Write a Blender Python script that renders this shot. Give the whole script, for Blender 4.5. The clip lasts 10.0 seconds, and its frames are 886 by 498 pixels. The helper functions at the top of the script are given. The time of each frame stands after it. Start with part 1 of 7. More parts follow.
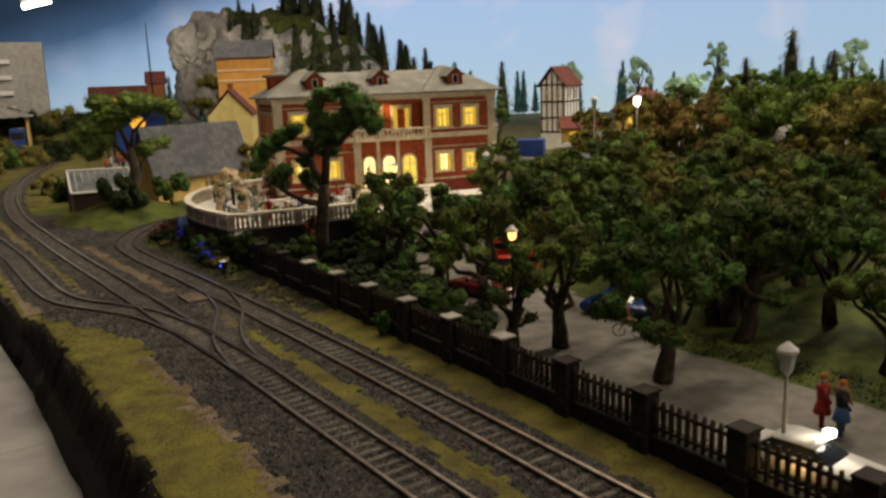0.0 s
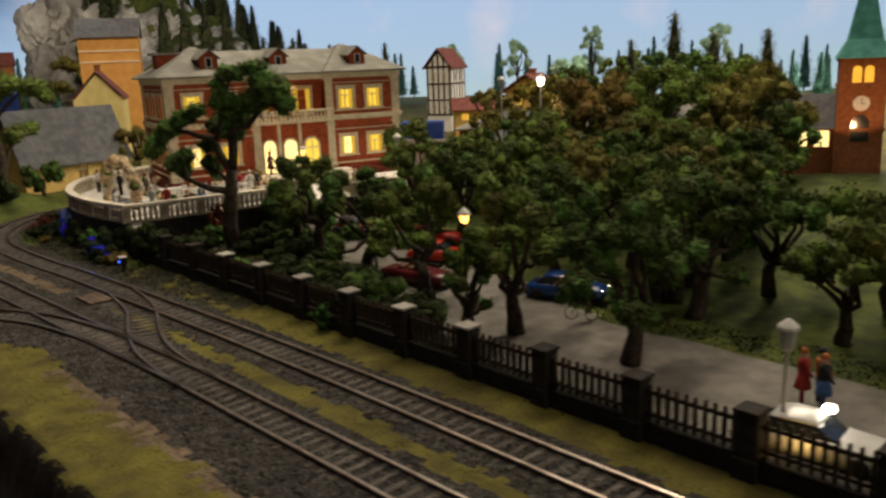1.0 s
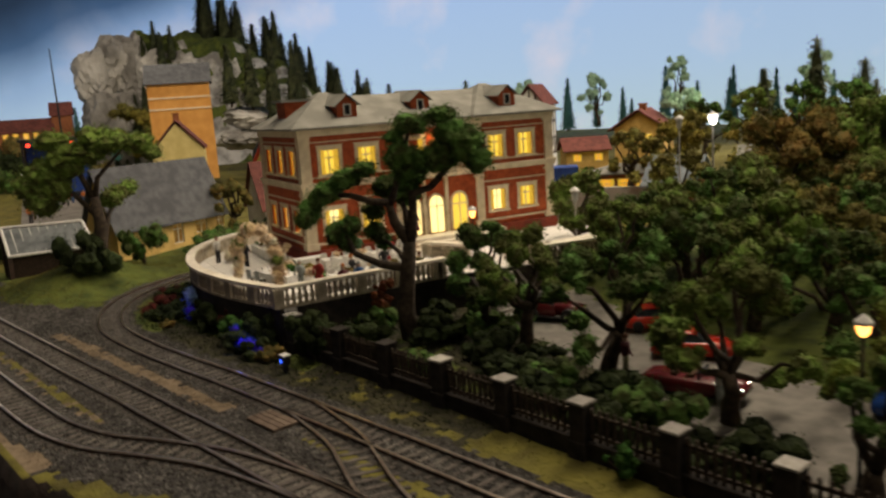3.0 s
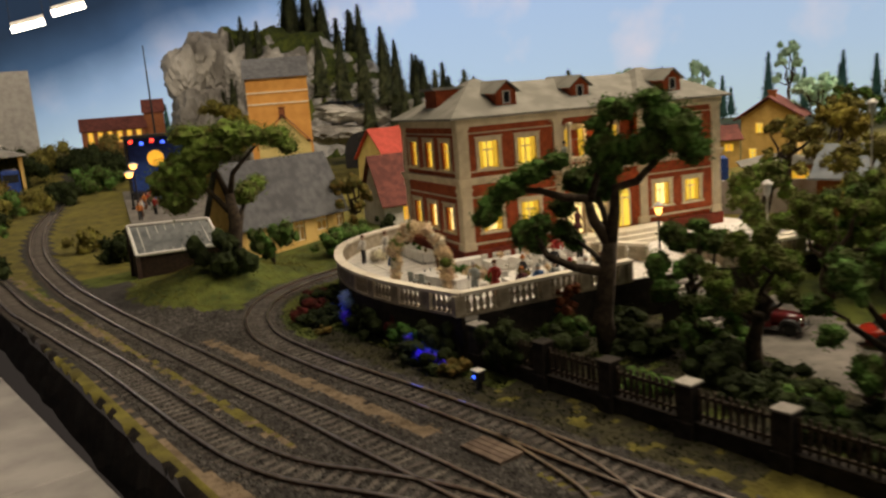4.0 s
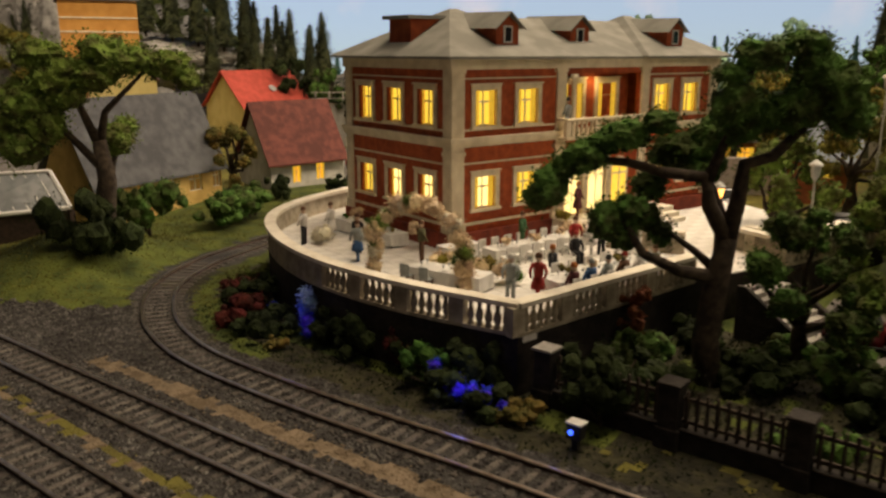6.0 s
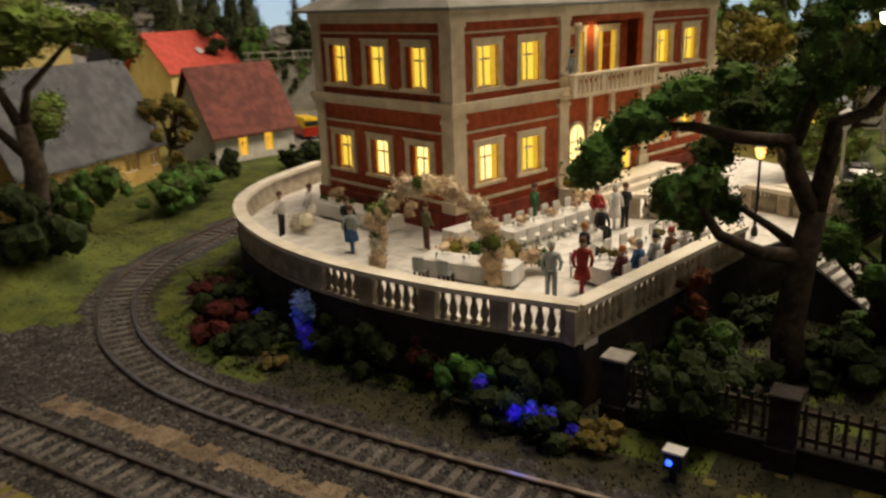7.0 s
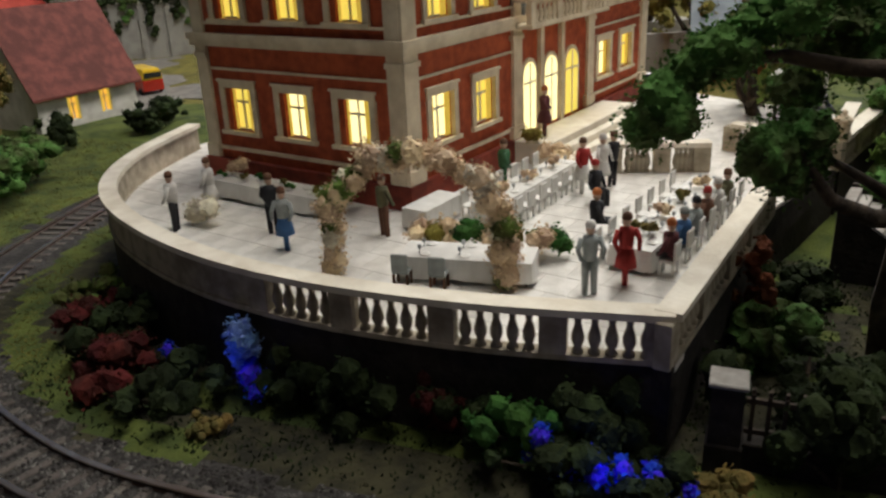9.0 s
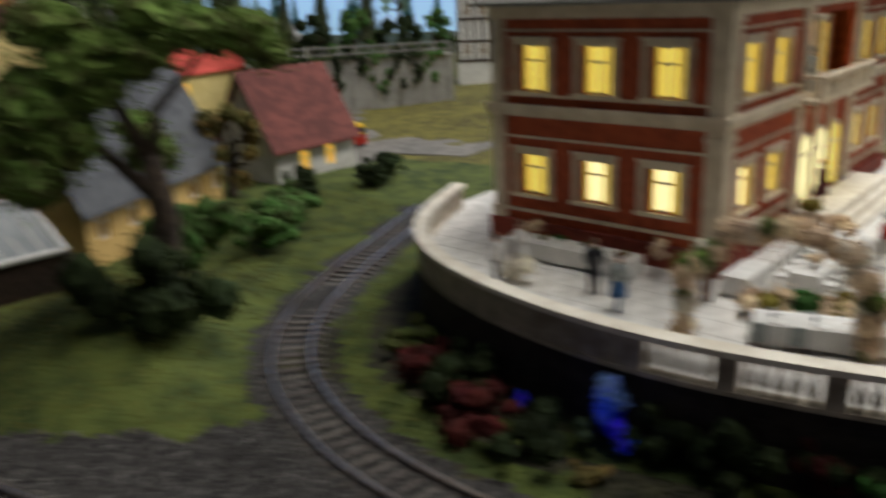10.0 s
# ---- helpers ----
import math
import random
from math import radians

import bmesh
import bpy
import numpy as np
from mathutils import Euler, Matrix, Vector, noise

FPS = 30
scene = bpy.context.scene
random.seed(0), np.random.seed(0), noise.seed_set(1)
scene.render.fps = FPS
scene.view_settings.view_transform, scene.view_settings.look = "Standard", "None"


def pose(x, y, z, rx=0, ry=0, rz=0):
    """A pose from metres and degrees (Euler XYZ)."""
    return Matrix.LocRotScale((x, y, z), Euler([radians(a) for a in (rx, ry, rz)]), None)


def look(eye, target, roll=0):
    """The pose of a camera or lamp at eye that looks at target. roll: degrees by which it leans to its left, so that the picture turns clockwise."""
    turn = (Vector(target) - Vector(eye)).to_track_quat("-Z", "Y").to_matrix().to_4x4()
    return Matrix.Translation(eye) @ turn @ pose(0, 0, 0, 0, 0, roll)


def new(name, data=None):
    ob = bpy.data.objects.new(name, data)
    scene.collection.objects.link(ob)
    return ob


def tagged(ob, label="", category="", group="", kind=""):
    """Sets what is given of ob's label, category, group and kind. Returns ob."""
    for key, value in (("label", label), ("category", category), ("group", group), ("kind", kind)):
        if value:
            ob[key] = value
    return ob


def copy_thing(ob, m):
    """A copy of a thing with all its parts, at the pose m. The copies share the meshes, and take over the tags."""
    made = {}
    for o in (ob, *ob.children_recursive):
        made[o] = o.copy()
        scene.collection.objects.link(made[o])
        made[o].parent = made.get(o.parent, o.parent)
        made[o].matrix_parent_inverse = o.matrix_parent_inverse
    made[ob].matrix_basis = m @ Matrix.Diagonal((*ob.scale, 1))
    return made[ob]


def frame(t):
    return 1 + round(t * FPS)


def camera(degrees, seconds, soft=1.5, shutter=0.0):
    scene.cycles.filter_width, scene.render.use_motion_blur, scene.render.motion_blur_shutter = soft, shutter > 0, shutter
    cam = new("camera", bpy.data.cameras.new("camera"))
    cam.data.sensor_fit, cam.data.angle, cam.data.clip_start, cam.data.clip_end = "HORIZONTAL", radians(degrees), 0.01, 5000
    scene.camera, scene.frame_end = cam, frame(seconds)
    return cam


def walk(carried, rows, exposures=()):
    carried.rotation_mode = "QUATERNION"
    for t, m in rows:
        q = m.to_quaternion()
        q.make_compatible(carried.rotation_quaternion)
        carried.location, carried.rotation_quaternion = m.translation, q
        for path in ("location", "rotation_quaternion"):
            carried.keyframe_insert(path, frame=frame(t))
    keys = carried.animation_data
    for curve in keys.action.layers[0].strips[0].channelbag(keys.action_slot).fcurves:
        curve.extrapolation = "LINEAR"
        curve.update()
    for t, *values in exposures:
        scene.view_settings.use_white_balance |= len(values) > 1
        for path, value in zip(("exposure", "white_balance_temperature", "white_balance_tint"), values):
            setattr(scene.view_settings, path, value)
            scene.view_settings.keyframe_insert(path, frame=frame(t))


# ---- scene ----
# A model railway at 1:87. Sizes below are in metres of the full-size originals; K brings them to the model's size.
K = 1 / 87.0
cam = camera(57.63, 10.0, soft=2.5, shutter=0.5)
# seconds, eye x, y, z (full-size metres), pitch, roll, yaw in degrees
PATH = [
    (0, 2.501, -0.275, 13.332, -11.611, -2.209, -33.409),
    (0.5, 2.386, 1.138, 12.893, -13.211, -2.036, -32.752),
    (1, 1.007, 3.986, 12.977, -13.002, -2.134, -42.712),
    (1.5, -1.347, 6.911, 12.854, -12.244, -1.454, -39.524),
    (2, 0.714, 10.924, 13.128, -12.383, -2.957, -38.275),
    (2.2, 1.193, 12.698, 13.900, -12.064, -2.509, -38.771),
    (3.3, -0.457, 22.844, 14.039, -10.098, -3.724, -41.350),
    (3.5, -2.164, 24.277, 14.081, -10.620, -2.287, -41.489),
    (4, -1.803, 28.885, 13.972, -10.525, -4.608, -36.085),
    (4.5, 0.294, 33.973, 13.461, -11.434, -4.883, -36.282),
    (5, 0.564, 38.391, 13.523, -12.731, -2.756, -41.460),
    (5.5, -1.585, 43.076, 13.541, -11.646, -1.758, -48.104),
    (6, -0.661, 46.380, 12.919, -13.859, 0.095, -50.619),
    (6.2, -0.541, 47.607, 12.860, -14.170, -0.957, -50.666),
    (7.3, 2.101, 55.189, 12.939, -18.310, -1.371, -60.149),
    (7.5, 1.025, 56.773, 12.803, -17.753, -0.084, -64.587),
    (8, 1.511, 59.075, 12.542, -18.482, 0.411, -67.458),
    (8.5, 4.722, 60.371, 12.206, -19.722, -1.857, -68.669),
    (9, 6.645, 61.377, 11.920, -21.693, -2.631, -68.294),
    (9.5, 6.743, 63.090, 11.642, -20.351, -0.782, -69.144),
    (10, 1.996, 67.887, 13.278, -17.903, -2.522, -61.204),
]
walk(cam, [(t, pose(x * K, y * K, z * K, 90 + p, 0, w) @ pose(0, 0, 0, 0, 0, r)) for t, x, y, z, p, r, w in PATH],
     exposures=[(0.0, 0.06, 7150, 10), (2.2, 0.04, 7200, 10), (3.5, 0.07, 7200, 11), (4.5, 0.11, 7950, 12), (6.0, 0.12, 8000, 13), (7.5, 0.13, 6750, 10), (8.5, 0.1, 6000, 9), (10.0, 0.0, 5600, 8)])


def place(x, y, z, rz=0.0, rx=0.0, ry=0.0):
    return pose(x * K, y * K, z * K, rx, ry, rz)


# ---- world and lights ----
world = bpy.data.worlds.new("room")
scene.world = world
world.use_nodes = True
world.node_tree.nodes["Background"].inputs[0].default_value = (0.46, 0.40, 0.38, 1)
world.node_tree.nodes["Background"].inputs[1].default_value = 0.06
scene.view_settings.exposure = 0.0


def lamp(name, kind, at, power, colour, size=0.1, aim=None, size_y=None):
    data = bpy.data.lights.new(name, kind)
    data.energy, data.color = power, colour
    if kind == "AREA":
        data.size = size * K
        if size_y:
            data.shape, data.size_y = "RECTANGLE", size_y * K
    else:
        data.shadow_soft_size = size * K
    ob = new(name, data)
    p = Vector(at) * K
    ob.matrix_world = look(p, Vector(aim) * K) if aim else Matrix.Translation(p)
    return ob


# ceiling light strips of the exhibition room, above the far side of the layout
lamp("strip_light", "AREA", (112, 60, 88), 21.5, (1.0, 0.88, 0.72), 10, (36, 58, 0), 190)
lamp("strip_light", "AREA", (34, 56, 100), 6.4, (1.0, 0.88, 0.72), 70, (52, 150, 6), 10)
lamp("strip_light", "AREA", (40, -60, 85), 3.2, (1.0, 0.88, 0.72), 80, (26, 34, 0), 10)
lamp("strip_light", "AREA", (36, 168, 84), 4.8, (1.0, 0.90, 0.78), 50, (78, 235, 18), 8)

# ---- materials ----
def mat(name, c1, c2=None, rough=0.8, scale=1.0, bump=0.0, bscale=None, metal=0.0, emit=None, power=0.0, spread=0.0, detail=6.0, island=False, lo=0.35, hi=0.65, spec=0.35):
    """A two-scale noise between two colours, with fine relief. scale: spots per full-size metre. spread: difference from object to object."""
    m = bpy.data.materials.new(name)
    m.use_nodes = True
    nt = m.node_tree
    n, l = nt.nodes, nt.links
    b = n["Principled BSDF"]
    b.inputs["Roughness"].default_value = rough
    b.inputs["Metallic"].default_value = metal
    b.inputs["Specular IOR Level"].default_value = spec
    tc, mp = n.new("ShaderNodeTexCoord"), n.new("ShaderNodeMapping")
    mp.inputs["Scale"].default_value = (87, 87, 87)
    l.new(tc.outputs["Object"], mp.inputs[0])
    a = n.new("ShaderNodeTexNoise")
    a.inputs["Scale"].default_value, a.inputs["Detail"].default_value = scale, detail
    l.new(mp.outputs[0], a.inputs[0])
    big = n.new("ShaderNodeTexNoise")
    big.inputs["Scale"].default_value = scale * 0.17
    l.new(mp.outputs[0], big.inputs[0])
    add = n.new("ShaderNodeMath")
    add.operation = "MULTIPLY_ADD"
    add.inputs[1].default_value, add.inputs[2].default_value = 0.6, -0.3
    l.new(big.outputs[0], add.inputs[0])
    s = n.new("ShaderNodeMath")
    l.new(a.outputs[0], s.inputs[0])
    l.new(add.outputs[0], s.inputs[1])
    ramp = n.new("ShaderNodeValToRGB")
    ramp.color_ramp.elements[0].position, ramp.color_ramp.elements[1].position = lo, hi
    c2 = c2 or tuple(v * 0.7 for v in c1)
    ramp.color_ramp.elements[0].color, ramp.color_ramp.elements[1].color = (*c2, 1), (*c1, 1)
    l.new(s.outputs[0], ramp.inputs[0])
    out = ramp.outputs[0]
    if spread:
        hv = n.new("ShaderNodeHueSaturation")
        src = n.new("ShaderNodeNewGeometry") if island else n.new("ShaderNodeObjectInfo")
        rnd = src.outputs["Random Per Island"] if island else src.outputs["Random"]
        for key, f, base in (("Value", spread, 1 - spread / 2), ("Hue", spread * 0.06, 0.5 - spread * 0.03)):
            q = n.new("ShaderNodeMath")
            q.operation = "MULTIPLY_ADD"
            q.inputs[1].default_value, q.inputs[2].default_value = f, base
            l.new(rnd, q.inputs[0])
            l.new(q.outputs[0], hv.inputs[key])
        l.new(out, hv.inputs["Color"])
        out = hv.outputs[0]
    l.new(out, b.inputs["Base Color"])
    if bump:
        bn, bt = n.new("ShaderNodeBump"), n.new("ShaderNodeTexNoise")
        bt.inputs["Scale"].default_value, bt.inputs["Detail"].default_value = bscale or scale * 4, 8
        l.new(mp.outputs[0], bt.inputs[0])
        bn.inputs["Strength"].default_value, bn.inputs["Distance"].default_value = bump, 0.05 * K
        l.new(bt.outputs[0], bn.inputs["Height"])
        l.new(bn.outputs[0], b.inputs["Normal"])
    if emit:
        b.inputs["Emission Color"].default_value = (*emit, 1)
        b.inputs["Emission Strength"].default_value = power
    return m


M = {}
M["grass"] = mat("grass_flock", (0.19, 0.17, 0.034), (0.085, 0.074, 0.02), 0.95, 0.7, 0.8, 9, lo=0.32, hi=0.68, detail=9.0)
M["lawn"] = mat("lawn_flock", (0.10, 0.125, 0.023), (0.038, 0.056, 0.012), 0.95, 0.8, 0.9, 9)
M["tuft"] = mat("static_grass", (0.165, 0.15, 0.032), (0.09, 0.085, 0.02), 0.95, 0.9, 0, spread=0.25, island=True)
M["gravel"] = mat("ballast_bed", (0.06, 0.056, 0.053), (0.018, 0.016, 0.015), 0.95, 6, 1.0, 12)
M["stone"] = mat("ballast_stone", (0.115, 0.108, 0.102), (0.038, 0.034, 0.031), 0.9, 2, 0, spread=1.3, island=True)
M["sand"] = mat("sandy_path", (0.23, 0.175, 0.12), (0.12, 0.088, 0.055), 0.95, 2.5, 0.8, 10)
M["road"] = mat("road_surface", (0.23, 0.215, 0.193), (0.14, 0.132, 0.118), 0.9, 0.9, 0.5, 14)
# mossy soil, darkened to hold the shade around fence and trees
M["soil"] = mat("shaded_mossy_soil", (0.05, 0.046, 0.022), (0.018, 0.017, 0.01), 0.95, 2, 1.0, 5)
M["edge_rock"] = mat("painted_foam_rock", (0.022, 0.014, 0.011), (0.008, 0.006, 0.005), 0.95, 1.2, 1.0, 4)
M["ledge"] = mat("worn_white_board", (0.40, 0.39, 0.38), (0.27, 0.26, 0.255), 0.55, 0.35, 0.25, 6)
M["rail_top"] = mat("polished_rail", (0.86, 0.76, 0.66), (0.62, 0.50, 0.41), 0.33, 2, 0.1, metal=1.0)
M["rail_side"] = mat("rusty_rail", (0.07, 0.036, 0.022), (0.035, 0.018, 0.012), 0.6, 3, 0.3)
M["sleeper"] = mat("sleeper_wood", (0.125, 0.108, 0.096), (0.05, 0.042, 0.036), 0.85, 3, 0.5, 12, spread=0.5)
M["plank"] = mat("weathered_plank", (0.16, 0.115, 0.09), (0.09, 0.062, 0.048), 0.85, 2, 0.5, 10, spread=0.3)
M["fence_stone"] = mat("dark_fence_stone", (0.036, 0.029, 0.024), (0.016, 0.013, 0.011), 0.9, 2, 0.8, 6)
M["fence_wood"] = mat("dark_fence_wood", (0.07, 0.05, 0.035), (0.03, 0.022, 0.016), 0.85, 4, 0.3, spread=0.3)
M["cap"] = mat("pale_stone_cap", (0.42, 0.40, 0.37), (0.26, 0.245, 0.22), 0.85, 2, 0.3, spread=0.6)
M["cream"] = mat("cream_plaster", (0.82, 0.72, 0.54), (0.66, 0.56, 0.40), 0.85, 1.5, 0.25, 8)
M["coping"] = mat("cream_coping", (0.82, 0.77, 0.66), (0.66, 0.6, 0.49), 0.8, 1.2, 0.3, 8)
# cream stone darkened for the shade on the balustrade's outer faces
M["baluster"] = mat("shaded_cream_stone", (0.50, 0.44, 0.34), (0.30, 0.26, 0.19), 0.85, 2, 0.3, 8)
M["terrace"] = mat("terrace_paving", (0.76, 0.74, 0.70), (0.60, 0.58, 0.54), 0.8, 1.6, 0.35, 9, spread=0.07)
M["brick"] = mat("red_brick_panel", (0.50, 0.11, 0.038), (0.30, 0.058, 0.022), 0.85, 2.2, 0.4, 14)
M["dark_brick"] = mat("dark_red_plinth", (0.26, 0.05, 0.028), (0.15, 0.03, 0.018), 0.85, 2.2, 0.4, 14)
M["kiosk_roof"] = mat("blue_grey_sheet_roof", (0.26, 0.31, 0.35), (0.19, 0.23, 0.27), 0.6, 1.0, 0.2, 6)
M["felt"] = mat("grey_roof_felt", (0.29, 0.285, 0.255), (0.20, 0.197, 0.175), 0.9, 0.7, 0.3, 8)
M["slate"] = mat("dark_slate_roof", (0.115, 0.12, 0.13), (0.07, 0.072, 0.08), 0.85, 1.1, 0.5, 8)
M["red_tile"] = mat("bright_red_roof", (0.62, 0.10, 0.075), (0.45, 0.07, 0.05), 0.8, 1, 0.4, 8)
M["brown_tile"] = mat("brown_red_tile_roof", (0.20, 0.062, 0.05), (0.11, 0.036, 0.03), 0.85, 1.4, 0.5, 8)
M["yellow"] = mat("yellow_plaster", (0.66, 0.45, 0.16), (0.52, 0.34, 0.11), 0.85, 1, 0.3, 8)
M["orange"] = mat("orange_plaster", (0.72, 0.36, 0.10), (0.62, 0.29, 0.075), 0.85, 0.6, 0.25, 8)
M["pale_yellow"] = mat("pale_yellow_plaster", (0.72, 0.60, 0.26), (0.62, 0.5, 0.2), 0.85, 0.7, 0.2, 8)
M["whitewash"] = mat("grey_whitewash", (0.68, 0.66, 0.62), (0.5, 0.48, 0.44), 0.9, 1, 0.4, 8)
M["timber"] = mat("dark_timber", (0.06, 0.035, 0.025), (0.03, 0.02, 0.015), 0.8, 4, 0.3)
M["wood"] = mat("brown_wood", (0.16, 0.08, 0.04), (0.09, 0.045, 0.022), 0.75, 4, 0.3)
M["dark"] = mat("dark_metal", (0.025, 0.025, 0.028), (0.012, 0.012, 0.014), 0.5, 4)
M["chrome"] = mat("chrome", (0.8, 0.8, 0.8), (0.7, 0.7, 0.7), 0.15, 4, metal=1.0)
M["white"] = mat("white_cloth", (0.8, 0.79, 0.76), (0.68, 0.67, 0.64), 0.85, 2, 0.2, 6)
M["white_paint"] = mat("white_paint", (0.78, 0.77, 0.74), (0.66, 0.65, 0.62), 0.5, 2)
M["grey_paint"] = mat("pale_grey_paint", (0.5, 0.5, 0.48), (0.4, 0.4, 0.38), 0.55, 2)
M["bark"] = mat("tree_bark", (0.085, 0.062, 0.042), (0.032, 0.024, 0.017), 0.95, 3, 1.0, 8)
M["leaf_a"] = mat("foliage_mid_green", (0.155, 0.245, 0.052), (0.085, 0.095, 0.03), 0.92, 1.3, 1.0, 7, spread=0.38, island=True, detail=9.0, lo=0.38, hi=0.62, spec=0.12)
M["leaf_b"] = mat("foliage_dark_green", (0.095, 0.20, 0.048), (0.055, 0.072, 0.024), 0.92, 1.3, 1.0, 7, spread=0.38, island=True, detail=9.0, lo=0.38, hi=0.62, spec=0.12)
M["leaf_c"] = mat("foliage_olive", (0.23, 0.215, 0.055), (0.11, 0.098, 0.03), 0.92, 1.3, 1.0, 7, spread=0.38, island=True, detail=9.0, lo=0.38, hi=0.62, spec=0.12)
M["leaf_d"] = mat("foliage_autumn", (0.22, 0.145, 0.045), (0.10, 0.095, 0.03), 0.92, 1.3, 1.0, 7, spread=0.38, island=True, detail=9.0, lo=0.38, hi=0.62, spec=0.12)
M["leaf_g"] = mat("foliage_fresh_green", (0.07, 0.17, 0.035), (0.03, 0.08, 0.018), 0.92, 1.3, 1.0, 7, spread=0.38, island=True, detail=9.0, lo=0.38, hi=0.62, spec=0.12)
M["leaf_r"] = mat("foliage_dark_red", (0.10, 0.02, 0.017), (0.04, 0.012, 0.01), 0.92, 1.3, 1.0, 7, spread=0.38, island=True, detail=9.0, lo=0.38, hi=0.62, spec=0.12)
M["leaf_rust"] = mat("foliage_rust", (0.20, 0.065, 0.03), (0.085, 0.035, 0.016), 0.92, 1.3, 1.0, 7, spread=0.38, island=True, detail=9.0, lo=0.38, hi=0.62, spec=0.12)
M["leaf_sky"] = mat("foliage_pale_blue", (0.34, 0.48, 0.74), (0.13, 0.23, 0.58), 0.9, 1, 0, spread=0.5, island=True)
M["leaf_blue"] = mat("foliage_blue", (0.03, 0.08, 0.85), (0.015, 0.035, 0.5), 0.9, 1, 0, spread=0.6, island=True)
M["leaf_y"] = mat("foliage_yellow_green", (0.27, 0.23, 0.05), (0.15, 0.12, 0.025), 0.92, 1.3, 1.0, 7, spread=0.38, island=True, detail=9.0, lo=0.38, hi=0.62, spec=0.12)
M["conifer"] = mat("conifer_green", (0.095, 0.105, 0.045), (0.04, 0.05, 0.025), 0.95, 0.8, 0, spread=0.9, island=True)
# far trees stand for ones painted on the backdrop, haze in their colour
M["conifer_far"] = mat("conifer_hazy_blue_green", (0.13, 0.33, 0.29), (0.08, 0.22, 0.2), 0.95, 0.5, 0, spread=0.6, island=True)
M["leaf_far"] = mat("painted_hazy_green", (0.5, 0.72, 0.56), (0.4, 0.6, 0.46), 0.95, 0.4, 0, spread=0.3, island=True)
# near-black green: the shade on terrace and park shrubs is in the colour
M["leaf_k"] = mat("foliage_blackish_shaded", (0.035, 0.05, 0.018), (0.014, 0.02, 0.008), 0.92, 1.3, 1.0, 7, spread=0.38, island=True, detail=9.0, lo=0.38, hi=0.62, spec=0.12)
M["dried"] = mat("dried_flowers", (0.78, 0.63, 0.43), (0.55, 0.40, 0.25), 0.9, 1.5, 0, spread=0.55, island=True)
M["pale_flower"] = mat("pale_flowers", (0.78, 0.74, 0.62), (0.6, 0.55, 0.42), 0.9, 1.5, 0, spread=0.5, island=True)
M["rock"] = mat("grey_rock", (0.60, 0.58, 0.54), (0.20, 0.19, 0.175), 0.92, 0.5, 1.0, 1.6)
M["bluecar"] = mat("blue_car_paint", (0.01, 0.05, 0.22), (0.008, 0.04, 0.18), 0.25, 2, spec=0.5)
M["redcar"] = mat("red_car_paint", (0.45, 0.03, 0.015), (0.38, 0.025, 0.012), 0.25, 2, spec=0.5)
M["maroon"] = mat("maroon_car_paint", (0.12, 0.012, 0.015), (0.09, 0.01, 0.012), 0.25, 2, spec=0.5)
M["silver"] = mat("pale_silver_paint", (0.62, 0.62, 0.6), (0.55, 0.55, 0.53), 0.3, 2, spec=0.5)
M["yellowcar"] = mat("yellow_car_paint", (0.75, 0.5, 0.02), (0.65, 0.42, 0.02), 0.35, 2)
M["carglass"] = mat("dark_car_glass", (0.03, 0.035, 0.04), (0.02, 0.022, 0.025), 0.1, 2, spec=0.6)
M["tyre"] = mat("black_tyre", (0.02, 0.02, 0.02), (0.012, 0.012, 0.012), 0.8, 6)
M["tarp"] = mat("blue_tarpaulin", (0.02, 0.07, 0.30), (0.012, 0.04, 0.2), 0.6, 1.5, 0.2)
M["copper"] = mat("green_copper", (0.09, 0.36, 0.33), (0.05, 0.24, 0.22), 0.7, 1, 0.3)
M["church"] = mat("church_brick", (0.33, 0.12, 0.05), (0.22, 0.075, 0.032), 0.85, 2, 0.4, 10)
M["concrete"] = mat("grey_concrete", (0.4, 0.39, 0.36), (0.3, 0.29, 0.27), 0.9, 0.8, 0.3)
M["dull_glass"] = mat("dusty_glass", (0.23, 0.25, 0.26), (0.13, 0.145, 0.155), 0.28, 1.5, spec=0.5)
M["glaze"] = mat("milky_glazing", (0.5, 0.52, 0.53), (0.36, 0.38, 0.4), 0.3, 1.5, spec=0.5)
M["skin"] = mat("pale_plastic", (0.6, 0.42, 0.32), (0.5, 0.34, 0.26), 0.6, 3)
for key, c in dict(f_white=(0.72, 0.7, 0.67), f_black=(0.02, 0.02, 0.024), f_grey=(0.34, 0.37, 0.36), f_red=(0.38, 0.03, 0.025), f_maroon=(0.12, 0.03, 0.035), f_blue=(0.05, 0.13, 0.30), f_olive=(0.13, 0.12, 0.06), f_brown=(0.15, 0.07, 0.04), f_green=(0.05, 0.14, 0.06), f_orange=(0.5, 0.16, 0.04)).items():
    M[key] = mat("figure_" + key[2:], c, tuple(v * 0.75 for v in c), 0.7, 4)
M["win"] = mat("lit_window_yellow", (0.5, 0.4, 0.1), (0.45, 0.33, 0.08), 0.6, 1.2, emit=(0.90, 0.64, 0.085), power=0.95)
M["curtain"] = mat("lit_curtain", (0.5, 0.36, 0.08), (0.4, 0.28, 0.05), 0.8, 3, emit=(0.80, 0.52, 0.06), power=0.55)
M["win_dim"] = mat("dim_window", (0.16, 0.09, 0.03), (0.1, 0.05, 0.02), 0.4, 1.2, emit=(0.8, 0.45, 0.08), power=0.12)
M["win_hot"] = mat("lit_window_bright", (0.6, 0.5, 0.25), (0.5, 0.4, 0.15), 0.6, 1.2, emit=(1.0, 0.80, 0.33), power=1.5)
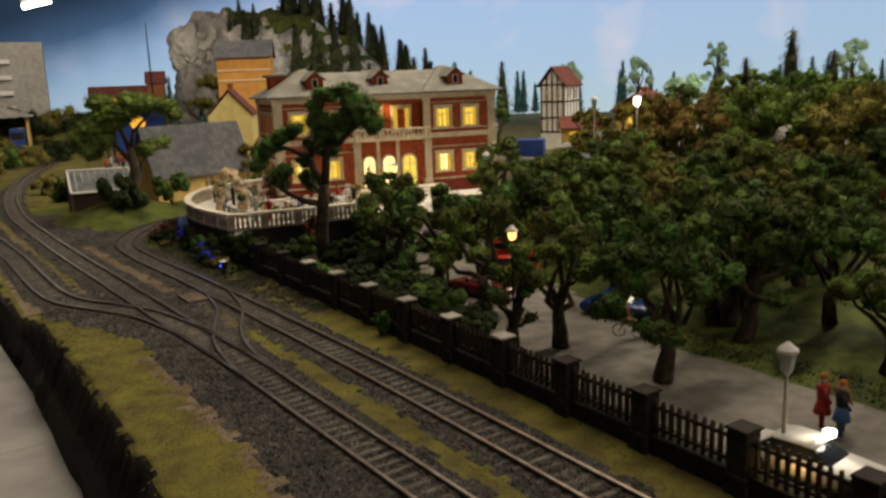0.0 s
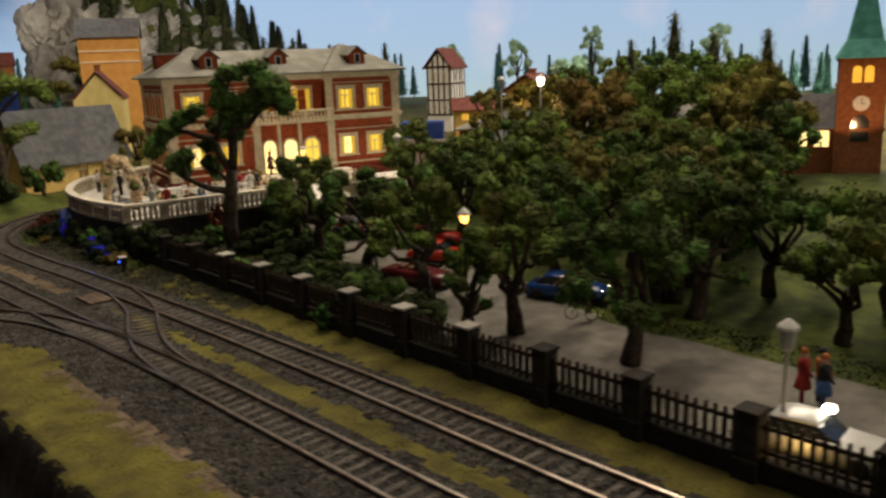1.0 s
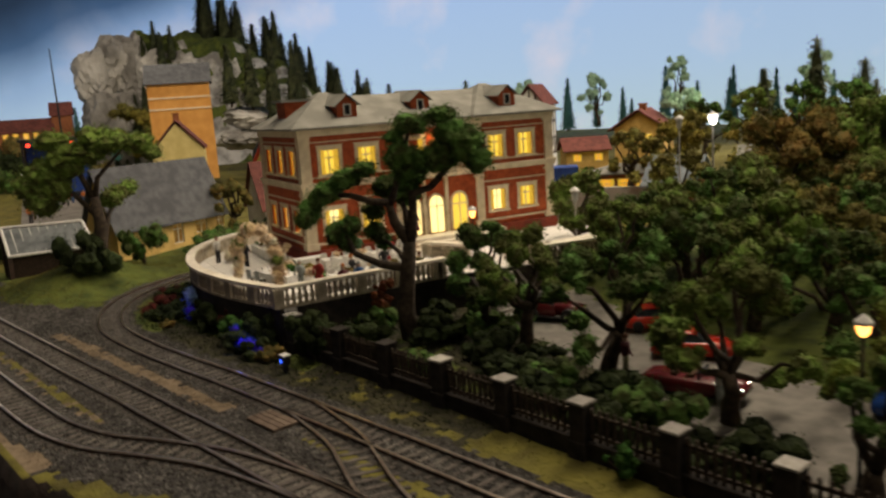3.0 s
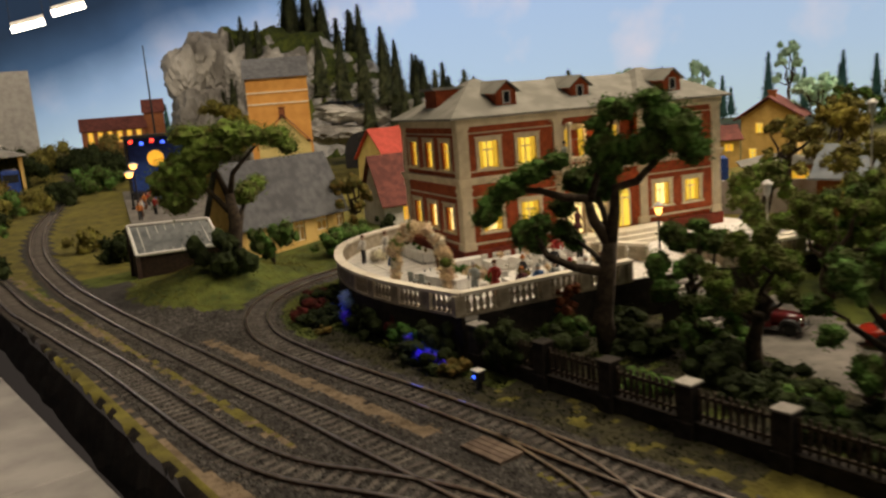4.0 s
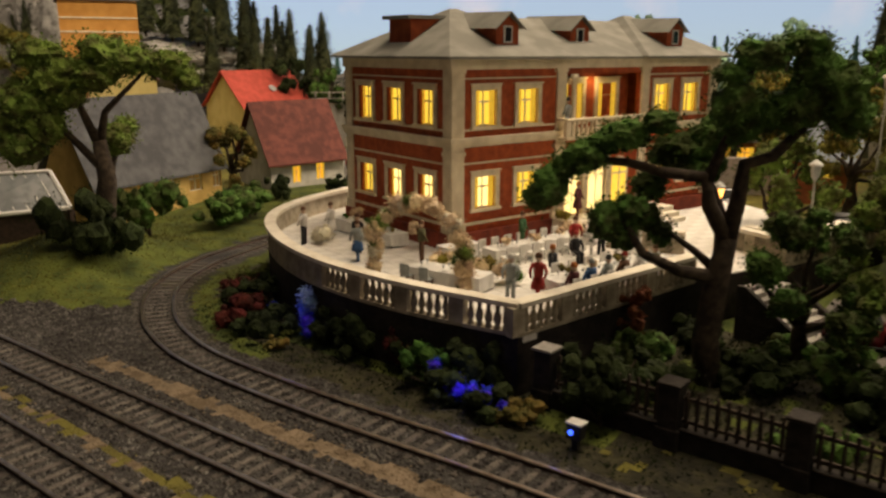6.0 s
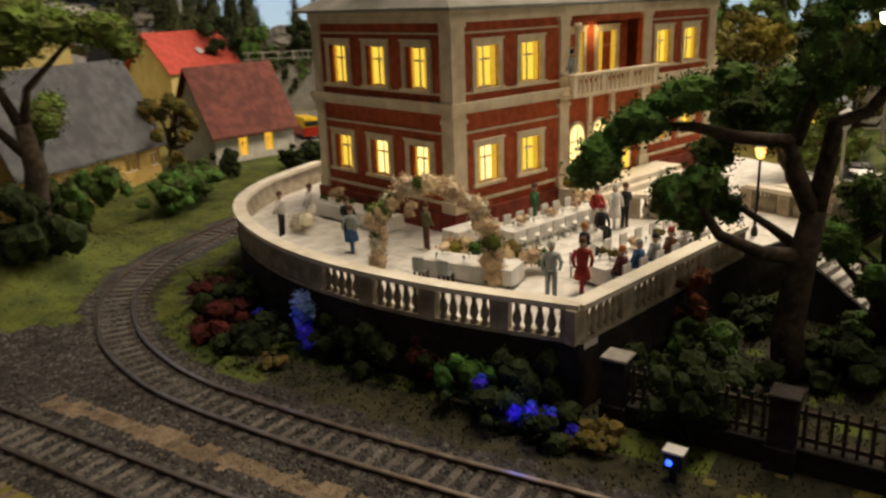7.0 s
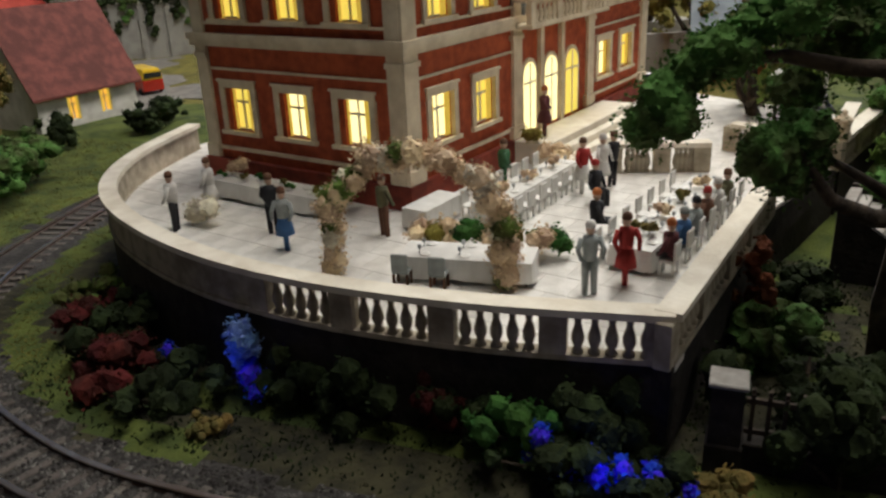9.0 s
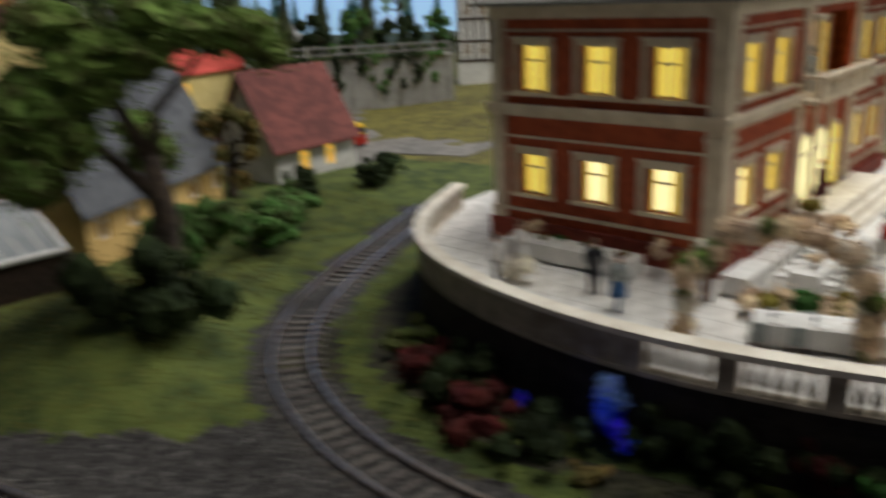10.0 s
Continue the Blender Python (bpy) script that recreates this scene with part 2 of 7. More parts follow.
M["win_orange"] = mat("lit_window_orange", (0.5, 0.3, 0.08), (0.4, 0.2, 0.05), 0.6, 1.2, emit=(1.0, 0.50, 0.05), power=0.9)
M["bulb"] = mat("lamp_glow_warm", (1, 0.6, 0.3), (1, 0.6, 0.3), 0.5, 1, emit=(1.0, 0.42, 0.10), power=4.5)
M["bulb_white"] = mat("lamp_glow_white", (1, 0.95, 0.9), (1, 0.95, 0.9), 0.5, 1, emit=(1.0, 0.93, 0.85), power=12)
M["bulb_blue"] = mat("lamp_glow_blue", (0.1, 0.2, 1), (0.1, 0.2, 1), 0.5, 1, emit=(0.02, 0.10, 1.0), power=3)
M["bulb_red"] = mat("lamp_glow_red", (1, 0.1, 0.05), (1, 0.1, 0.05), 0.5, 1, emit=(1.0, 0.05, 0.03), power=3)


def sky_material():
    m = bpy.data.materials.new("glowing_painted_sky")
    m.use_nodes = True
    n, l = m.node_tree.nodes, m.node_tree.links
    b = n["Principled BSDF"]
    tc, sep = n.new("ShaderNodeTexCoord"), n.new("ShaderNodeSeparateXYZ")
    mp = n.new("ShaderNodeMapping")
    mp.inputs["Scale"].default_value = (87, 87, 87)
    l.new(tc.outputs["Object"], mp.inputs[0])
    l.new(mp.outputs[0], sep.inputs[0])

    def ramp(src, lo, hi, stops):
        r = n.new("ShaderNodeMapRange")
        r.inputs[1].default_value, r.inputs[2].default_value = lo, hi
        l.new(src, r.inputs[0])
        c = n.new("ShaderNodeValToRGB")
        c.color_ramp.elements[0].position, c.color_ramp.elements[1].position = stops[0][0], stops[-1][0]
        c.color_ramp.elements[0].color, c.color_ramp.elements[1].color = (*stops[0][1], 1), (*stops[-1][1], 1)
        for p, col in stops[1:-1]:
            c.color_ramp.elements.new(p).color = (*col, 1)
        l.new(r.outputs[0], c.inputs[0])
        return c.outputs[0]

    def mixed(fac, a, b2, mode="MIX"):
        x = n.new("ShaderNodeMix")
        x.data_type, x.blend_type = "RGBA", mode
        if isinstance(fac, float):
            x.inputs[0].default_value = fac
        else:
            l.new(fac, x.inputs[0])
        l.new(a, x.inputs[6])
        if isinstance(b2, tuple):
            x.inputs[7].default_value = (*b2, 1)
        else:
            l.new(b2, x.inputs[7])
        return x.outputs[2]

    height = ramp(sep.outputs[2], 0, 75, [(0, (0.34, 0.47, 0.56)), (0.3, (0.30, 0.44, 0.64)), (0.65, (0.27, 0.41, 0.66)), (1, (0.24, 0.38, 0.64))])
    cloud = n.new("ShaderNodeTexNoise")
    cloud.inputs["Scale"].default_value, cloud.inputs["Detail"].default_value = 0.03, 5
    l.new(mp.outputs[0], cloud.inputs[0])
    puff = ramp(cloud.outputs[0], 0.54, 0.8, [(0, (0, 0, 0)), (1, (1, 1, 1))])
    paint = mixed(puff, height, (0.50, 0.50, 0.62))
    # a ragged darkening towards the wall's upper left end, clear to the right
    lean = n.new("ShaderNodeMath")
    lean.operation = "MULTIPLY_ADD"
    lean.inputs[1].default_value = -2.5
    l.new(sep.outputs[2], lean.inputs[0])
    l.new(sep.outputs[0], lean.inputs[2])
    rag = n.new("ShaderNodeMath")
    rag.operation = "MULTIPLY_ADD"
    rag.inputs[1].default_value = 40
    l.new(cloud.outputs[0], rag.inputs[0])
    l.new(lean.outputs[0], rag.inputs[2])
    front = ramp(rag.outputs[0], -40, 70, [(0, (0.04, 0.06, 0.08)), (0.3, (0.12, 0.18, 0.24)), (0.62, (0.6, 0.66, 0.72)), (1, (1, 1, 1))])
    paint = mixed(1.0, paint, front, "MULTIPLY")
    l.new(paint, b.inputs["Base Color"])
    # the painted wall also emits, in place of room light falling on it
    l.new(paint, b.inputs["Emission Color"])
    b.inputs["Emission Strength"].default_value = 1.05
    b.inputs["Roughness"].default_value = 0.9
    return m


M["sky"] = sky_material()

# ---- building helpers ----
def mesh_of(name, bm, material, smooth=False):
    for v in bm.verts:
        v.co *= K
    me = bpy.data.meshes.new(name)
    bm.normal_update()
    bm.to_mesh(me)
    bm.free()
    for m in material if isinstance(material, (list, tuple)) else [material]:
        me.materials.append(M[m] if isinstance(m, str) else m)
    if smooth:
        me.polygons.foreach_set("use_smooth", [True] * len(me.polygons))
    return me


def part(name, bm, material, parent=None, label="", smooth=False):
    ob = new(name, mesh_of(name, bm, material, smooth))
    if parent:
        ob.parent = parent
    return tagged(ob, label)


def shared(name, me, parent, x=0, y=0, z=0, rz=0, rx=0, ry=0):
    ob = new(name, me)
    ob.parent = parent
    ob.matrix_basis = place(x, y, z, rz, rx, ry)
    return ob


def thing(name, label, category, m, group="", kind=""):
    ob = new(name)
    ob.empty_display_size = 0.01
    ob.matrix_basis = m
    return tagged(ob, label, category, group, kind)


def B():
    return bmesh.new()


def box(bm, x0, y0, z0, x1, y1, z1, slot=0, bevel=0.0):
    if bevel:
        s = bevel
        pts = []
        for z, d in ((z0, s), (z0 + s, 0), (z1 - s, 0), (z1, s)):
            pts.append([bm.verts.new(p) for p in ((x0 + d, y0 + d, z), (x1 - d, y0 + d, z), (x1 - d, y1 - d, z), (x0 + d, y1 - d, z))])
        fs = [bm.faces.new(pts[0][::-1]), bm.faces.new(pts[3])]
        for a, b in zip(pts, pts[1:]):
            for i in range(4):
                fs.append(bm.faces.new((a[i], a[(i + 1) % 4], b[(i + 1) % 4], b[i])))
    else:
        v = [bm.verts.new((x, y, z)) for z in (z0, z1) for x, y in ((x0, y0), (x1, y0), (x1, y1), (x0, y1))]
        fs = [bm.faces.new([v[i] for i in q]) for q in ((3, 2, 1, 0), (4, 5, 6, 7), (0, 1, 5, 4), (1, 2, 6, 5), (2, 3, 7, 6), (3, 0, 4, 7))]
    for f in fs:
        f.material_index = slot
    return bm


def poly(bm, pts, slot=0):
    f = bm.faces.new([bm.verts.new(p) for p in pts])
    f.material_index = slot
    return f


def prism(bm, outline, z0, z1, slot=0, axis="z"):
    """A flat outline pushed along an axis. axis 'y': the outline is in x and z."""
    def p(a, b, h):
        return (a, b, h) if axis == "z" else (a, h, b) if axis == "y" else (h, a, b)
    lo = [bm.verts.new(p(a, b, z0)) for a, b in outline]
    hi = [bm.verts.new(p(a, b, z1)) for a, b in outline]
    fs = [bm.faces.new(lo[::-1]), bm.faces.new(hi)]
    k = len(outline)
    fs += [bm.faces.new((lo[i], lo[(i + 1) % k], hi[(i + 1) % k], hi[i])) for i in range(k)]
    for f in fs:
        f.material_index = slot
    return bm


def lathe(bm, profile, n=10, cx=0.0, cy=0.0, slot=0):
    rings = [[bm.verts.new((cx + r * math.cos(6.2832 * i / n), cy + r * math.sin(6.2832 * i / n), z)) for i in range(n)] for r, z in profile]
    fs = [bm.faces.new(rings[0][::-1]), bm.faces.new(rings[-1])]
    for a, b in zip(rings, rings[1:]):
        fs += [bm.faces.new((a[i], a[(i + 1) % n], b[(i + 1) % n], b[i])) for i in range(n)]
    for f in fs:
        f.material_index = slot
    return bm


def tube(bm, pts, radii, n=8, slot=0):
    """A round limb along points."""
    pts = [Vector(p) for p in pts]
    if not isinstance(radii, (list, tuple)):
        radii = [radii] * len(pts)
    rings = []
    for i, p in enumerate(pts):
        d = (pts[min(i + 1, len(pts) - 1)] - pts[max(i - 1, 0)]).normalized()
        side = d.cross(Vector((0.31, 0.95, 0.05))).normalized()
        up = side.cross(d)
        rings.append([bm.verts.new(p + radii[i] * (math.cos(6.2832 * k / n) * side + math.sin(6.2832 * k / n) * up)) for k in range(n)])
    fs = [bm.faces.new(rings[0]), bm.faces.new(rings[-1][::-1])]
    for a, b in zip(rings, rings[1:]):
        fs += [bm.faces.new((a[(k + 1) % n], a[k], b[k], b[(k + 1) % n])) for k in range(n)]
    for f in fs:
        f.material_index = slot
    return bm


def spline(pts, step=1.0):
    """Points along a smooth curve through the given ones."""
    pts = [Vector(p) for p in pts]
    q = [2 * pts[0] - pts[1]] + pts + [2 * pts[-1] - pts[-2]]
    out = []
    for a, b, c, d in zip(q, q[1:], q[2:], q[3:]):
        k = max(1, int((c - b).length / step))
        for i in range(k):
            t = i / k
            out.append(0.5 * (2 * b + (c - a) * t + (2 * a - 5 * b + 4 * c - d) * t * t + (3 * b - a - 3 * c + d) * t**3))
    return out + [pts[-1]]


def even(pts, step):
    """Points at even steps along a line of points, with their direction."""
    out, need = [], 0.0
    for a, b in zip(pts, pts[1:]):
        d = b - a
        while need <= d.length:
            out.append((a + d.normalized() * need, d.normalized()))
            need += step
        need -= d.length
    return out


def soup(name, verts, faces, material, parent=None):
    me = bpy.data.meshes.new(name)
    me.from_pydata((np.asarray(verts, float) * K).tolist(), [], faces)
    for m in material if isinstance(material, (list, tuple)) else [material]:
        me.materials.append(M[m])
    ob = new(name, me)
    if parent:
        ob.parent = parent
    return ob


def flock_mesh(name, clumps, material, per=260, size=0.3, seed=1, core=0.82, fine=2):
    """Foliage: each clump (x, y, z, rx, ry, rz) is a lumpy core covered with small tilted flakes."""
    rng = np.random.default_rng(seed)
    bm = B()
    for x, y, z, rx, ry, rz in clumps:
        r = bmesh.ops.create_icosphere(bm, subdivisions=fine, radius=1)
        o = Vector((x * 1.3, y * 1.7, z * 2.1 + seed))
        for v in r["verts"]:
            s = core * (1 + 0.42 * noise.noise(v.co * 1.9 + o) + 0.22 * noise.noise(v.co * 4.3 + o) + (0.16 * noise.noise(v.co * 9.0 + o) if fine > 2 else 0))
            v.co = Vector((x + v.co.x * rx * s, y + v.co.y * ry * s, z + v.co.z * rz * s))
    me = mesh_of(name, bm, material)
    verts, faces = [], []
    for x, y, z, rx, ry, rz in clumps:
        k = int(per * (rx * ry + rx * rz + ry * rz) / 3)
        d = rng.normal(size=(k, 3))
        d /= np.linalg.norm(d, axis=1)[:, None]
        o = np.array((x * 1.3, y * 1.7, z * 2.1 + seed))
        lump = np.array([1 + 0.42 * noise.noise(Vector(q * 1.9 + o)) + 0.22 * noise.noise(Vector(q * 4.3 + o)) for q in d])
        c = np.array((x, y, z)) + d * np.array((rx, ry, rz)) * (lump * (0.8 + 0.42 * rng.uniform(0, 1, k) ** 1.6))[:, None]
        u, w = rng.normal(size=(k, 3)), rng.normal(size=(k, 3))
        s = size * rng.uniform(0.5, 1.2, k)[:, None] / 2
        u *= s / np.linalg.norm(u, axis=1)[:, None]
        w *= s / np.linalg.norm(w, axis=1)[:, None]
        n0 = len(verts)
        verts += np.stack([c - u, c + u * 0.6 - w, c + u, c + w], 1).reshape(-1, 3).tolist()
        faces += [(n0 + 4 * i, n0 + 4 * i + 1, n0 + 4 * i + 2, n0 + 4 * i + 3) for i in range(k)]
    flakes = bpy.data.meshes.new(name)
    flakes.from_pydata((np.array(verts) * K).tolist(), [], faces)
    joined = bmesh.new()
    joined.from_mesh(me)
    joined.from_mesh(flakes)
    bpy.data.meshes.remove(flakes)
    joined.to_mesh(me)
    joined.free()
    return me


def ground_height(x, y):
    """The lie of the land, rail height being 0."""
    h = -0.22
    s = lambda a, b, v: max(0.0, min(1.0, (v - a) / (b - a))) ** 2 * (3 - 2 * max(0.0, min(1.0, (v - a) / (b - a))))  # noqa: E731
    if 12 < x < 40 and 82 < y < 112:
        off = min(near_line(x, y, A_LINE), near_line(x, y, B_LINE))
        h += 2.4 * math.exp(-(((x - 22.5) / 5.2) ** 2) - ((y - 94) / 6.5) ** 2) * s(1.6, 5.0, off)  # grassy mound
    h += 0.5 * s(30, 42, x) * s(92, 102, y) * (1 - s(52, 57, x) * (1 - s(126, 136, y)))
    h += 0.25 * s(22.5, 24.5, x) * (1 - s(60, 64, y))
    h += 1.5 * s(36, 52, x) * s(36, 62, y) * (1 - s(82, 95, y))
    h += 2.2 * s(62, 100, x) * s(20, 60, y) * (1 - s(95, 125, y))
    h += 2.0 * s(40, 70, x) * (1 - s(20, 60, y)) * s(5, 20, y)
    h += 8.0 * s(195, 275, y) * (1 - s(62, 84, x))
    if x > 10:
        h += 0.12 * noise.noise(Vector((x * 0.35, y * 0.35, 0))) * s(20, 26, x)
    return h

# ---- the land ----
A_LINE = spline([(20.2, -30, 0), (20.1, 12, 0), (20.0, 27, 0), (19.8, 36, 0), (19.58, 42, 0), (19.3, 48, 0), (19.0, 54, 0), (18.68, 60, 0), (18.27, 65, 0), (18.0, 70, 0), (18.08, 75.5, 0), (18.95, 79.3, 0), (20.2, 82.2, 0), (22.4, 85.4, 0), (24.9, 87.55, 0), (28.4, 89.4, 0), (34, 90.9, 0), (40, 91.9, 0), (46, 92.9, 0)], 0.8)
B_LINE = spline([(15.9, -30, 0), (15.75, 12, 0), (15.4, 31, 0), (15.25, 37, 0), (14.95, 42, 0), (14.65, 47, 0), (14.35, 53.5, 0), (14.1, 58, 0), (13.95, 62, 0), (13.55, 69, 0), (13.3, 75, 0), (13.05, 81, 0), (12.8, 88, 0), (12.6, 97, 0), (12.55, 105, 0), (13.2, 117, 0), (14.1, 126, 0), (15.5, 136, 0), (19.0, 154, 0), (23.7, 172, 0), (35.3, 212, 0), (48, 255, 0)], 1.0)
C_LINE = spline([(15.2, 38.5, 0), (14.9, 43.5, 0), (14.45, 47, 0), (13.6, 50.8, 0), (12.1, 54.1, 0), (10.6, 57.0, 0), (9.85, 60, 0), (9.55, 64, 0), (9.4, 70, 0), (9.2, 78, 0), (8.6, 88, 0), (8.1, 96, 0), (7.8, 103, 0), (8.2, 130, 0)], 0.8)
X_LINE = spline([(19.1, 53.5, 0), (18.3, 48.6, 0), (17.5, 46.3, 0), (16.6, 44.0, 0), (15.85, 41.5, 0), (15.45, 38.7, 0), (15.3, 35.5, 0)], 0.6)


def near_line(x, y, line):
    return min((x - p.x) ** 2 + (y - p.y) ** 2 for p in line[::2]) ** 0.5


def road_side(y):
    """The park road's edge by the fence and its far edge, in x."""
    return 25.3 + 0.385 * max(0.0, y - 29), 33.2 + 0.33 * max(0.0, y - 27)


def zone(x, y):
    """0 grass, 1 ballast, 2 sandy strip, 3 road, 4 lawn, 5 soil, 6 rock edge"""
    j = 0.9 * noise.noise(Vector((x * 0.9, y * 0.9, 3))) + 0.5 * noise.noise(Vector((x * 2.3, y * 2.3, 7)))
    if x < 7.9 + 0.3 * j and y < 52 or x < 6.95:
        return 6
    lo, hi = road_side(y)
    if 5 < y < 56 and lo + 0.3 * j < x < hi:
        return 3
    # soil between lawn patches, its dark colour stands for shade behind the fence
    if x > 23.7 and y < 61 and x < 27.5 + max(0, y - 30) * 0.3:
        return 4 if j > 0.25 else 5
    if x > 23.7 and y < 61 and x < 80:
        return 4
    if 18 < x < 32 and 73.5 < y < 90 and math.hypot(x - 30.5, y - 76) < 11.3 and 1.9 < near_line(x, y, A_LINE) < 3.1 + j:
        return 4
    if x > 23.5 and y < 87.5 and x < 60:
        return 5
    dA, dB, dC = near_line(x, y, A_LINE), near_line(x, y, B_LINE), near_line(x, y, C_LINE) if y > 40 else 99
    d = min(dA, dB, dC)
    if y < 56 and x < 12.6:
        edge = 12.0 if y < 46 else 12.0 - (y - 46) * 0.42
        edge += 0.55 * j
        if x > edge:
            return 1
        return 2 if x > edge - 0.55 + 0.5 * j and y < 42 else 0
    if d < 1.75 + 0.25 * j:
        return 1
    if y < 50 and 15.2 < x < 19.2:
        return 0 if abs(x - 17.7 + 0.3 * j) < 0.55 else 1
    if y > 56 and abs(x - 15.35 - (77 - y) * 0.06 - 0.25 * j) < 0.42 and y < 79:
        return 2
    if y > 56 and abs(x - 11.4 + (y - 60) * 0.025 - 0.2 * j) < 0.42:
        return 0 if j > -0.1 else 2
    if x < 8.6 + 0.3 * j and y > 55:
        return 2 if x > 7.5 else 0
    # verge: soil replaces grass further on, as painted shade of fence and trees
    if x > 21.3 + 0.3 * j - max(0, y - 40) * 0.02 and x < 23.7 and y < 58:
        return 5 if y > 44 and j < 0.25 else 0
    if ((x - 24.5) / 9.2) ** 2 + ((y - 95) / 11.5) ** 2 < 1 + 0.15 * j and x > 15.2:
        return 4
    if 8 < x < 17.5 and y < 105:
        return 1 if not (x < 11.5 and 40 < y < 52) else (0 if x < 10.2 + 0.7 * j else 1)
    if x < 22 and y < 86:
        return 1 if x < 20 + j * 0.5 else 5
    if y < 110 and x < 60:
        return 4
    return 0


def frange(a, b, s):
    out = []
    while a < b - 1e-6:
        out.append(a)
        a += s
    return out


xs = frange(6.9, 24, 0.33) + frange(24, 48, 0.7) + frange(48, 110, 2.2) + frange(110, 261, 7.5)
ys = frange(-45, -2, 2.0) + frange(-2, 24, 0.5) + frange(24, 92, 0.33) + frange(92, 125, 0.9) + frange(125, 281, 5)
bm = B()
gv = {}
for i, x in enumerate(xs):
    for j, y in enumerate(ys):
        gv[i, j] = bm.verts.new((x, y, ground_height(x, y)))
for i in range(len(xs) - 1):
    for j in range(len(ys) - 1):
        f = bm.faces.new((gv[i, j], gv[i + 1, j], gv[i + 1, j + 1], gv[i, j + 1]))
        f.material_index = zone((xs[i] + xs[i + 1]) / 2, (ys[j] + ys[j + 1]) / 2)
# jagged front edge of the board, cut like rock down to the ledge
for j, y in enumerate(ys):
    x0 = 8.25 - 1.3 * max(0.0, min(1.0, (y - 50) / 8)) + 0.35 * noise.noise(Vector((y * 0.35, 1, 0))) + 0.35 * noise.noise(Vector((y * 1.1, 4, 0))) if y < 62 else 6.9 + 0.2 * noise.noise(Vector((y * 0.5, 1, 0)))
    for i in range(6):
        if xs[i] <= x0:
            gv[i, j].co.z = -0.22 - min(2.6, (x0 - xs[i]) * 2.4 + 0.3)
        for f in gv[i, j].link_faces:
            if gv[i, j].co.z < -0.6 and xs[i] < 9:
                f.material_index = 6
ZONES = {}
bm.faces.ensure_lookup_table()
k = 0
for i in range(len(xs) - 1):
    for j in range(len(ys) - 1):
        ZONES[i, j] = bm.faces[k].material_index
        k += 1
ground = tagged(part("ground", bm, ["grass", "gravel", "sand", "road", "lawn", "soil", "edge_rock"], smooth=True), "model landscape of flock grass, ballast and sandy strips", "ground", kind="structure")

bm = B()
for y in range(-48, 140, 2):
    a = [(6.95 + 0.3 * noise.noise(Vector((yy * 0.4, k, 9))) - 0.22 * k, yy, -0.9 - 0.9 * k) for yy in (y, y + 2) for k in range(4)]
    v = [bm.verts.new(p) for p in a]
    for k in range(3):
        bm.faces.new((v[k], v[k + 1], v[k + 5], v[k + 4]))
bmesh.ops.remove_doubles(bm, verts=bm.verts, dist=0.02)
tagged(part("wall_front", bm, "edge_rock"), "dark painted foam rock face at the board's edge", "wall", kind="structure")

ledge = thing("ledge", "worn white painted boards along the layout's edge", "ledge", place(6.95, 40, 0, 2.6), kind="structure")
for y0 in range(-30, 120, 30):
    bm = B()
    box(bm, -7.5, y0 + 0.04, -3.2, 0, y0 + 30, -2.6, bevel=0.1)
    part("board", bm, "ledge", ledge)
bm = B()
box(bm, -60, -60, -75, 6.2, 150, -74)
tagged(part("floor", bm, "dark"), "dark floor of the exhibition room", "floor", kind="structure")

# painted sky, a curved wall behind the layout
bm = B()
line = spline([(-180, 330, 0), (-40, 325, 0), (125, 308, 0), (215, 250, 0), (246, 150, 0), (250, 20, 0), (248, -90, 0)], 14)
lo = [bm.verts.new((p.x, p.y, -20)) for p in line]
mid = [bm.verts.new((p.x, p.y, 60)) for p in line]
hi = [bm.verts.new((p.x * 0.97, p.y * 0.97, 150)) for p in line]
for r0, r1 in ((lo, mid), (mid, hi)):
    for i in range(len(line) - 1):
        bm.faces.new((r0[i + 1], r0[i], r1[i], r1[i + 1]))
tagged(part("backdrop", bm, "sky", smooth=True), "painted blue evening sky with pale clouds", "backdrop", kind="structure")


# ---- tracks ----
RAIL = [(-0.08, -0.2), (0.08, -0.2), (0.035, -0.15), (0.035, -0.075), (0.065, -0.06), (0.065, 0.0), (-0.065, 0.0), (-0.065, -0.06), (-0.035, -0.075), (-0.035, -0.15)]
bm = B()
box(bm, -1.25, -0.13, -0.34, 1.25, 0.13, -0.17, bevel=0.03)
for sx in (-0.72, 0.72):
    box(bm, sx - 0.16, -0.09, -0.175, sx + 0.16, 0.09, -0.145)
SLEEPER = mesh_of("sleeper", bm, "sleeper")


def track(line, label, sleepers=True, span=(0, 300)):
    line = [p for p in line if span[0] <= p.y <= span[1]]
    t = thing("railway_track", label, "track", Matrix.Identity(4), "tracks")
    for side in (-0.7675, 0.7675):
        bm = B()
        rings = []
        for i, p in enumerate(line):
            d = (line[min(i + 1, len(line) - 1)] - line[max(i - 1, 0)]).normalized()
            n = Vector((d.y, -d.x, 0))
            c = p + n * side
            rings.append([bm.verts.new(c + n * a + Vector((0, 0, b))) for a, b in RAIL])
        k = len(RAIL)
        for a, b in zip(rings, rings[1:]):
            for q in range(k):
                f = bm.faces.new((a[q], a[(q + 1) % k], b[(q + 1) % k], b[q]))
                f.material_index = 1 if q in (4, 5, 6) else 0
        part("rail", bm, ["rail_side", "rail_top"], t, "rusty rail with a polished running surface")
    if sleepers:
        for p, d in even(line, 0.66)[:290]:
            shared("sleeper", SLEEPER, t, p.x, p.y, p.z, math.degrees(math.atan2(d.y, d.x)) + 90 + random.uniform(-1.5, 1.5))
    return t


track(A_LINE, "single track curving round the terrace on grey ballast", span=(-12, 300))
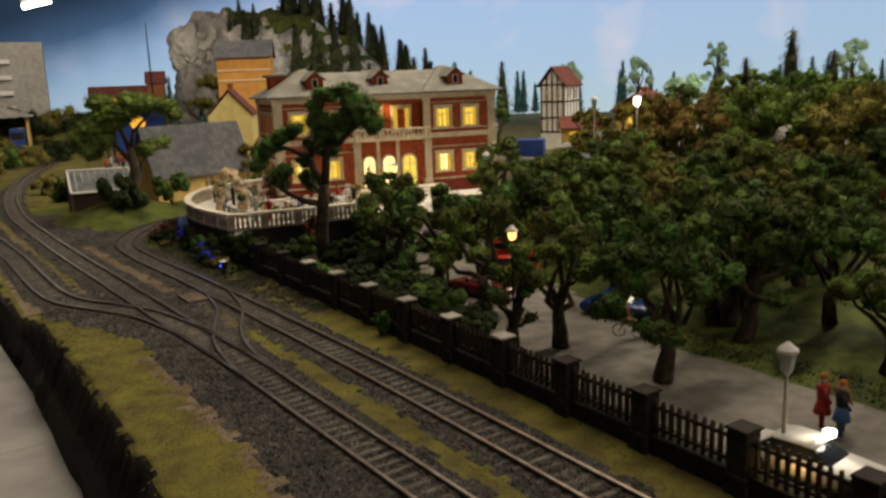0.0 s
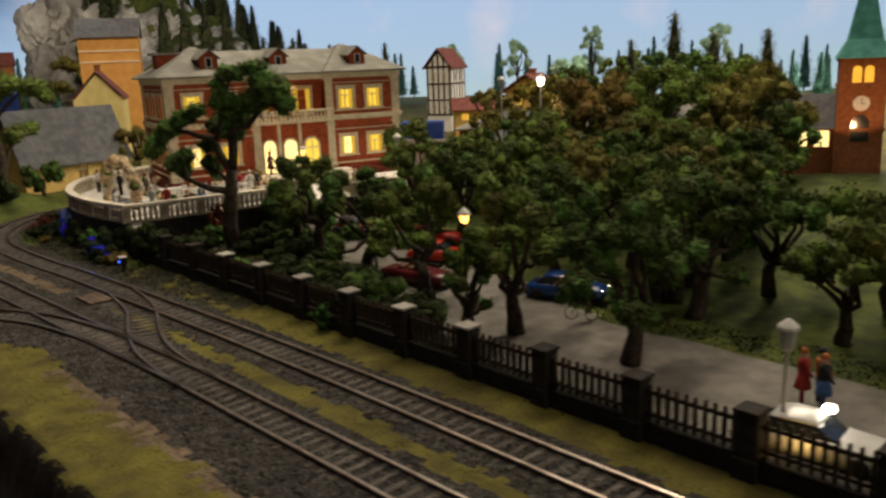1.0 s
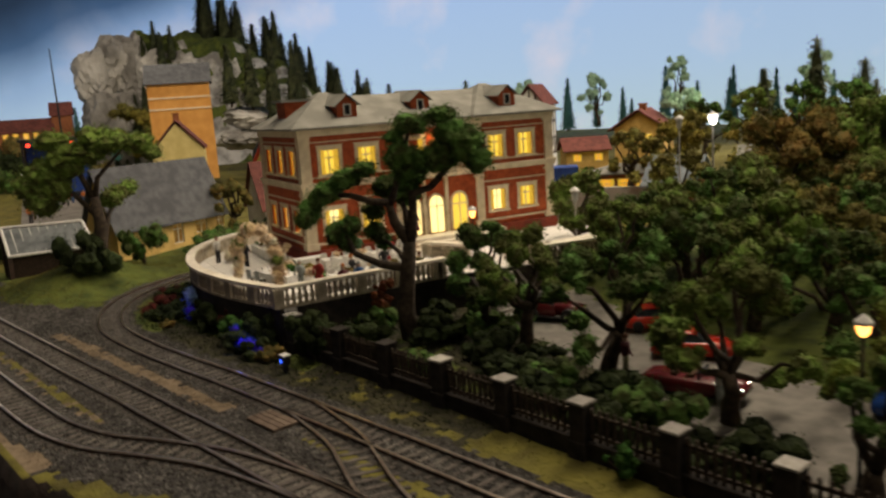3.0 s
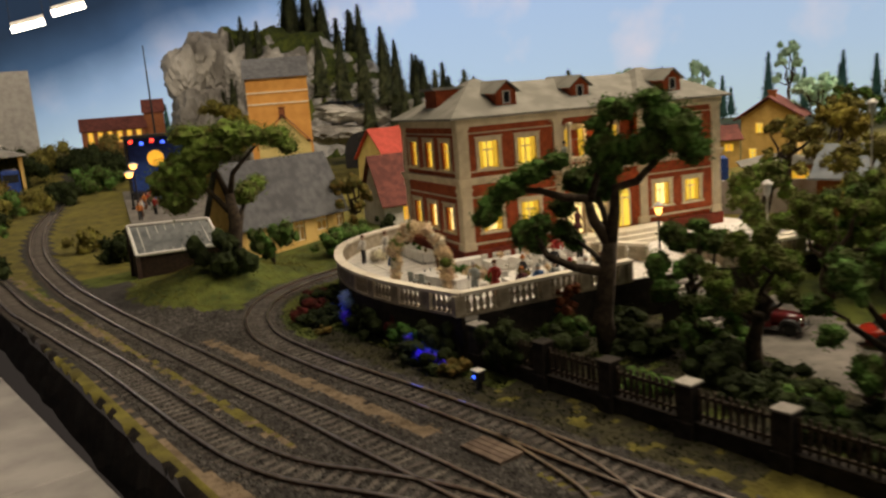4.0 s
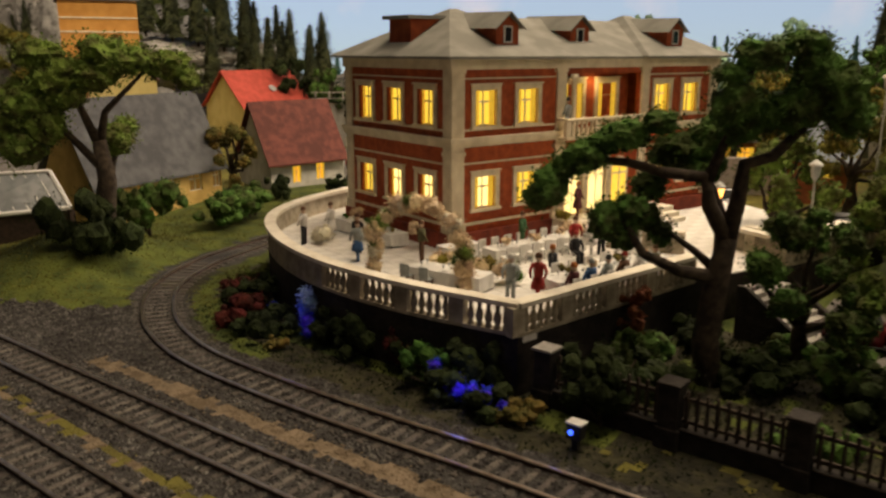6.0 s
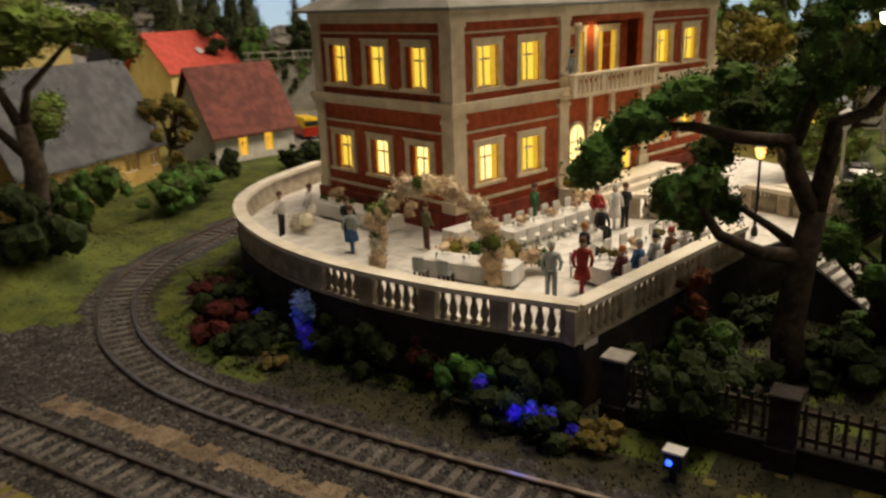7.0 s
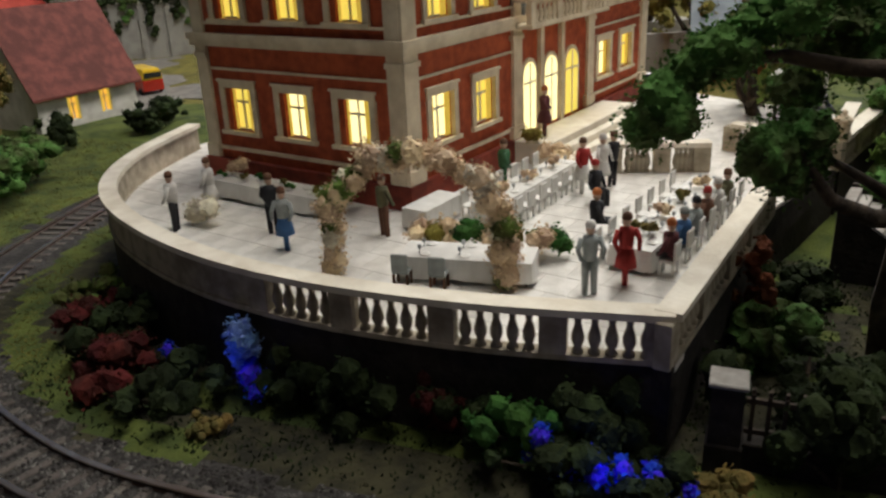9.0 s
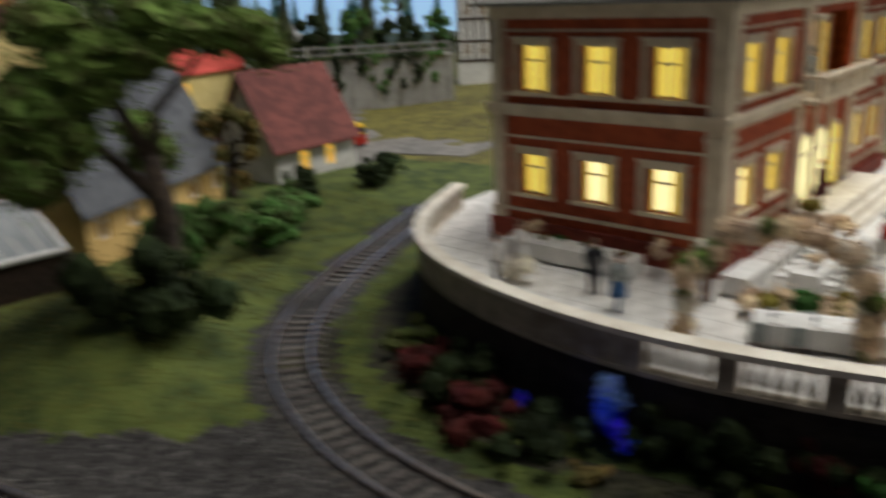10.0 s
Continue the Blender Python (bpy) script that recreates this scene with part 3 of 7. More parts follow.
track(B_LINE, "straight main track with shiny rails on grey ballast", span=(-12, 250))
track(C_LINE, "siding that joins the main track at a turnout")
track(X_LINE, "short curved crossover between the two tracks")

# ---- fence along the track ----
def fence_x(y):
    return 23.65


fence = thing("park_fence", "dark stone fence with pale pillar caps and wooden pickets", "fence", Matrix.Identity(4))
bm = B()
box(bm, -0.09, -0.045, 0, 0.09, 0.045, 1.2)
box(bm, -0.06, -0.04, 1.2, 0.06, 0.04, 1.32)
PICKET = mesh_of("picket", bm, "fence_wood")
bm = B()
box(bm, -0.36, -0.36, -0.3, 0.36, 0.36, 2.1, bevel=0.04)
box(bm, -0.42, -0.42, -0.3, 0.42, 0.42, 0.6, bevel=0.05)
PILLAR = mesh_of("pillar", bm, "fence_stone")
bm = B()
box(bm, -0.43, -0.43, 2.1, 0.43, 0.43, 2.22, bevel=0.03)
CAP = mesh_of("cap", bm, "cap")
DARK_CAP = CAP.copy()
DARK_CAP.materials[0] = M["fence_stone"]
ys_p = [48.0 - 4.17 * i for i in range(11, -3, -1)] + [61.3]
for y in ys_p:
    p = shared("pillar", PILLAR, fence, fence_x(y), y, 0, random.uniform(-1, 1))
    shared("cap", CAP if 25 < y < 50 or y > 59 else DARK_CAP, p)
for y0, y1 in zip(ys_p, ys_p[1:]):
    x0, x1 = fence_x(y0), fence_x(y1)
    rz = math.degrees(math.atan2(y1 - y0, x1 - x0)) - 90
    L = math.hypot(x1 - x0, y1 - y0)
    bm = B()
    box(bm, -0.2, 0.4, -0.3, 0.2, L - 0.4, 0.55, bevel=0.05)
    box(bm, -0.25, 0.4, 0.55, 0.25, L - 0.4, 0.66, bevel=0.03)
    o = part("plinth", bm, "fence_stone", fence)
    o.matrix_basis = place(x0, y0, 0, rz)
    for z in (0.82, 1.62):
        bm = B()
        box(bm, -0.05, 0.4, z, 0.05, L - 0.4, z + 0.13)
        part("rail", bm, "fence_wood", fence).matrix_basis = place(x0, y0, 0, rz)
    k = max(5, int(L / 0.4))
    for i in range(k):
        s = 0.55 + (L - 1.1) * i / (k - 1)
        c, q = math.cos(math.radians(rz)), math.sin(math.radians(rz))
        shared("picket", PICKET, fence, x0 - q * s, y0 + c * s, 0.66, rz + random.uniform(-3, 3), 0, random.uniform(-2, 2))

# ---- terrace ----
# the villa, its terrace and all that stands there are laid out square to one another and stand turned a little to the line
COURT = place(-2.136, 1.454, 0, -1.929)


def settle(before):
    for ob in bpy.data.objects:
        if ob not in before and ob.parent is None:
            ob.matrix_basis = COURT @ ob.matrix_basis


before = set(bpy.data.objects)
FLOOR = 2.4
OUT = [p for p in spline([(37.5, 86.7, 0), (33.5, 85.9, 0), (30.6, 84.8, 0), (28.2, 83.2, 0), (26.2, 80.9, 0), (24.6, 78.0, 0), (23.5, 75.0, 0), (22.95, 72.2, 0), (22.8, 69.5, 0), (22.97, 66.2, 0), (23.66, 61.95, 0)], 0.7)]
RIGHT = [Vector((23.66, 61.95, 0)), Vector((35.2, 60.15, 0))]


def wall_strip(bm, line, x0, x1, z0, z1):
    """A band along a line, from x0 to x1 to its right, closed."""
    rings = []
    for i, p in enumerate(line):
        d = (line[min(i + 1, len(line) - 1)] - line[max(i - 1, 0)]).normalized()
        n = Vector((-d.y, d.x, 0))
        rings.append([bm.verts.new(p + n * a + Vector((0, 0, b))) for a, b in ((x0, z0), (x1, z0), (x1, z1), (x0, z1))])
    bm.faces.new(rings[0][::-1]), bm.faces.new(rings[-1])
    for a, b in zip(rings, rings[1:]):
        for q in range(4):
            bm.faces.new((a[q], a[(q + 1) % 4], b[(q + 1) % 4], b[q]))
    bmesh.ops.recalc_face_normals(bm, faces=bm.faces)


terrace = thing("terrace", "raised paved terrace with a cream balustrade on a dark retaining wall", "terrace", Matrix.Identity(4), kind="structure")
bm = B()
outline = [(p.x + 0.25, p.y - 0.05) for p in OUT] + [(35.2, 60.3), (41.4, 58.1), (49.9, 55.6), (56, 66), (58, 84), (38, 87)]
prism(bm, outline, FLOOR - 0.4, FLOOR)
bmesh.ops.recalc_face_normals(bm, faces=bm.faces)
part("floor_slab", bm, "terrace", terrace, "pale paved floor")
# paving slabs
def inside(x, y, pts):
    c = False
    for (x0, y0), (x1, y1) in zip(pts, pts[1:] + pts[:1]):
        if (y0 > y) != (y1 > y) and x < (x1 - x0) * (y - y0) / (y1 - y0) + x0:
            c = not c
    return c


bm = B()
box(bm, -0.57, -0.57, -0.05, 0.57, 0.57, 0.02, bevel=0.012)
SLAB = mesh_of("paving_slab", bm, "terrace")
a = math.radians(-11.2)
count = 0
for i in range(-2, 28):
    for j in range(-13, 14):
        u, v = -9.2 + 1.16 * i, 1.16 * j - (0.58 if i % 2 else 0)
        x, y = 31.84 + u * math.cos(a) - v * math.sin(a), 72.35 + u * math.sin(a) + v * math.cos(a)
        if not all(inside(x + dx, y + dy, outline) for dx, dy in ((0.62, 0.5), (-0.62, 0.5), (0.62, -0.5), (-0.62, -0.5))) or (u > 0.3 and v > 0.3) or count > 299:
            continue
        shared("paving_slab", SLAB, terrace, x, y, FLOOR, -11.2)
        count += 1
bm = B()
wall_strip(bm, OUT, 0.0, 0.45, -0.4, FLOOR - 0.05)
part("retaining_wall", bm, "fence_stone", terrace, "dark stone retaining wall")
bm = B()
wall_strip(bm, RIGHT, 0.0, 0.45, -0.4, FLOOR - 0.05)
part("retaining_wall", bm, "fence_stone", terrace, "dark stone retaining wall")
bm = B()
lathe(bm, [(0.15, 0), (0.15, 0.09), (0.09, 0.15), (0.16, 0.36), (0.155, 0.5), (0.075, 0.78), (0.09, 0.94), (0.15, 1.0), (0.15, 1.08)], 10)
BALUSTER = mesh_of("baluster", bm, "baluster", True)
bm = B()
box(bm, -0.33, -0.2, -0.1, 0.33, 0.2, 1.1, bevel=0.03)
PIER = mesh_of("pier", bm, "baluster")


def balustrade(line, solid=0.0, z=FLOOR, bay=2.75, name="balustrade", lift=0.0):
    b = thing(name, "cream stone balustrade with turned balusters and a wide coping", "balustrade", Matrix.Identity(4), "balustrades")
    bm = B()
    wall_strip(bm, line, -0.16, 0.48, z + 1.06 + lift, z + 1.25 + lift)
    part("coping", bm, "coping", b, "wide cream coping")
    bm = B()
    wall_strip(bm, line, -0.05, 0.4, z - 0.12, z + 0.02)
    part("kerb", bm, "baluster", b)
    spots = even(line, 0.01)
    total = len(spots) * 0.01
    if solid:
        cut = [p for p, d in spots[: int(solid * 100) : 60]] + [spots[int(solid * 100)][0]]
        bm = B()
        wall_strip(bm, cut, 0.02, 0.32, z, z + 1.08)
        part("parapet", bm, "baluster", b, "plain curved parapet wall")
    s = solid
    while s < total - 0.3:
        p, d = spots[min(len(spots) - 1, int(s * 100))]
        n = Vector((-d.y, d.x, 0))
        c = p + n * 0.16
        shared("pier", PIER, b, c.x, c.y, z, math.degrees(math.atan2(d.y, d.x)))
        e = min(total, s + bay)
        k = 5
        for i in range(k):
            q = s + 0.58 + (e - s - 1.16) * i / (k - 1)
            if e - s < 1.5:
                break
            p, d = spots[min(len(spots) - 1, int(q * 100))]
            c = p + Vector((-d.y, d.x, 0)) * 0.16
            shared("baluster", BALUSTER, b, c.x, c.y, z, random.uniform(0, 90))
        s += bay
    p, d = spots[-1]
    c = p - d * 0.3 + Vector((-d.y, d.x, 0)) * 0.16
    shared("pier", PIER, b, c.x, c.y, z, math.degrees(math.atan2(d.y, d.x)))
    return b


out_length = sum((b - a).length for a, b in zip(OUT, OUT[1:]))
balustrade(OUT, solid=out_length - 11.0)
balustrade(RIGHT, lift=0.012)

# ---- villa ----
VILLA = place(31.84, 72.35, 0, -11.2)
villa = thing("villa", "red brick villa with cream pilasters, grey roof and lit windows", "house", VILLA)
VL, VD, EAVE = 22.7, 10.4, 12.1


def arch_pts(u0, u1, z0, z1, n=8):
    r = (u1 - u0) / 2
    return [(u0, z0)] + [(u0 + r - r * math.cos(math.pi * i / n), z1 - r + r * math.sin(math.pi * i / n)) for i in range(n + 1)] + [(u1, z0)]


def wall_with_holes(bm, length, z0, z1, holes, t=0.35):
    """One solid wall along x from 0 to length, its face at y=0, t thick, with square openings right through it."""
    xs_ = sorted({0.0, float(length), *[float(h[k]) for h in holes for k in (0, 1)]})
    zs_ = sorted({float(z0), float(z1), *[float(h[k]) for h in holes for k in (2, 3)]})
    full = lambda i, k: 0 <= i < len(xs_) - 1 and 0 <= k < len(zs_) - 1 and not any(h[0] < (xs_[i] + xs_[i + 1]) / 2 < h[1] and h[2] < (zs_[k] + zs_[k + 1]) / 2 < h[3] for h in holes)  # noqa: E731
    made = {}

    def v(i, k, y):
        if (i, k, y) not in made:
            made[i, k, y] = bm.verts.new((xs_[i], y, zs_[k]))
        return made[i, k, y]

    for i in range(len(xs_) - 1):
        for k in range(len(zs_) - 1):
            if not full(i, k):
                continue
            bm.faces.new((v(i, k, 0), v(i + 1, k, 0), v(i + 1, k + 1, 0), v(i, k + 1, 0)))
            bm.faces.new((v(i, k + 1, t), v(i + 1, k + 1, t), v(i + 1, k, t), v(i, k, t)))
            for di, dk, a, b in ((-1, 0, (i, k + 1), (i, k)), (1, 0, (i + 1, k), (i + 1, k + 1)), (0, -1, (i, k), (i + 1, k)), (0, 1, (i + 1, k + 1), (i, k + 1))):
                if not full(i + di, k + dk):
                    bm.faces.new((v(*a, 0), v(*a, t), v(*b, t), v(*b, 0)))


def sub(m, name, label="", parent=None):
    ob = new(name)
    ob.parent = parent or villa
    ob.matrix_basis = m
    return tagged(ob, label)


def sash(parent, w, h, glow="win", depth=0.28, surround=True, bars=True):
    """A lit window in an opening w by h, its lower left corner at the origin, facing -y."""
    if surround:
        bm = B()
        s = 0.24
        box(bm, -s, -0.08, -0.02, 0.02, 0.12, h + s)
        box(bm, w - 0.02, -0.08, -0.02, w + s, 0.12, h + s)
        box(bm, 0.02, -0.08, h, w - 0.02, 0.12, h + s)
        box(bm, -s - 0.06, -0.14, h + s, w + s + 0.06, 0.1, h + s + 0.1)
        box(bm, -s - 0.08, -0.18, -0.16, w + s + 0.08, 0.1, 0.0)
        part("window_surround", bm, "cream", parent, "cream moulded surround")
    bm = B()
    f = 0.07
    box(bm, 0, depth - 0.08, 0, f, depth, h)
    box(bm, w - f, depth - 0.08, 0, w, depth, h)
    box(bm, f, depth - 0.08, 0, w - f, depth, f)
    box(bm, f, depth - 0.08, h - f, w - f, depth, h)
    if bars:
        box(bm, f, depth - 0.07, h * 0.64, w - f, depth, h * 0.64 + 0.09)
        box(bm, w / 2 - 0.04, depth - 0.07, f, w / 2 + 0.04, depth, h * 0.64)
        box(bm, w / 2 - 0.025, depth - 0.06, h * 0.64 + 0.09, w / 2 + 0.025, depth, h - f)
    part("window_frame", bm, "white_paint", parent)
    bm = B()
    box(bm, 0.01, depth + 0.01, 0.01, w - 0.01, depth + 0.03, h - 0.01)
    part("pane", bm, glow, parent, "pane lit from inside")
    for x0, x1 in ((0.03, w * 0.27), (w * 0.73, w - 0.03)) if glow != "win_dim" else ():
        bm = B()
        k = 12
        front = [bm.verts.new((x0 + (x1 - x0) * i / k, depth - 0.12 + 0.025 * math.sin(i * 2.1), z)) for z in (0.02, h - 0.03) for i in range(k + 1)]
        for i in range(k):
            bm.faces.new((front[i], front[i + 1], front[k + 2 + i], front[k + 1 + i]))
        part("curtain", bm, "curtain", parent, "yellow curtain lit from behind")


Z1, H1, Z2, H2 = 4.55, 1.75, 9.0, 1.9
W = 1.55
front_u = [1.5, 4.55, 16.25, 19.2]
end_v = [1.55, 4.55, 7.6]
# walls: front and back, two ends
holes = [(u, u + W, z, z + h) for u in front_u for z, h in ((Z1, H1), (Z2, H2))]
doors = [(8.45, 9.55), (10.45, 11.65), (12.55, 13.85)]
bm = B()
wall_with_holes(bm, VL, FLOOR, EAVE, holes + [(7.9, 14.9, 8.0, 11.6)] + [(a, b, FLOOR + 1.0, 6.35) for a, b in doors])
part("wall", bm, "brick", villa, "dark red brick wall panels")
bm = B()
wall_with_holes(bm, VD, FLOOR, EAVE, [(v, v + W, z, z + h) for v in end_v for z, h in ((Z1, H1), (Z2, H2))])
o = part("wall", bm, "brick", villa, "dark red brick wall panels")
o.matrix_basis = place(0, VD, 0, -90)
bm = B()
box(bm, 0.35, VD - 0.35, FLOOR, VL, VD, EAVE)
box(bm, VL - 0.35, 0.35, FLOOR, VL, VD - 0.35, EAVE)
part("wall", bm, "brick", villa)
bm = B()
box(bm, 0.35, 0.35, 7.7, VL - 0.35, VD - 0.35, 7.9)
part("inner_floor", bm, "wood", villa)
for u in front_u:
    for z, h, g in ((Z1, H1, "win_hot" if u in (1.5, 16.25) else "win"), (Z2, H2, "win")):
        w = sub(place(u, 0, z), "window", "window with cream surround and lit yellow curtains")
        sash(w, W, h, g)
for i, v in enumerate(end_v):
    for z, h in ((Z1, H1), (Z2, H2)):
        w = sub(place(0, v + W, z, -90), "window", "window with cream surround and lit yellow curtains")
        sash(w, W, h, "win_hot" if z == Z1 and i < 2 else "win")
# brick plinth, pilasters, bands and cornice
for q in ((-0.25, -0.25, 7.5, -0.001), (15.6, -0.25, VL + 0.2, -0.001), (-0.25, 0.0, -0.001, VD + 0.2)):
    bm = B()
    box(bm, q[0], q[1], FLOOR, q[2], q[3], FLOOR + 0.94, bevel=0.02)
    part("plinth", bm, "dark_brick", villa, "dark red brick plinth")
for u in (0, 7.5, 14.9, VL - 0.75):
    bm = B()
    box(bm, u - (0.12 if u == 0 else 0), -0.14, FLOOR + 0.945, u + 0.72 + (0.12 if u > 20 else 0), 0, EAVE)
    box(bm, u - 0.2, -0.22, FLOOR + 0.95, u + 0.8, 0, FLOOR + 1.5, bevel=0.03)
    box(bm, u - 0.17, -0.2, 7.5, u + 0.78, 0, 7.7)
    box(bm, u - 0.17, -0.2, 11.75, u + 0.78, 0, 11.95)
    part("pilaster", bm, "cream", villa, "cream corner pilaster")
for v in (0, VD - 0.6):
    bm = B()
    box(bm, -0.14, v, FLOOR + 0.945, 0, v + 0.62, EAVE)
    box(bm, -0.22, v, FLOOR + 0.95, 0, v + 0.68, FLOOR + 1.5, bevel=0.03)
    box(bm, -0.2, v, 7.5, 0, v + 0.66, 7.7)
    part("pilaster", bm, "cream", villa, "cream corner pilaster")
for z0, z1, d in ((7.95, 8.2, 0.22), (8.2, 8.45, 0.3), (7.0, 7.1, 0.06), (8.78, 8.88, 0.1), (11.45, 11.53, 0.06), (EAVE - 0.15, EAVE + 0.4, 0.2), (3.7, 3.85, 0.08)):
    spans = [(-d, VL + d)] if z0 in (7.95, 8.2) or z0 == EAVE - 0.15 else [(0.75, 7.5), (15.62, VL - 0.75)]
    for a, b in spans:
        bm = B()
        box(bm, a, -d, z0, b, 0.001, z1)
        part("moulding", bm, "cream", villa, "thin cream moulding")
    bm = B()
    box(bm, -d, 0.002, z0, 0.001, VD + d, z1)
    part("moulding", bm, "cream", villa, "thin cream moulding")
# loggia: three arched doors below, recessed wall, balcony
for a, b in doors:
    d = sub(place(0, 0, 0), "arched_door", "brightly lit arched glass door")
    bm = B()
    prism(bm, arch_pts(a - 0.2, b + 0.2, FLOOR + 1.0, 6.6), -0.06, 0.2, axis="y")
    inner = arch_pts(a, b, FLOOR + 1.0, 6.4)
    part("door_surround", bm, "cream", d)
    bm = B()
    prism(bm, inner, -0.085, -0.065, axis="y")
    part("pane", bm, "win_hot" if a < 12 else "win", d, "glass lit from inside")
    bm = B()
    box(bm, (a + b) / 2 - 0.035, -0.12, FLOOR + 1.0, (a + b) / 2 + 0.035, -0.085, 6.35)
    box(bm, a, -0.12, 5.5, b, -0.085, 5.58)
    part("glazing_bar", bm, "white_paint", d)
for u in (9.95, 12.0):
    bm = B()
    box(bm, u - 0.14, -0.2, FLOOR + 0.9, u + 0.18, 0, 7.95)
    part("pilaster", bm, "cream", villa)
bm = B()
box(bm, 7.9, 1.0, 8.0, 14.9, 1.15, 11.6)
part("loggia_wall", bm, "brick", villa)
for u, hot in ((9.0, True), (12.0, False)):
    w = sub(place(u, 0.95, 8.75), "window", "lit balcony window")
    sash(w, 1.7, 2.3, "win_hot" if hot else "win", depth=0.12)
bm = B()
box(bm, 7.9, 0.35, 7.9, 14.9, 1.0, 8.05)
box(bm, 7.5, -1.0, 7.95, 15.3, 0.0, 8.15, bevel=0.04)
part("balcony_floor", bm, "cream", villa)
bal = sub(place(0, 0, 0), "balcony_rail", "cream balcony balustrade")
bm = B()
lathe(bm, [(0.13, 0), (0.13, 0.08), (0.075, 0.12), (0.13, 0.3), (0.12, 0.42), (0.06, 0.62), (0.075, 0.74), (0.13, 0.78), (0.13, 0.85)], 8)
SMALL_BALUSTER = mesh_of("baluster", bm, "cream", True)
bm = B()
box(bm, 7.5, -1.02, 9.0, 15.3, -0.74, 9.16, bevel=0.03)
box(bm, 7.5, -0.7, 9.0, 7.72, 0, 9.16)
box(bm, 15.08, -0.7, 9.0, 15.3, 0, 9.16)
part("handrail", bm, "cream", bal)
for i in range(20):
    u = 7.62 + 7.56 * i / 19
    if i % 6 == 0:
        bm = B()
        box(bm, u - 0.18, -1.0, 8.15, u + 0.18, -0.76, 9.0)
        part("pier", bm, "cream", bal)
    else:
        shared("baluster", SMALL_BALUSTER, bal, u, -0.88, 8.15)
for u in (8.75,):
    bm = B()
    lathe(bm, [(0.22, 8.15), (0.22, 8.35), (0.16, 8.45), (0.14, 11.2), (0.22, 11.35), (0.22, 11.6)], 10, u, -0.2)
    part("column", bm, "cream", villa, smooth=True)
# steps in front of the doors
for i in range(3):
    bm = B()
    box(bm, 7.3 - 0.15 * i, -1.9 - 0.38 * i, FLOOR, 16.5 + 0.15 * i, (-0.24 if i == 0 else -1.5 - 0.38 * i), FLOOR + 0.95 - 0.32 * i, bevel=0.03)
    part("step", bm, "coping", villa, "broad pale step")


def hip(bm, u0, u1, v0, v1, z, top, ru0, ru1, rv, t=0.14):
    """A hipped roof between its eaves and a short ridge."""
    e = [(u0, v0, z), (u1, v0, z), (u1, v1, z), (u0, v1, z)]
    r = [(ru0, rv, top), (ru1, rv, top)]
    for q in ((e[0], e[1], r[1], r[0]), (e[1], e[2], r[1]), (e[2], e[3], r[0], r[1]), (e[3], e[0], r[0])):
        poly(bm, q)
    f = [(x, y, z - t) for x, y, _ in e]
    poly(bm, f[::-1])
    for i in range(4):
        poly(bm, (e[i], f[i], f[(i + 1) % 4], e[(i + 1) % 4]))


for args in ((-0.75, 8.4, -0.75, VD + 0.75, 12.62, 15.25, 3.6, 4.2, 4.9), (14.6, VL + 0.75, -0.75, VD + 0.75, 12.62, 15.25, 18.6, 19.3, 4.9), (3.0, 20.0, -0.3, VD + 0.4, 12.60, 14.85, 3.9, 19.0, 4.9)):
    bm = B()
    hip(bm, *args)
    bmesh.ops.remove_doubles(bm, verts=bm.verts, dist=0.001)
    part("roof", bm, "felt", villa, "grey felt hipped roof")
for u, v in ((4.2, 0.55), (11.05, 1.7), (18.7, 0.55)):
    d = sub(place(u, v, 12.72) @ Matrix.Scale(1.3, 4), "dormer", "small red dormer with a grey lid")
    bm = B()
    prism(bm, [(-0.62, 0), (0.62, 0), (0.62, 1.15), (0, 1.62), (-0.62, 1.15)], 0.0, 3.0, axis="y")
    part("dormer_wall", bm, "brick", d)
    bm = B()
    for s in (-1, 1):
        poly(bm, [(s * 0.86, -0.25, 1.02), (0, -0.25, 1.72), (0, 3.6, 1.78), (s * 0.86, 3.0, 1.08)])
        poly(bm, [(s * 0.86, -0.25, 0.95), (0, -0.25, 1.65), (0, -0.25, 1.72), (s * 0.86, -0.25, 1.02)])
    part("dormer_roof", bm, "felt", d)
    bm = B()
    box(bm, -0.24, -0.06, 0.45, 0.24, -0.005, 1.15)
    part("window_frame", bm, "white_paint", d)
    bm = B()
    box(bm, -0.16, -0.075, 0.52, 0.16, -0.062, 1.08)
    part("pane", bm, "carglass", d)
d = sub(place(0.5, 5.4, 12.72, -90) @ Matrix.Scale(1.3, 4), "dormer", "small red dormer at the villa's end")
bm = B()
box(bm, -0.8, 0, 0, 0.8, 3.2, 1.45)
part("dormer_wall", bm, "brick", d)
bm = B()
box(bm, -1.0, -0.25, 1.45, 1.0, 3.4, 1.6)
part("dormer_roof", bm, "felt", d)
lamp("villa_light", "POINT", (38, 75.5, 10), 0.010, (1.0, 0.72, 0.3), 0.5)
lamp("villa_light", "POINT", (36, 76, 5.5), 0.010, (1.0, 0.72, 0.3), 0.5)

lp = Matrix.Rotation(math.radians(-11.2), 4, "Z") @ Vector((11.4, 0.45, 0))
lamp("loggia_light", "POINT", (31.84 + lp.x, 72.35 + lp.y, 11.0), 0.004, (1.0, 0.75, 0.35), 0.3)

settle(before)

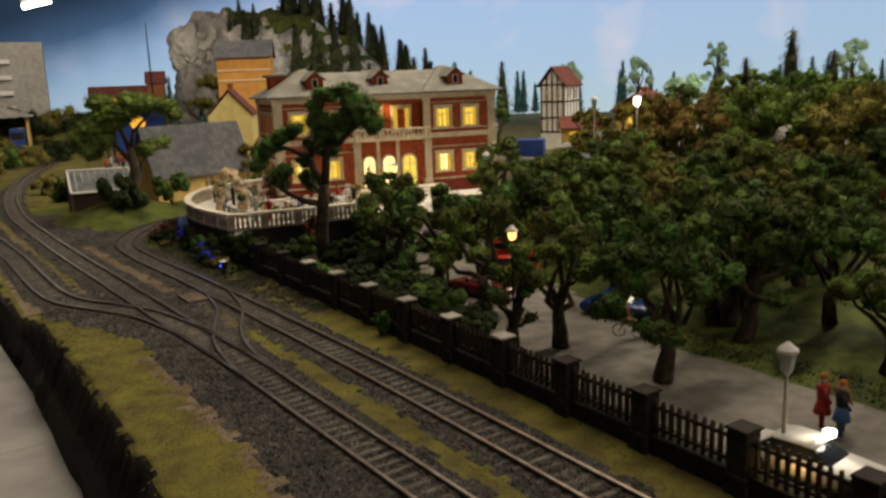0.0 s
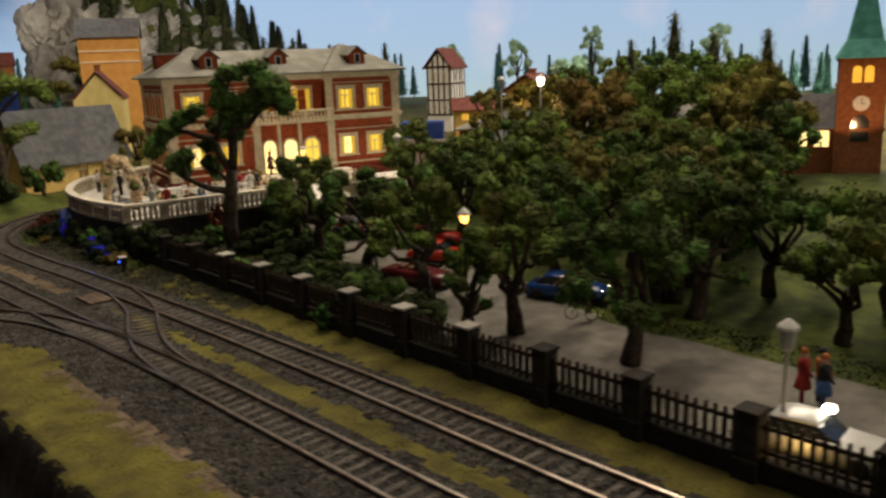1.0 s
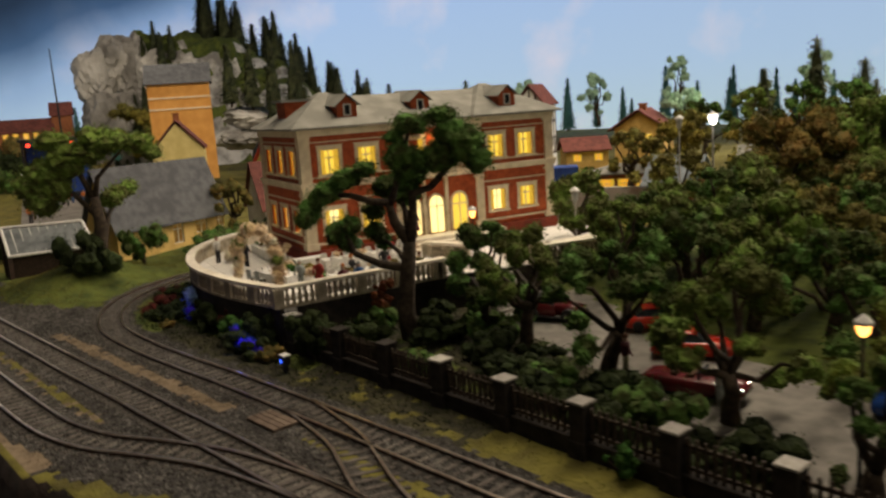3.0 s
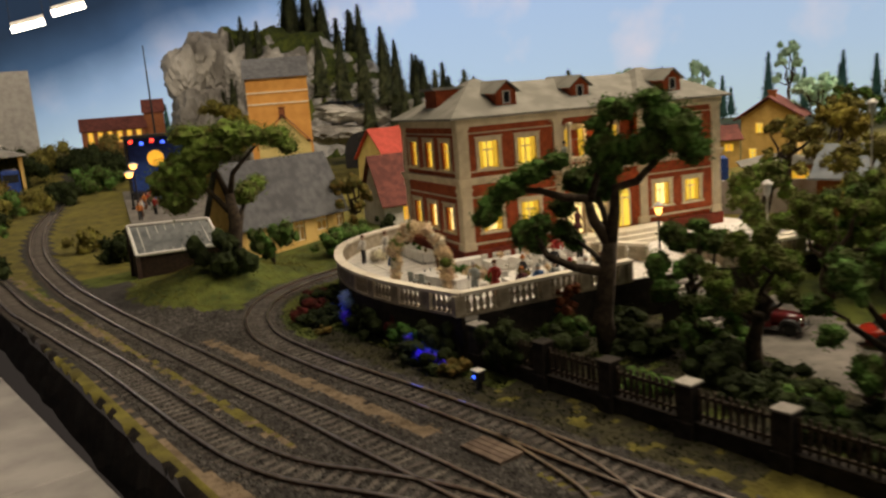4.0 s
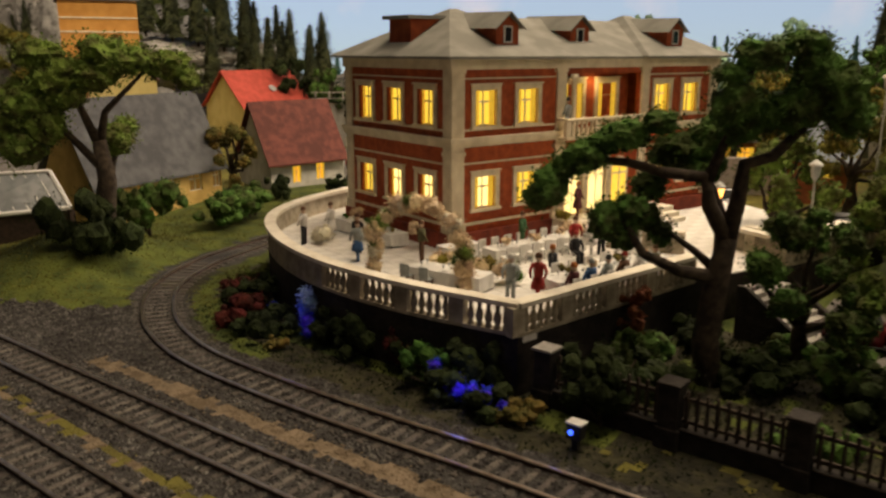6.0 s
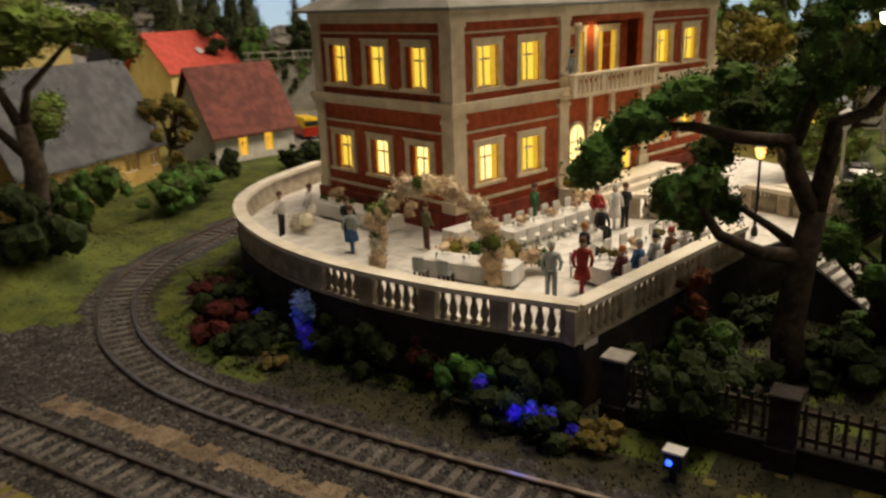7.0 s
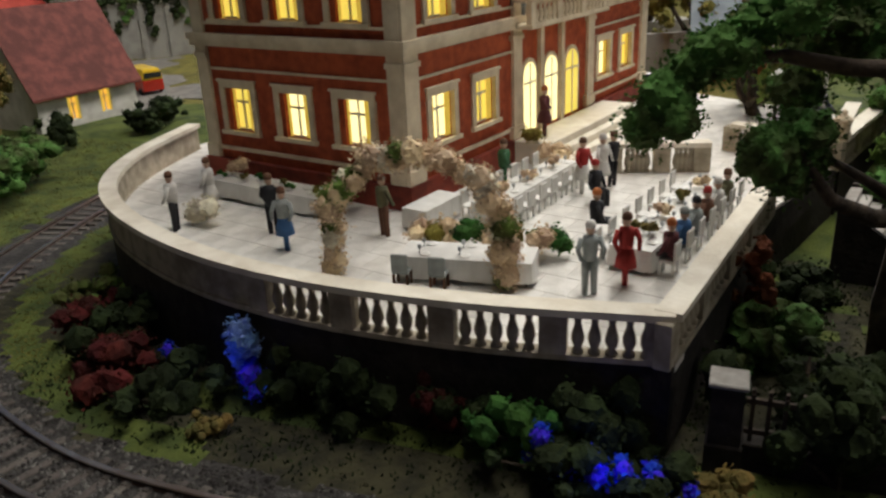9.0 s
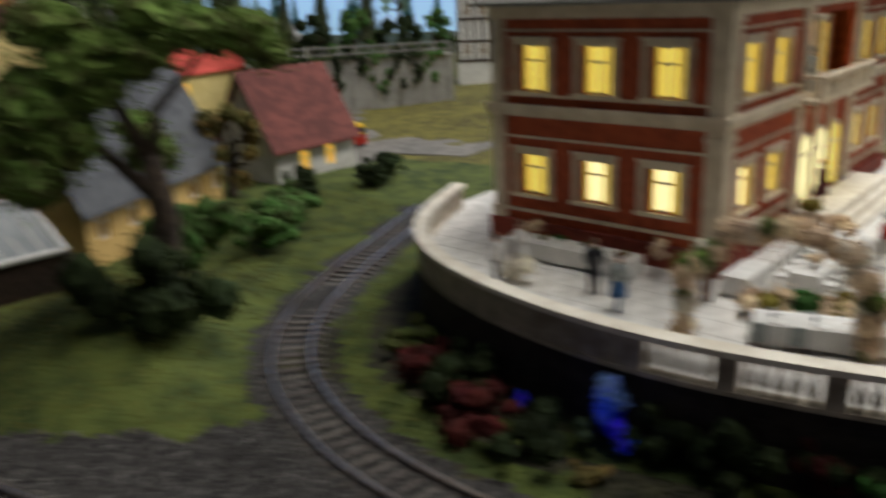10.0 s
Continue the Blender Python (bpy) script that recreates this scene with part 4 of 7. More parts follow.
# ---- other buildings ----
def gable_house(name, label, m, L, D, wall_h, rise, wall, roof, wins=(), over=0.45, chimney=None, end_wins=(), half=False, glow="win_orange", base=4.0):
    """A house along local x from 0 to L, its front at y=0 facing -y, ridge along x."""
    h = thing(name, label, "house", m)
    bm = B()
    wall_with_holes(bm, L, -base, wall_h, [(x, x + w, z, z + hh) for x, z, w, hh in wins], 0.3)
    box(bm, 0, D - 0.3, -base, L, D, wall_h)
    for x in (0, L - 0.3):
        prism(bm, [(0.3, -base), (D - 0.3, -base), (D - 0.3, wall_h), (D / 2, wall_h + rise * (1 - 0.6 / D)), (0.3, wall_h)], x, x + 0.3, axis="x")
    part("wall", bm, wall, h)
    bm = B()
    t = 0.18
    s = rise / (D / 2)
    for y0, y1 in ((-over, D / 2), (D + over, D / 2)):
        z0 = wall_h - over * s + 0.05
        a = [(-over, y0, z0), (L + over, y0, z0), (L + over, y1, wall_h + rise + 0.05), (-over, y1, wall_h + rise + 0.05)]
        b = [(x, y, z + t) for x, y, z in a]
        va, vb = [bm.verts.new(p) for p in a], [bm.verts.new(p) for p in b]
        bm.faces.new(va), bm.faces.new(vb[::-1])
        for i in range(4):
            bm.faces.new((va[i], va[(i + 1) % 4], vb[(i + 1) % 4], vb[i]))
    bmesh.ops.recalc_face_normals(bm, faces=bm.faces)
    part("roof", bm, roof, h)
    for x, z, w, hh in wins:
        o = sub(place(x, 0, z), "window", "", h)
        sash(o, w, hh, glow, 0.2, surround=False)
    for y, z, w, hh in end_wins:
        o = sub(place(-0.02, y + w, z, -90), "window", "", h)
        sash(o, w, hh, glow, -0.04, surround=False)
    if chimney:
        x, y, z1 = chimney
        bm = B()
        box(bm, x - 0.45, y - 0.45, wall_h, x + 0.45, y + 0.45, z1)
        box(bm, x - 0.55, y - 0.55, z1, x + 0.55, y + 0.55, z1 + 0.2)
        part("chimney", bm, "church", h)
    if half:
        bm = B()
        for x in np.linspace(0.12, L - 0.12, 6):
            box(bm, x - 0.12, -0.06, 0, x + 0.12, 0, wall_h)
        for z in (0.1, wall_h * 0.30, wall_h * 0.62, wall_h - 0.3):
            box(bm, 0, -0.075, z, L, -0.001, z + 0.24)
        for x0, x1 in ((0.2, 1.2), (L - 0.2, L - 1.2)):
            tube(bm, [(x0, -0.03, wall_h * 0.3), (x1, -0.03, 0.1)], 0.13, 4)
        for y in np.linspace(0.2, D - 0.2, 5):
            box(bm, -0.06, y - 0.12, 0, 0, y + 0.12, wall_h + (rise * (1 - abs(y - D / 2) / (D / 2)) - 0.2 if 0.5 < y < D - 0.5 else 0))
        for z in (0.1, wall_h * 0.30, wall_h * 0.62, wall_h - 0.3):
            box(bm, -0.075, 0, z, -0.001, D, z + 0.24)
        part("timber_frame", bm, "timber", h, "dark timber framing")
    return h


gable_house("cottage", "long yellow cottage with a steep dark slate roof", place(28.4, 103.5, 0.35, 13), 13.6, 5.6, 3.2, 5.6, "yellow", "slate", [(0.9, 0.9, 1.0, 1.5), (3.6, 0.9, 1.0, 1.5), (6.7, 0.2, 1.3, 2.3), (9.7, 0.9, 1.5, 1.5), (12.5, 0.9, 1.0, 1.5)], chimney=None, glow="win_dim")
gable_house("tenement", "tall orange house with a grey mansard roof and bare wall", place(60.4, 172.0, 6, -26), 11.3, 9, 14.6, 3.4, "orange", "slate", over=0.5)
bm = B()
for z in (15.5, 17.6):
    box(bm, 0, -0.12, z - 6, 11.3, -0.01, z - 5.75)
tn = bpy.data.objects["tenement"]
part("moulding", bm, "cream", tn, "pale string course")
gable_house("gable_house", "pale yellow house with a plain gable and brown verge", place(53.2, 134.6, 4, 64), 10, 7.4, 5.5, 4.0, "pale_yellow", "brown_tile", over=0.3, chimney=(4, 3.7, 10.5))
gable_house("red_roof_house", "cream house with a bright red tile roof", place(66.3, 135.6, 2.0, 0), 11.2, 8.4, 3.7, 4.3, "pale_yellow", "red_tile", [(1.2, 0.9, 1.2, 1.6)])
bm = B()
lathe(bm, [(0.55, 0), (0.55, 0.1), (0.4, 0.1)], 14)
part("skylight", bm, "glaze", bpy.data.objects["red_roof_house"], "round skylight").matrix_basis = place(6.2, 1.6, 5.75, 0, 46)
gable_house("whitewashed_house", "small whitewashed house with brown-red tile roof and lit windows", place(46.4, 105.6, 0.1, -10), 8.0, 6.4, 2.9, 5.0, "whitewash", "brown_tile", [(2.3, 0.6, 0.9, 1.6), (4.9, 0.7, 0.9, 1.6)], over=0.4)
gable_house("timbered_tower_house", "narrow half-timbered house with a red roof", place(109.3, 117.4, 3.0, 25) @ Matrix.Scale(1.25, 4), 6.2, 4.0, 7.6, 2.4, "white_paint", "brown_tile", [(1.5, 1.0, 0.7, 1.2), (3.9, 1.0, 0.7, 1.2), (1.5, 5.2, 0.7, 1.4), (3.9, 5.2, 0.7, 1.4)], half=True, end_wins=[(0.7, 5.2, 0.7, 1.4), (2.5, 5.2, 0.7, 1.4), (0.7, 0.9, 0.7, 1.2), (2.5, 0.9, 0.7, 1.2)], glow="win_dim")
gable_house("yellow_house", "yellow house with a red roof and lit upper windows", place(105.2, 90.0, 1.2, 22) @ Matrix.Scale(1.15, 4), 6.4, 6.5, 6.0, 2.1, "yellow", "brown_tile", [(1.6, 3.9, 0.9, 1.2)], over=0.8, chimney=(2.4, 3.2, 8.8), end_wins=[(1.5, 3.9, 0.9, 1.2), (3.9, 3.9, 0.9, 1.2), (4.7, 0.6, 0.9, 1.4)], glow="win")
gable_house("low_red_house", "low house with a red roof and glowing windows", place(88.6, 95.0, 3.6, -40), 6.0, 5, 2.2, 1.5, "yellow", "brown_tile", [(1, 0.6, 1.2, 1.0), (4, 0.6, 1.2, 1.0)])
gable_house("grey_roof_hall", "long low hall with a pale grey roof", place(73.5, 60.5, 3.0, -66), 12, 8, 2.6, 1.8, "whitewash", "felt", [(6, 0.8, 1.4, 1.4)], glow="win")
gable_house("grey_roof_hall", "long low hall with a pale grey roof", place(67, 48, 4.5, -62), 11, 8, 1.8, 1.6, "whitewash", "felt")
# lit veranda
v = thing("veranda_pavilion", "brick pavilion with glowing windows under a flat grey roof", "house", place(70.6, 75.6, 1.9, -52))
bm = B()
box(bm, 0, 0, -2.5, 6.2, 4.5, 0.9)
for x in (0, 1.95, 3.9, 5.9):
    box(bm, x, 0.0, 0.9, x + 0.3, 0.35, 2.7)
box(bm, 0, 0.001, 2.5, 6.2, 4.5, 3.0)
part("wall", bm, "church", v)
for x in (0.3, 2.25, 4.2):
    o = sub(place(x, 0.05, 0.92), "window", "", v)
    sash(o, 1.6, 1.55, "win_orange", 0.25, surround=False)
bm = B()
hip(bm, -0.6, 6.8, -0.6, 5.1, 3.1, 4.0, 2.2, 4.0, 2.2)
part("roof", bm, "felt", v)
bm = B()
box(bm, 6.5, 0.5, -2.5, 12, 3.5, 2.2)
part("wall", bm, "concrete", v)
# church
c = thing("church", "red brick church with a green copper spire and clock", "church", place(77.3, 33.5, 0.1, -66) @ Matrix.Scale(0.92, 4))
bm = B()
box(bm, 0, 0, 0, 4.2, 4.2, 13.0)
for z in (6.0, 10.2, 12.7):
    box(bm, -0.15, -0.15, z, 4.35, 4.35, z + 0.3)
part("tower", bm, "church", c)
bm = B()
b4 = [(-0.4, -0.4, 13.0), (4.6, -0.4, 13.0), (4.6, 4.6, 13.0), (-0.4, 4.6, 13.0)]
m4 = [(0.6, 0.6, 14.8), (3.6, 0.6, 14.8), (3.6, 3.6, 14.8), (0.6, 3.6, 14.8)]
for i in range(4):
    poly(bm, (b4[i], b4[(i + 1) % 4], m4[(i + 1) % 4], m4[i]))
    poly(bm, (m4[i], m4[(i + 1) % 4], (2.1, 2.1, 23)))
poly(bm, b4[::-1])
part("spire", bm, "copper", c, "green copper spire")
for x in (1.15, 2.2):
    bm = B()
    prism(bm, arch_pts(x, x + 0.8, 10.7, 12.3), -0.05, -0.01, axis="y")
    part("bell_opening", bm, "win_orange", c, "lit arched opening")
bm = B()
prism(bm, [(2.1 + 0.75 * math.cos(a), 8.7 + 0.75 * math.sin(a)) for a in np.linspace(0, 6.2832, 20)[:-1]], -0.12, -0.01, axis="y")
clock = part("clock", bm, "white_paint", c, "white clock face")
bm = B()
box(bm, 2.07, -0.15, 8.7, 2.13, -0.125, 9.25)
box(bm, 2.1, -0.15, 8.67, 2.45, -0.125, 8.73)
part("clock_hand", bm, "dark", clock)
bm = B()
prism(bm, arch_pts(1.3, 2.9, 5.0, 7.6), -0.05, -0.01, axis="y")
part("window", bm, "carglass", c)
bm = B()
box(bm, -9, 1.0, 0, 0, 8, 6.2)
part("nave", bm, "church", c)
bm = B()
prism(bm, [(0.6, 6.2), (8.4, 6.2), (4.5, 9.5)], -9.3, -0.01, axis="x")
part("nave_roof", bm, "slate", c)
for x in (-3.8, -1.8):
    bm = B()
    box(bm, x, 0.92, 4.4, x + 1.3, 0.98, 6.0)
    part("window", bm, "win_hot", c)

# ---- far end of the layout: station, stage, walls ----
s = thing("office_block", "grey concrete office block with white balcony bands", "building", place(13, 243, 0, -9))
bm = B()
box(bm, -26, 0, -1, 24, 14, 28)
part("wall", bm, "concrete", s)
for z in (10.5, 14.5, 18.5, 22.5):
    bm = B()
    box(bm, -26, -1.0, z, 16, 0, z + 1.1)
    part("balcony", bm, "white_paint", s)
s = thing("engine_shed", "lit engine shed with an open yellow front", "shed", place(15.8, 212.0, 0.4, -8))
for x in (-9, 2.4, 11.4):
    bm = B()
    box(bm, x, 0, 0, x + 0.6, 18, 9)
    part("wall", bm, "yellow", s)
bm = B()
box(bm, -9, 18.01, 0, 12, 18.5, 9)
part("wall", bm, "yellow", s)
bm = B()
prism(bm, [(-10, 9), (13, 9), (2, 12.6)], -1, 19, axis="y")
part("roof", bm, "concrete", s)
lamp("shed_light", "POINT", (26.8, 216.5, 7.7), 0.012, (1.0, 0.6, 0.15), 1)
lc = thing("locomotive", "dark blue locomotive at the shed", "train", place(24.7, 208, 0.8, -8))
bm = B()
box(bm, -1.6, 0, 0.5, 1.6, 12, 6.0, bevel=0.3)
part("body", bm, "tarp", lc)
bm = B()
box(bm, -1.4, -0.05, 3.6, 1.4, -0.01, 5.2)
part("pane", bm, "carglass", lc)
bm = B()
box(bm, -1.55, -0.3, -0.2, 1.55, 11, 0.49)
part("chassis", bm, "dark", lc)
lc = thing("railcar", "dark red railcar beside the shed", "train", place(16.8, 206, 0.7, -8))
bm = B()
box(bm, -1.6, 0, 0.3, 1.6, 12, 6.6, bevel=0.3)
part("body", bm, "maroon", lc)
bm = B()
box(bm, -1.4, -0.05, 4.0, 1.4, -0.01, 5.6)
part("pane", bm, "carglass", lc)
# platform and festival stage
bm = B()
prism(bm, [(25.0, 128), (37, 120), (54, 170), (44, 203)], -0.3, 0.45)
bmesh.ops.recalc_face_normals(bm, faces=bm.faces)
tagged(part("platform", bm, "road"), "pale paved square before the stage", "platform", kind="structure")
st = thing("festival_stage", "dark stage with coloured lights under a flat roof", "stage", place(39, 178.5, 0.4, -18))
bm = B()
box(bm, 0, 0.3, 0, 11, 6, 1.2)
part("deck", bm, "dark", st)
for x, y in ((0, 0), (10.6, 0), (0, 5.6), (10.6, 5.6)):
    bm = B()
    box(bm, x, y, 0, x + 0.35, y + 0.35, 11)
    part("post", bm, "dark", st)
bm = B()
box(bm, -0.4, -0.4, 11, 11.5, 6.5, 11.5)
part("canopy", bm, "dark", st)
bm = B()
box(bm, 0.4, 5.0, 1.2, 10.6, 5.2, 10.9)
part("backcloth", bm, "tarp", st)
bm = B()
prism(bm, [(5 + 1.5 * math.cos(a), 7 + 1.5 * math.sin(a)) for a in np.linspace(0, 6.2832, 15)[:-1]], 4.8, 4.99, axis="y")
part("emblem", bm, "win_orange", st)
for i, k in enumerate(["bulb_red", "bulb_blue", "bulb_red", "bulb_blue", "bulb_red", "bulb_blue"]):
    bm = B()
    lathe(bm, [(0.05, 0), (0.34, 0.1), (0.34, 0.5), (0.05, 0.6)], 8)
    part("spotlight", bm, k, st, "coloured spotlight").matrix_basis = place(1.2 + 1.8 * i, -0.1, 10.1 - (i % 2) * 0.4)
# unseen warm spot added to brighten the church tower's face
lamp("flood_light", "SPOT", (70.5, 28.6, 5.5), 0.2, (1.0, 0.55, 0.28), 0.4, (79, 32.5, 9))
# two more buildings at the horizon and a church there
gable_house("station_hall", "far brown hall with a row of lit windows", place(50, 256, 7, -14), 16, 8, 6, 3, "church", "brown_tile", [(1.5 + 2.4 * i, 2.5, 1.3, 3) for i in range(6)], glow="win_orange")
gable_house("brick_house", "far brick house with a steep roof", place(66, 254, 8, -20), 5, 5, 9, 3, "church", "brown_tile")
bm = B()
tube(bm, [(0, 0, 0), (0, 0, 30)], [0.35, 0.12], 6)
mast = part("mast", bm, "dark")
mast.matrix_basis = place(64, 240, 3)
tagged(mast, "tall dark mast on the horizon", "mast")
# retaining wall with creepers behind the van, and its road
rw = thing("retaining_wall", "grey stone retaining wall hung with creepers", "wall", place(74.5, 132.3, -0.3, -50), kind="structure")
bm = B()
box(bm, 0, 0, 0, 24, 0.8, 6.0)
part("wall", bm, "concrete", rw)
for i in range(9):
    bm = B()
    box(bm, 0.3 + 2.9 * i, -0.25, 0, 0.9 + 2.9 * i, 0, 6.3)
    part("buttress", bm, "concrete", rw)
bm = B()
box(bm, -0.2, -0.3, 6.0, 24.2, 1.0, 6.3)
part("coping", bm, "cap", rw)
for i in range(10):
    rng = np.random.default_rng(300 + i)
    cl = [(1.2 + 2.3 * i + rng.normal() * 0.6, -0.35, 6.3 - k * 0.6, 0.45, 0.3, 0.45) for k in range(int(rng.integers(2, 9)))]
    cl += [(0.6 + 2.3 * i + 0.7 * k, -0.2, 6.3, 0.5, 0.45, 0.3) for k in range(3)]
    o = new("creeper", flock_mesh("creeper", cl, ["leaf_k" if i % 3 else "leaf_b"], 130, 0.3, 300 + i))
    o.parent = rw
for i in range(13):
    bm = B()
    box(bm, 1.0 + 1.9 * i, 0.2, 6.3, 1.2 + 1.9 * i, 0.4, 7.7)
    part("railing_post", bm, "cap", rw)
for z in (6.7, 7.5):
    bm = B()
    box(bm, 0.5, 0.25, z, 24, 0.35, z + 0.14)
    part("railing_bar", bm, "cap", rw)
bm = B()
prism(bm, [(55, 118), (56.5, 110.5), (55.6, 104.6), (60.8, 105.2), (61.5, 98), (67, 97.5), (80, 108), (86, 118), (76, 128), (66, 124)], -0.5, -0.14)
bmesh.ops.recalc_face_normals(bm, faces=bm.faces)
tagged(part("road", bm, "road"), "grey side road behind the villa", "road", kind="structure")
gable_house("kiosk", "brick kiosk with a pale blue roof and a lit window", place(65.2, 65.4, 2.7, -84), 4.6, 4.0, 2.4, 2.2, "church", "kiosk_roof", [(2.0, 0.7, 1.3, 1.5)], over=0.5, glow="win")
bm = B()
box(bm, -10, 0, -2.5, 20, 0.6, 3.2)
o = part("yard_wall", bm, "concrete")
o.matrix_basis = place(60, 80, 1.2, -62)
tagged(o, "pale concrete yard wall behind the villa", "wall")
tr = thing("lorry_trailer", "trailer under a blue tarpaulin in the yard", "truck", place(66.8, 79.6, 1.9, -48))
bm = B()
box(bm, -1.6, -1.2, 1.6, 3.6, 1.2, 4.2, bevel=0.12)
part("tarpaulin", bm, "tarp", tr)
bm = B()
box(bm, -1.7, -1.1, 1.1, 3.7, 1.1, 1.55)
part("chassis", bm, "dark", tr)
for x in (-0.9, 2.8):
    for y in (-0.95, 0.95):
        bm = B()
        lathe(bm, [(0.2, -0.15), (0.55, -0.13), (0.55, 0.13), (0.2, 0.15)], 12)
        part("wheel", bm, "tyre", tr).matrix_basis = place(x, y, 0.55, 0, 90)
# cold frame greenhouse on the mound's far side
gh = thing("greenhouse", "lean-to greenhouse with a white glazed roof and wooden posts", "greenhouse", Matrix.Identity(4))
P0, P1, P2, P3 = (Vector(p) for p in ((18.7, 106.95, 4.45), (25.1, 103.1, 4.55), (25.3, 101.0, 2.2), (18.5, 104.4, 1.95)))
n_ = (P1 - P0).cross(P3 - P0).normalized() * -0.08
bm = B()
va = [bm.verts.new(p) for p in (P0, P1, P2, P3)]
vb = [bm.verts.new(p + n_) for p in (P0, P1, P2, P3)]
bm.faces.new(va), bm.faces.new(vb[::-1])
for i in range(4):
    bm.faces.new((va[i], va[(i + 1) % 4], vb[(i + 1) % 4], vb[i]))
bmesh.ops.recalc_face_normals(bm, faces=bm.faces)
part("glazing", bm, "dull_glass", gh, "dusty grey glazed roof")
up = Vector((0, 0, 0.12))
for a, b, r in [(P0, P1, 0.16), (P1, P2, 0.16), (P2, P3, 0.16), (P3, P0, 0.16)] + [(P0.lerp(P1, i / 9), P3.lerp(P2, i / 9), 0.045) for i in range(1, 9)]:
    bm = B()
    tube(bm, [a + up, b + up], r, 6)
    part("glazing_bar", bm, "white_paint", gh)
for q in (P0, P1, P2, P3):
    bm = B()
    box(bm, q.x - 0.2, q.y - 0.2, -0.4, q.x + 0.2, q.y + 0.2, q.z)
    part("post", bm, "timber", gh)
bm = B()
vs = [bm.verts.new(p) for p in (P3, P2, (25.3, 101.1, -0.3), (18.5, 104.5, -0.3))]
bm.faces.new(vs)
vs = [bm.verts.new(p) for p in (P0, P3, (18.5, 104.5, -0.3), (18.7, 106.95, -0.3))]
bm.faces.new(vs)
part("wall", bm, "timber", gh, "dark wooden wall")

# ---- things on the terrace ----
before = set(bpy.data.objects)
VR = -11.2


def vpos(u, v):
    a = math.radians(VR)
    return 31.84 + u * math.cos(a) - v * math.sin(a), 72.35 + u * math.sin(a) + v * math.cos(a)


def cloth_table(x, y, rz, L, D, h=0.78, label="long dining table"):
    """A table with a white cloth that hangs in folds almost to the floor, centred at x, y."""
    t = thing("dining_table", label, "table", place(x, y, FLOOR, rz), "terrace tables")
    bm = B()
    box(bm, -L / 2 + 0.05, -D / 2 + 0.05, h - 0.08, L / 2 - 0.05, D / 2 - 0.05, h - 0.03)
    part("tabletop", bm, "wood", t)
    for sx in (-1, 1):
        for sy in (-1, 1):
            bm = B()
            box(bm, sx * (L / 2 - 0.2) - 0.05, sy * (D / 2 - 0.2) - 0.05, 0, sx * (L / 2 - 0.2) + 0.05, sy * (D / 2 - 0.2) + 0.05, h - 0.08)
            part("leg", bm, "wood", t)
    bm = B()
    rim = []
    k = int(L / 0.22)
    kd = max(3, int(D / 0.22))
    rim += [(-L / 2 + L * i / k, -D / 2, 0, -1) for i in range(k)] + [(L / 2, -D / 2 + D * i / kd, 1, 0) for i in range(kd)]
    rim += [(L / 2 - L * i / k, D / 2, 0, 1) for i in range(k)] + [(-L / 2, D / 2 - D * i / kd, -1, 0) for i in range(kd)]
    top = [bm.verts.new((a, b, h)) for a, b, _, _ in rim]
    low = [bm.verts.new((a + nx * (0.05 + 0.04 * math.sin(i * 1.9)), b + ny * (0.05 + 0.04 * math.sin(i * 1.9)), 0.14 + 0.03 * math.sin(i * 0.7))) for i, (a, b, nx, ny) in enumerate(rim)]
    bm.faces.new(top)
    for i in range(len(rim)):
        bm.faces.new((low[i], low[(i + 1) % len(rim)], top[(i + 1) % len(rim)], top[i]))
    c = part("tablecloth", bm, "white")
    c.matrix_basis = place(x, y, FLOOR + 0.005, rz)
    tagged(c, "white cloth hanging in folds over a table", "tablecloth", "tablecloths")
    return t


bm = B()
lathe(bm, [(0.10, 0), (0.16, 0.02), (0.17, 0.035), (0.12, 0.025)], 12)
PLATE = mesh_of("plate", bm, "white_paint", True)
bm = B()
lathe(bm, [(0.05, 0), (0.015, 0.02), (0.015, 0.1), (0.06, 0.14), (0.055, 0.24)], 8)
GLASS = mesh_of("glass", bm, "glaze", True)


def chair_parts(fabric, label):
    c = thing("dining_chair", label, "chair", Matrix.Identity(4), "terrace chairs")
    bm = B()
    box(bm, -0.24, -0.24, 0.42, 0.24, 0.24, 0.5, bevel=0.03)
    part("seat", bm, fabric, c)
    bm = B()
    box(bm, -0.24, 0.2, 0.5, 0.24, 0.27, 1.05, bevel=0.03)
    part("backrest", bm, fabric, c)
    for sx in (-0.2, 0.2):
        for sy in (-0.2, 0.2):
            bm = B()
            box(bm, sx - 0.035, sy - 0.035, 0, sx + 0.035, sy + 0.035, 0.42)
            part("leg", bm, "white_paint" if fabric == "white" else "wood", c)
    return c


WCHAIR = chair_parts("white", "white covered dining chair at a set table")
GCHAIR = chair_parts("f_grey", "grey-green upholstered chair before the head table")


def chair(src_, x, y, rz):
    if src_.get("used"):
        return copy_thing(src_, place(x, y, FLOOR, rz))
    src_["used"] = 1
    src_.matrix_basis = place(x, y, FLOOR, rz)


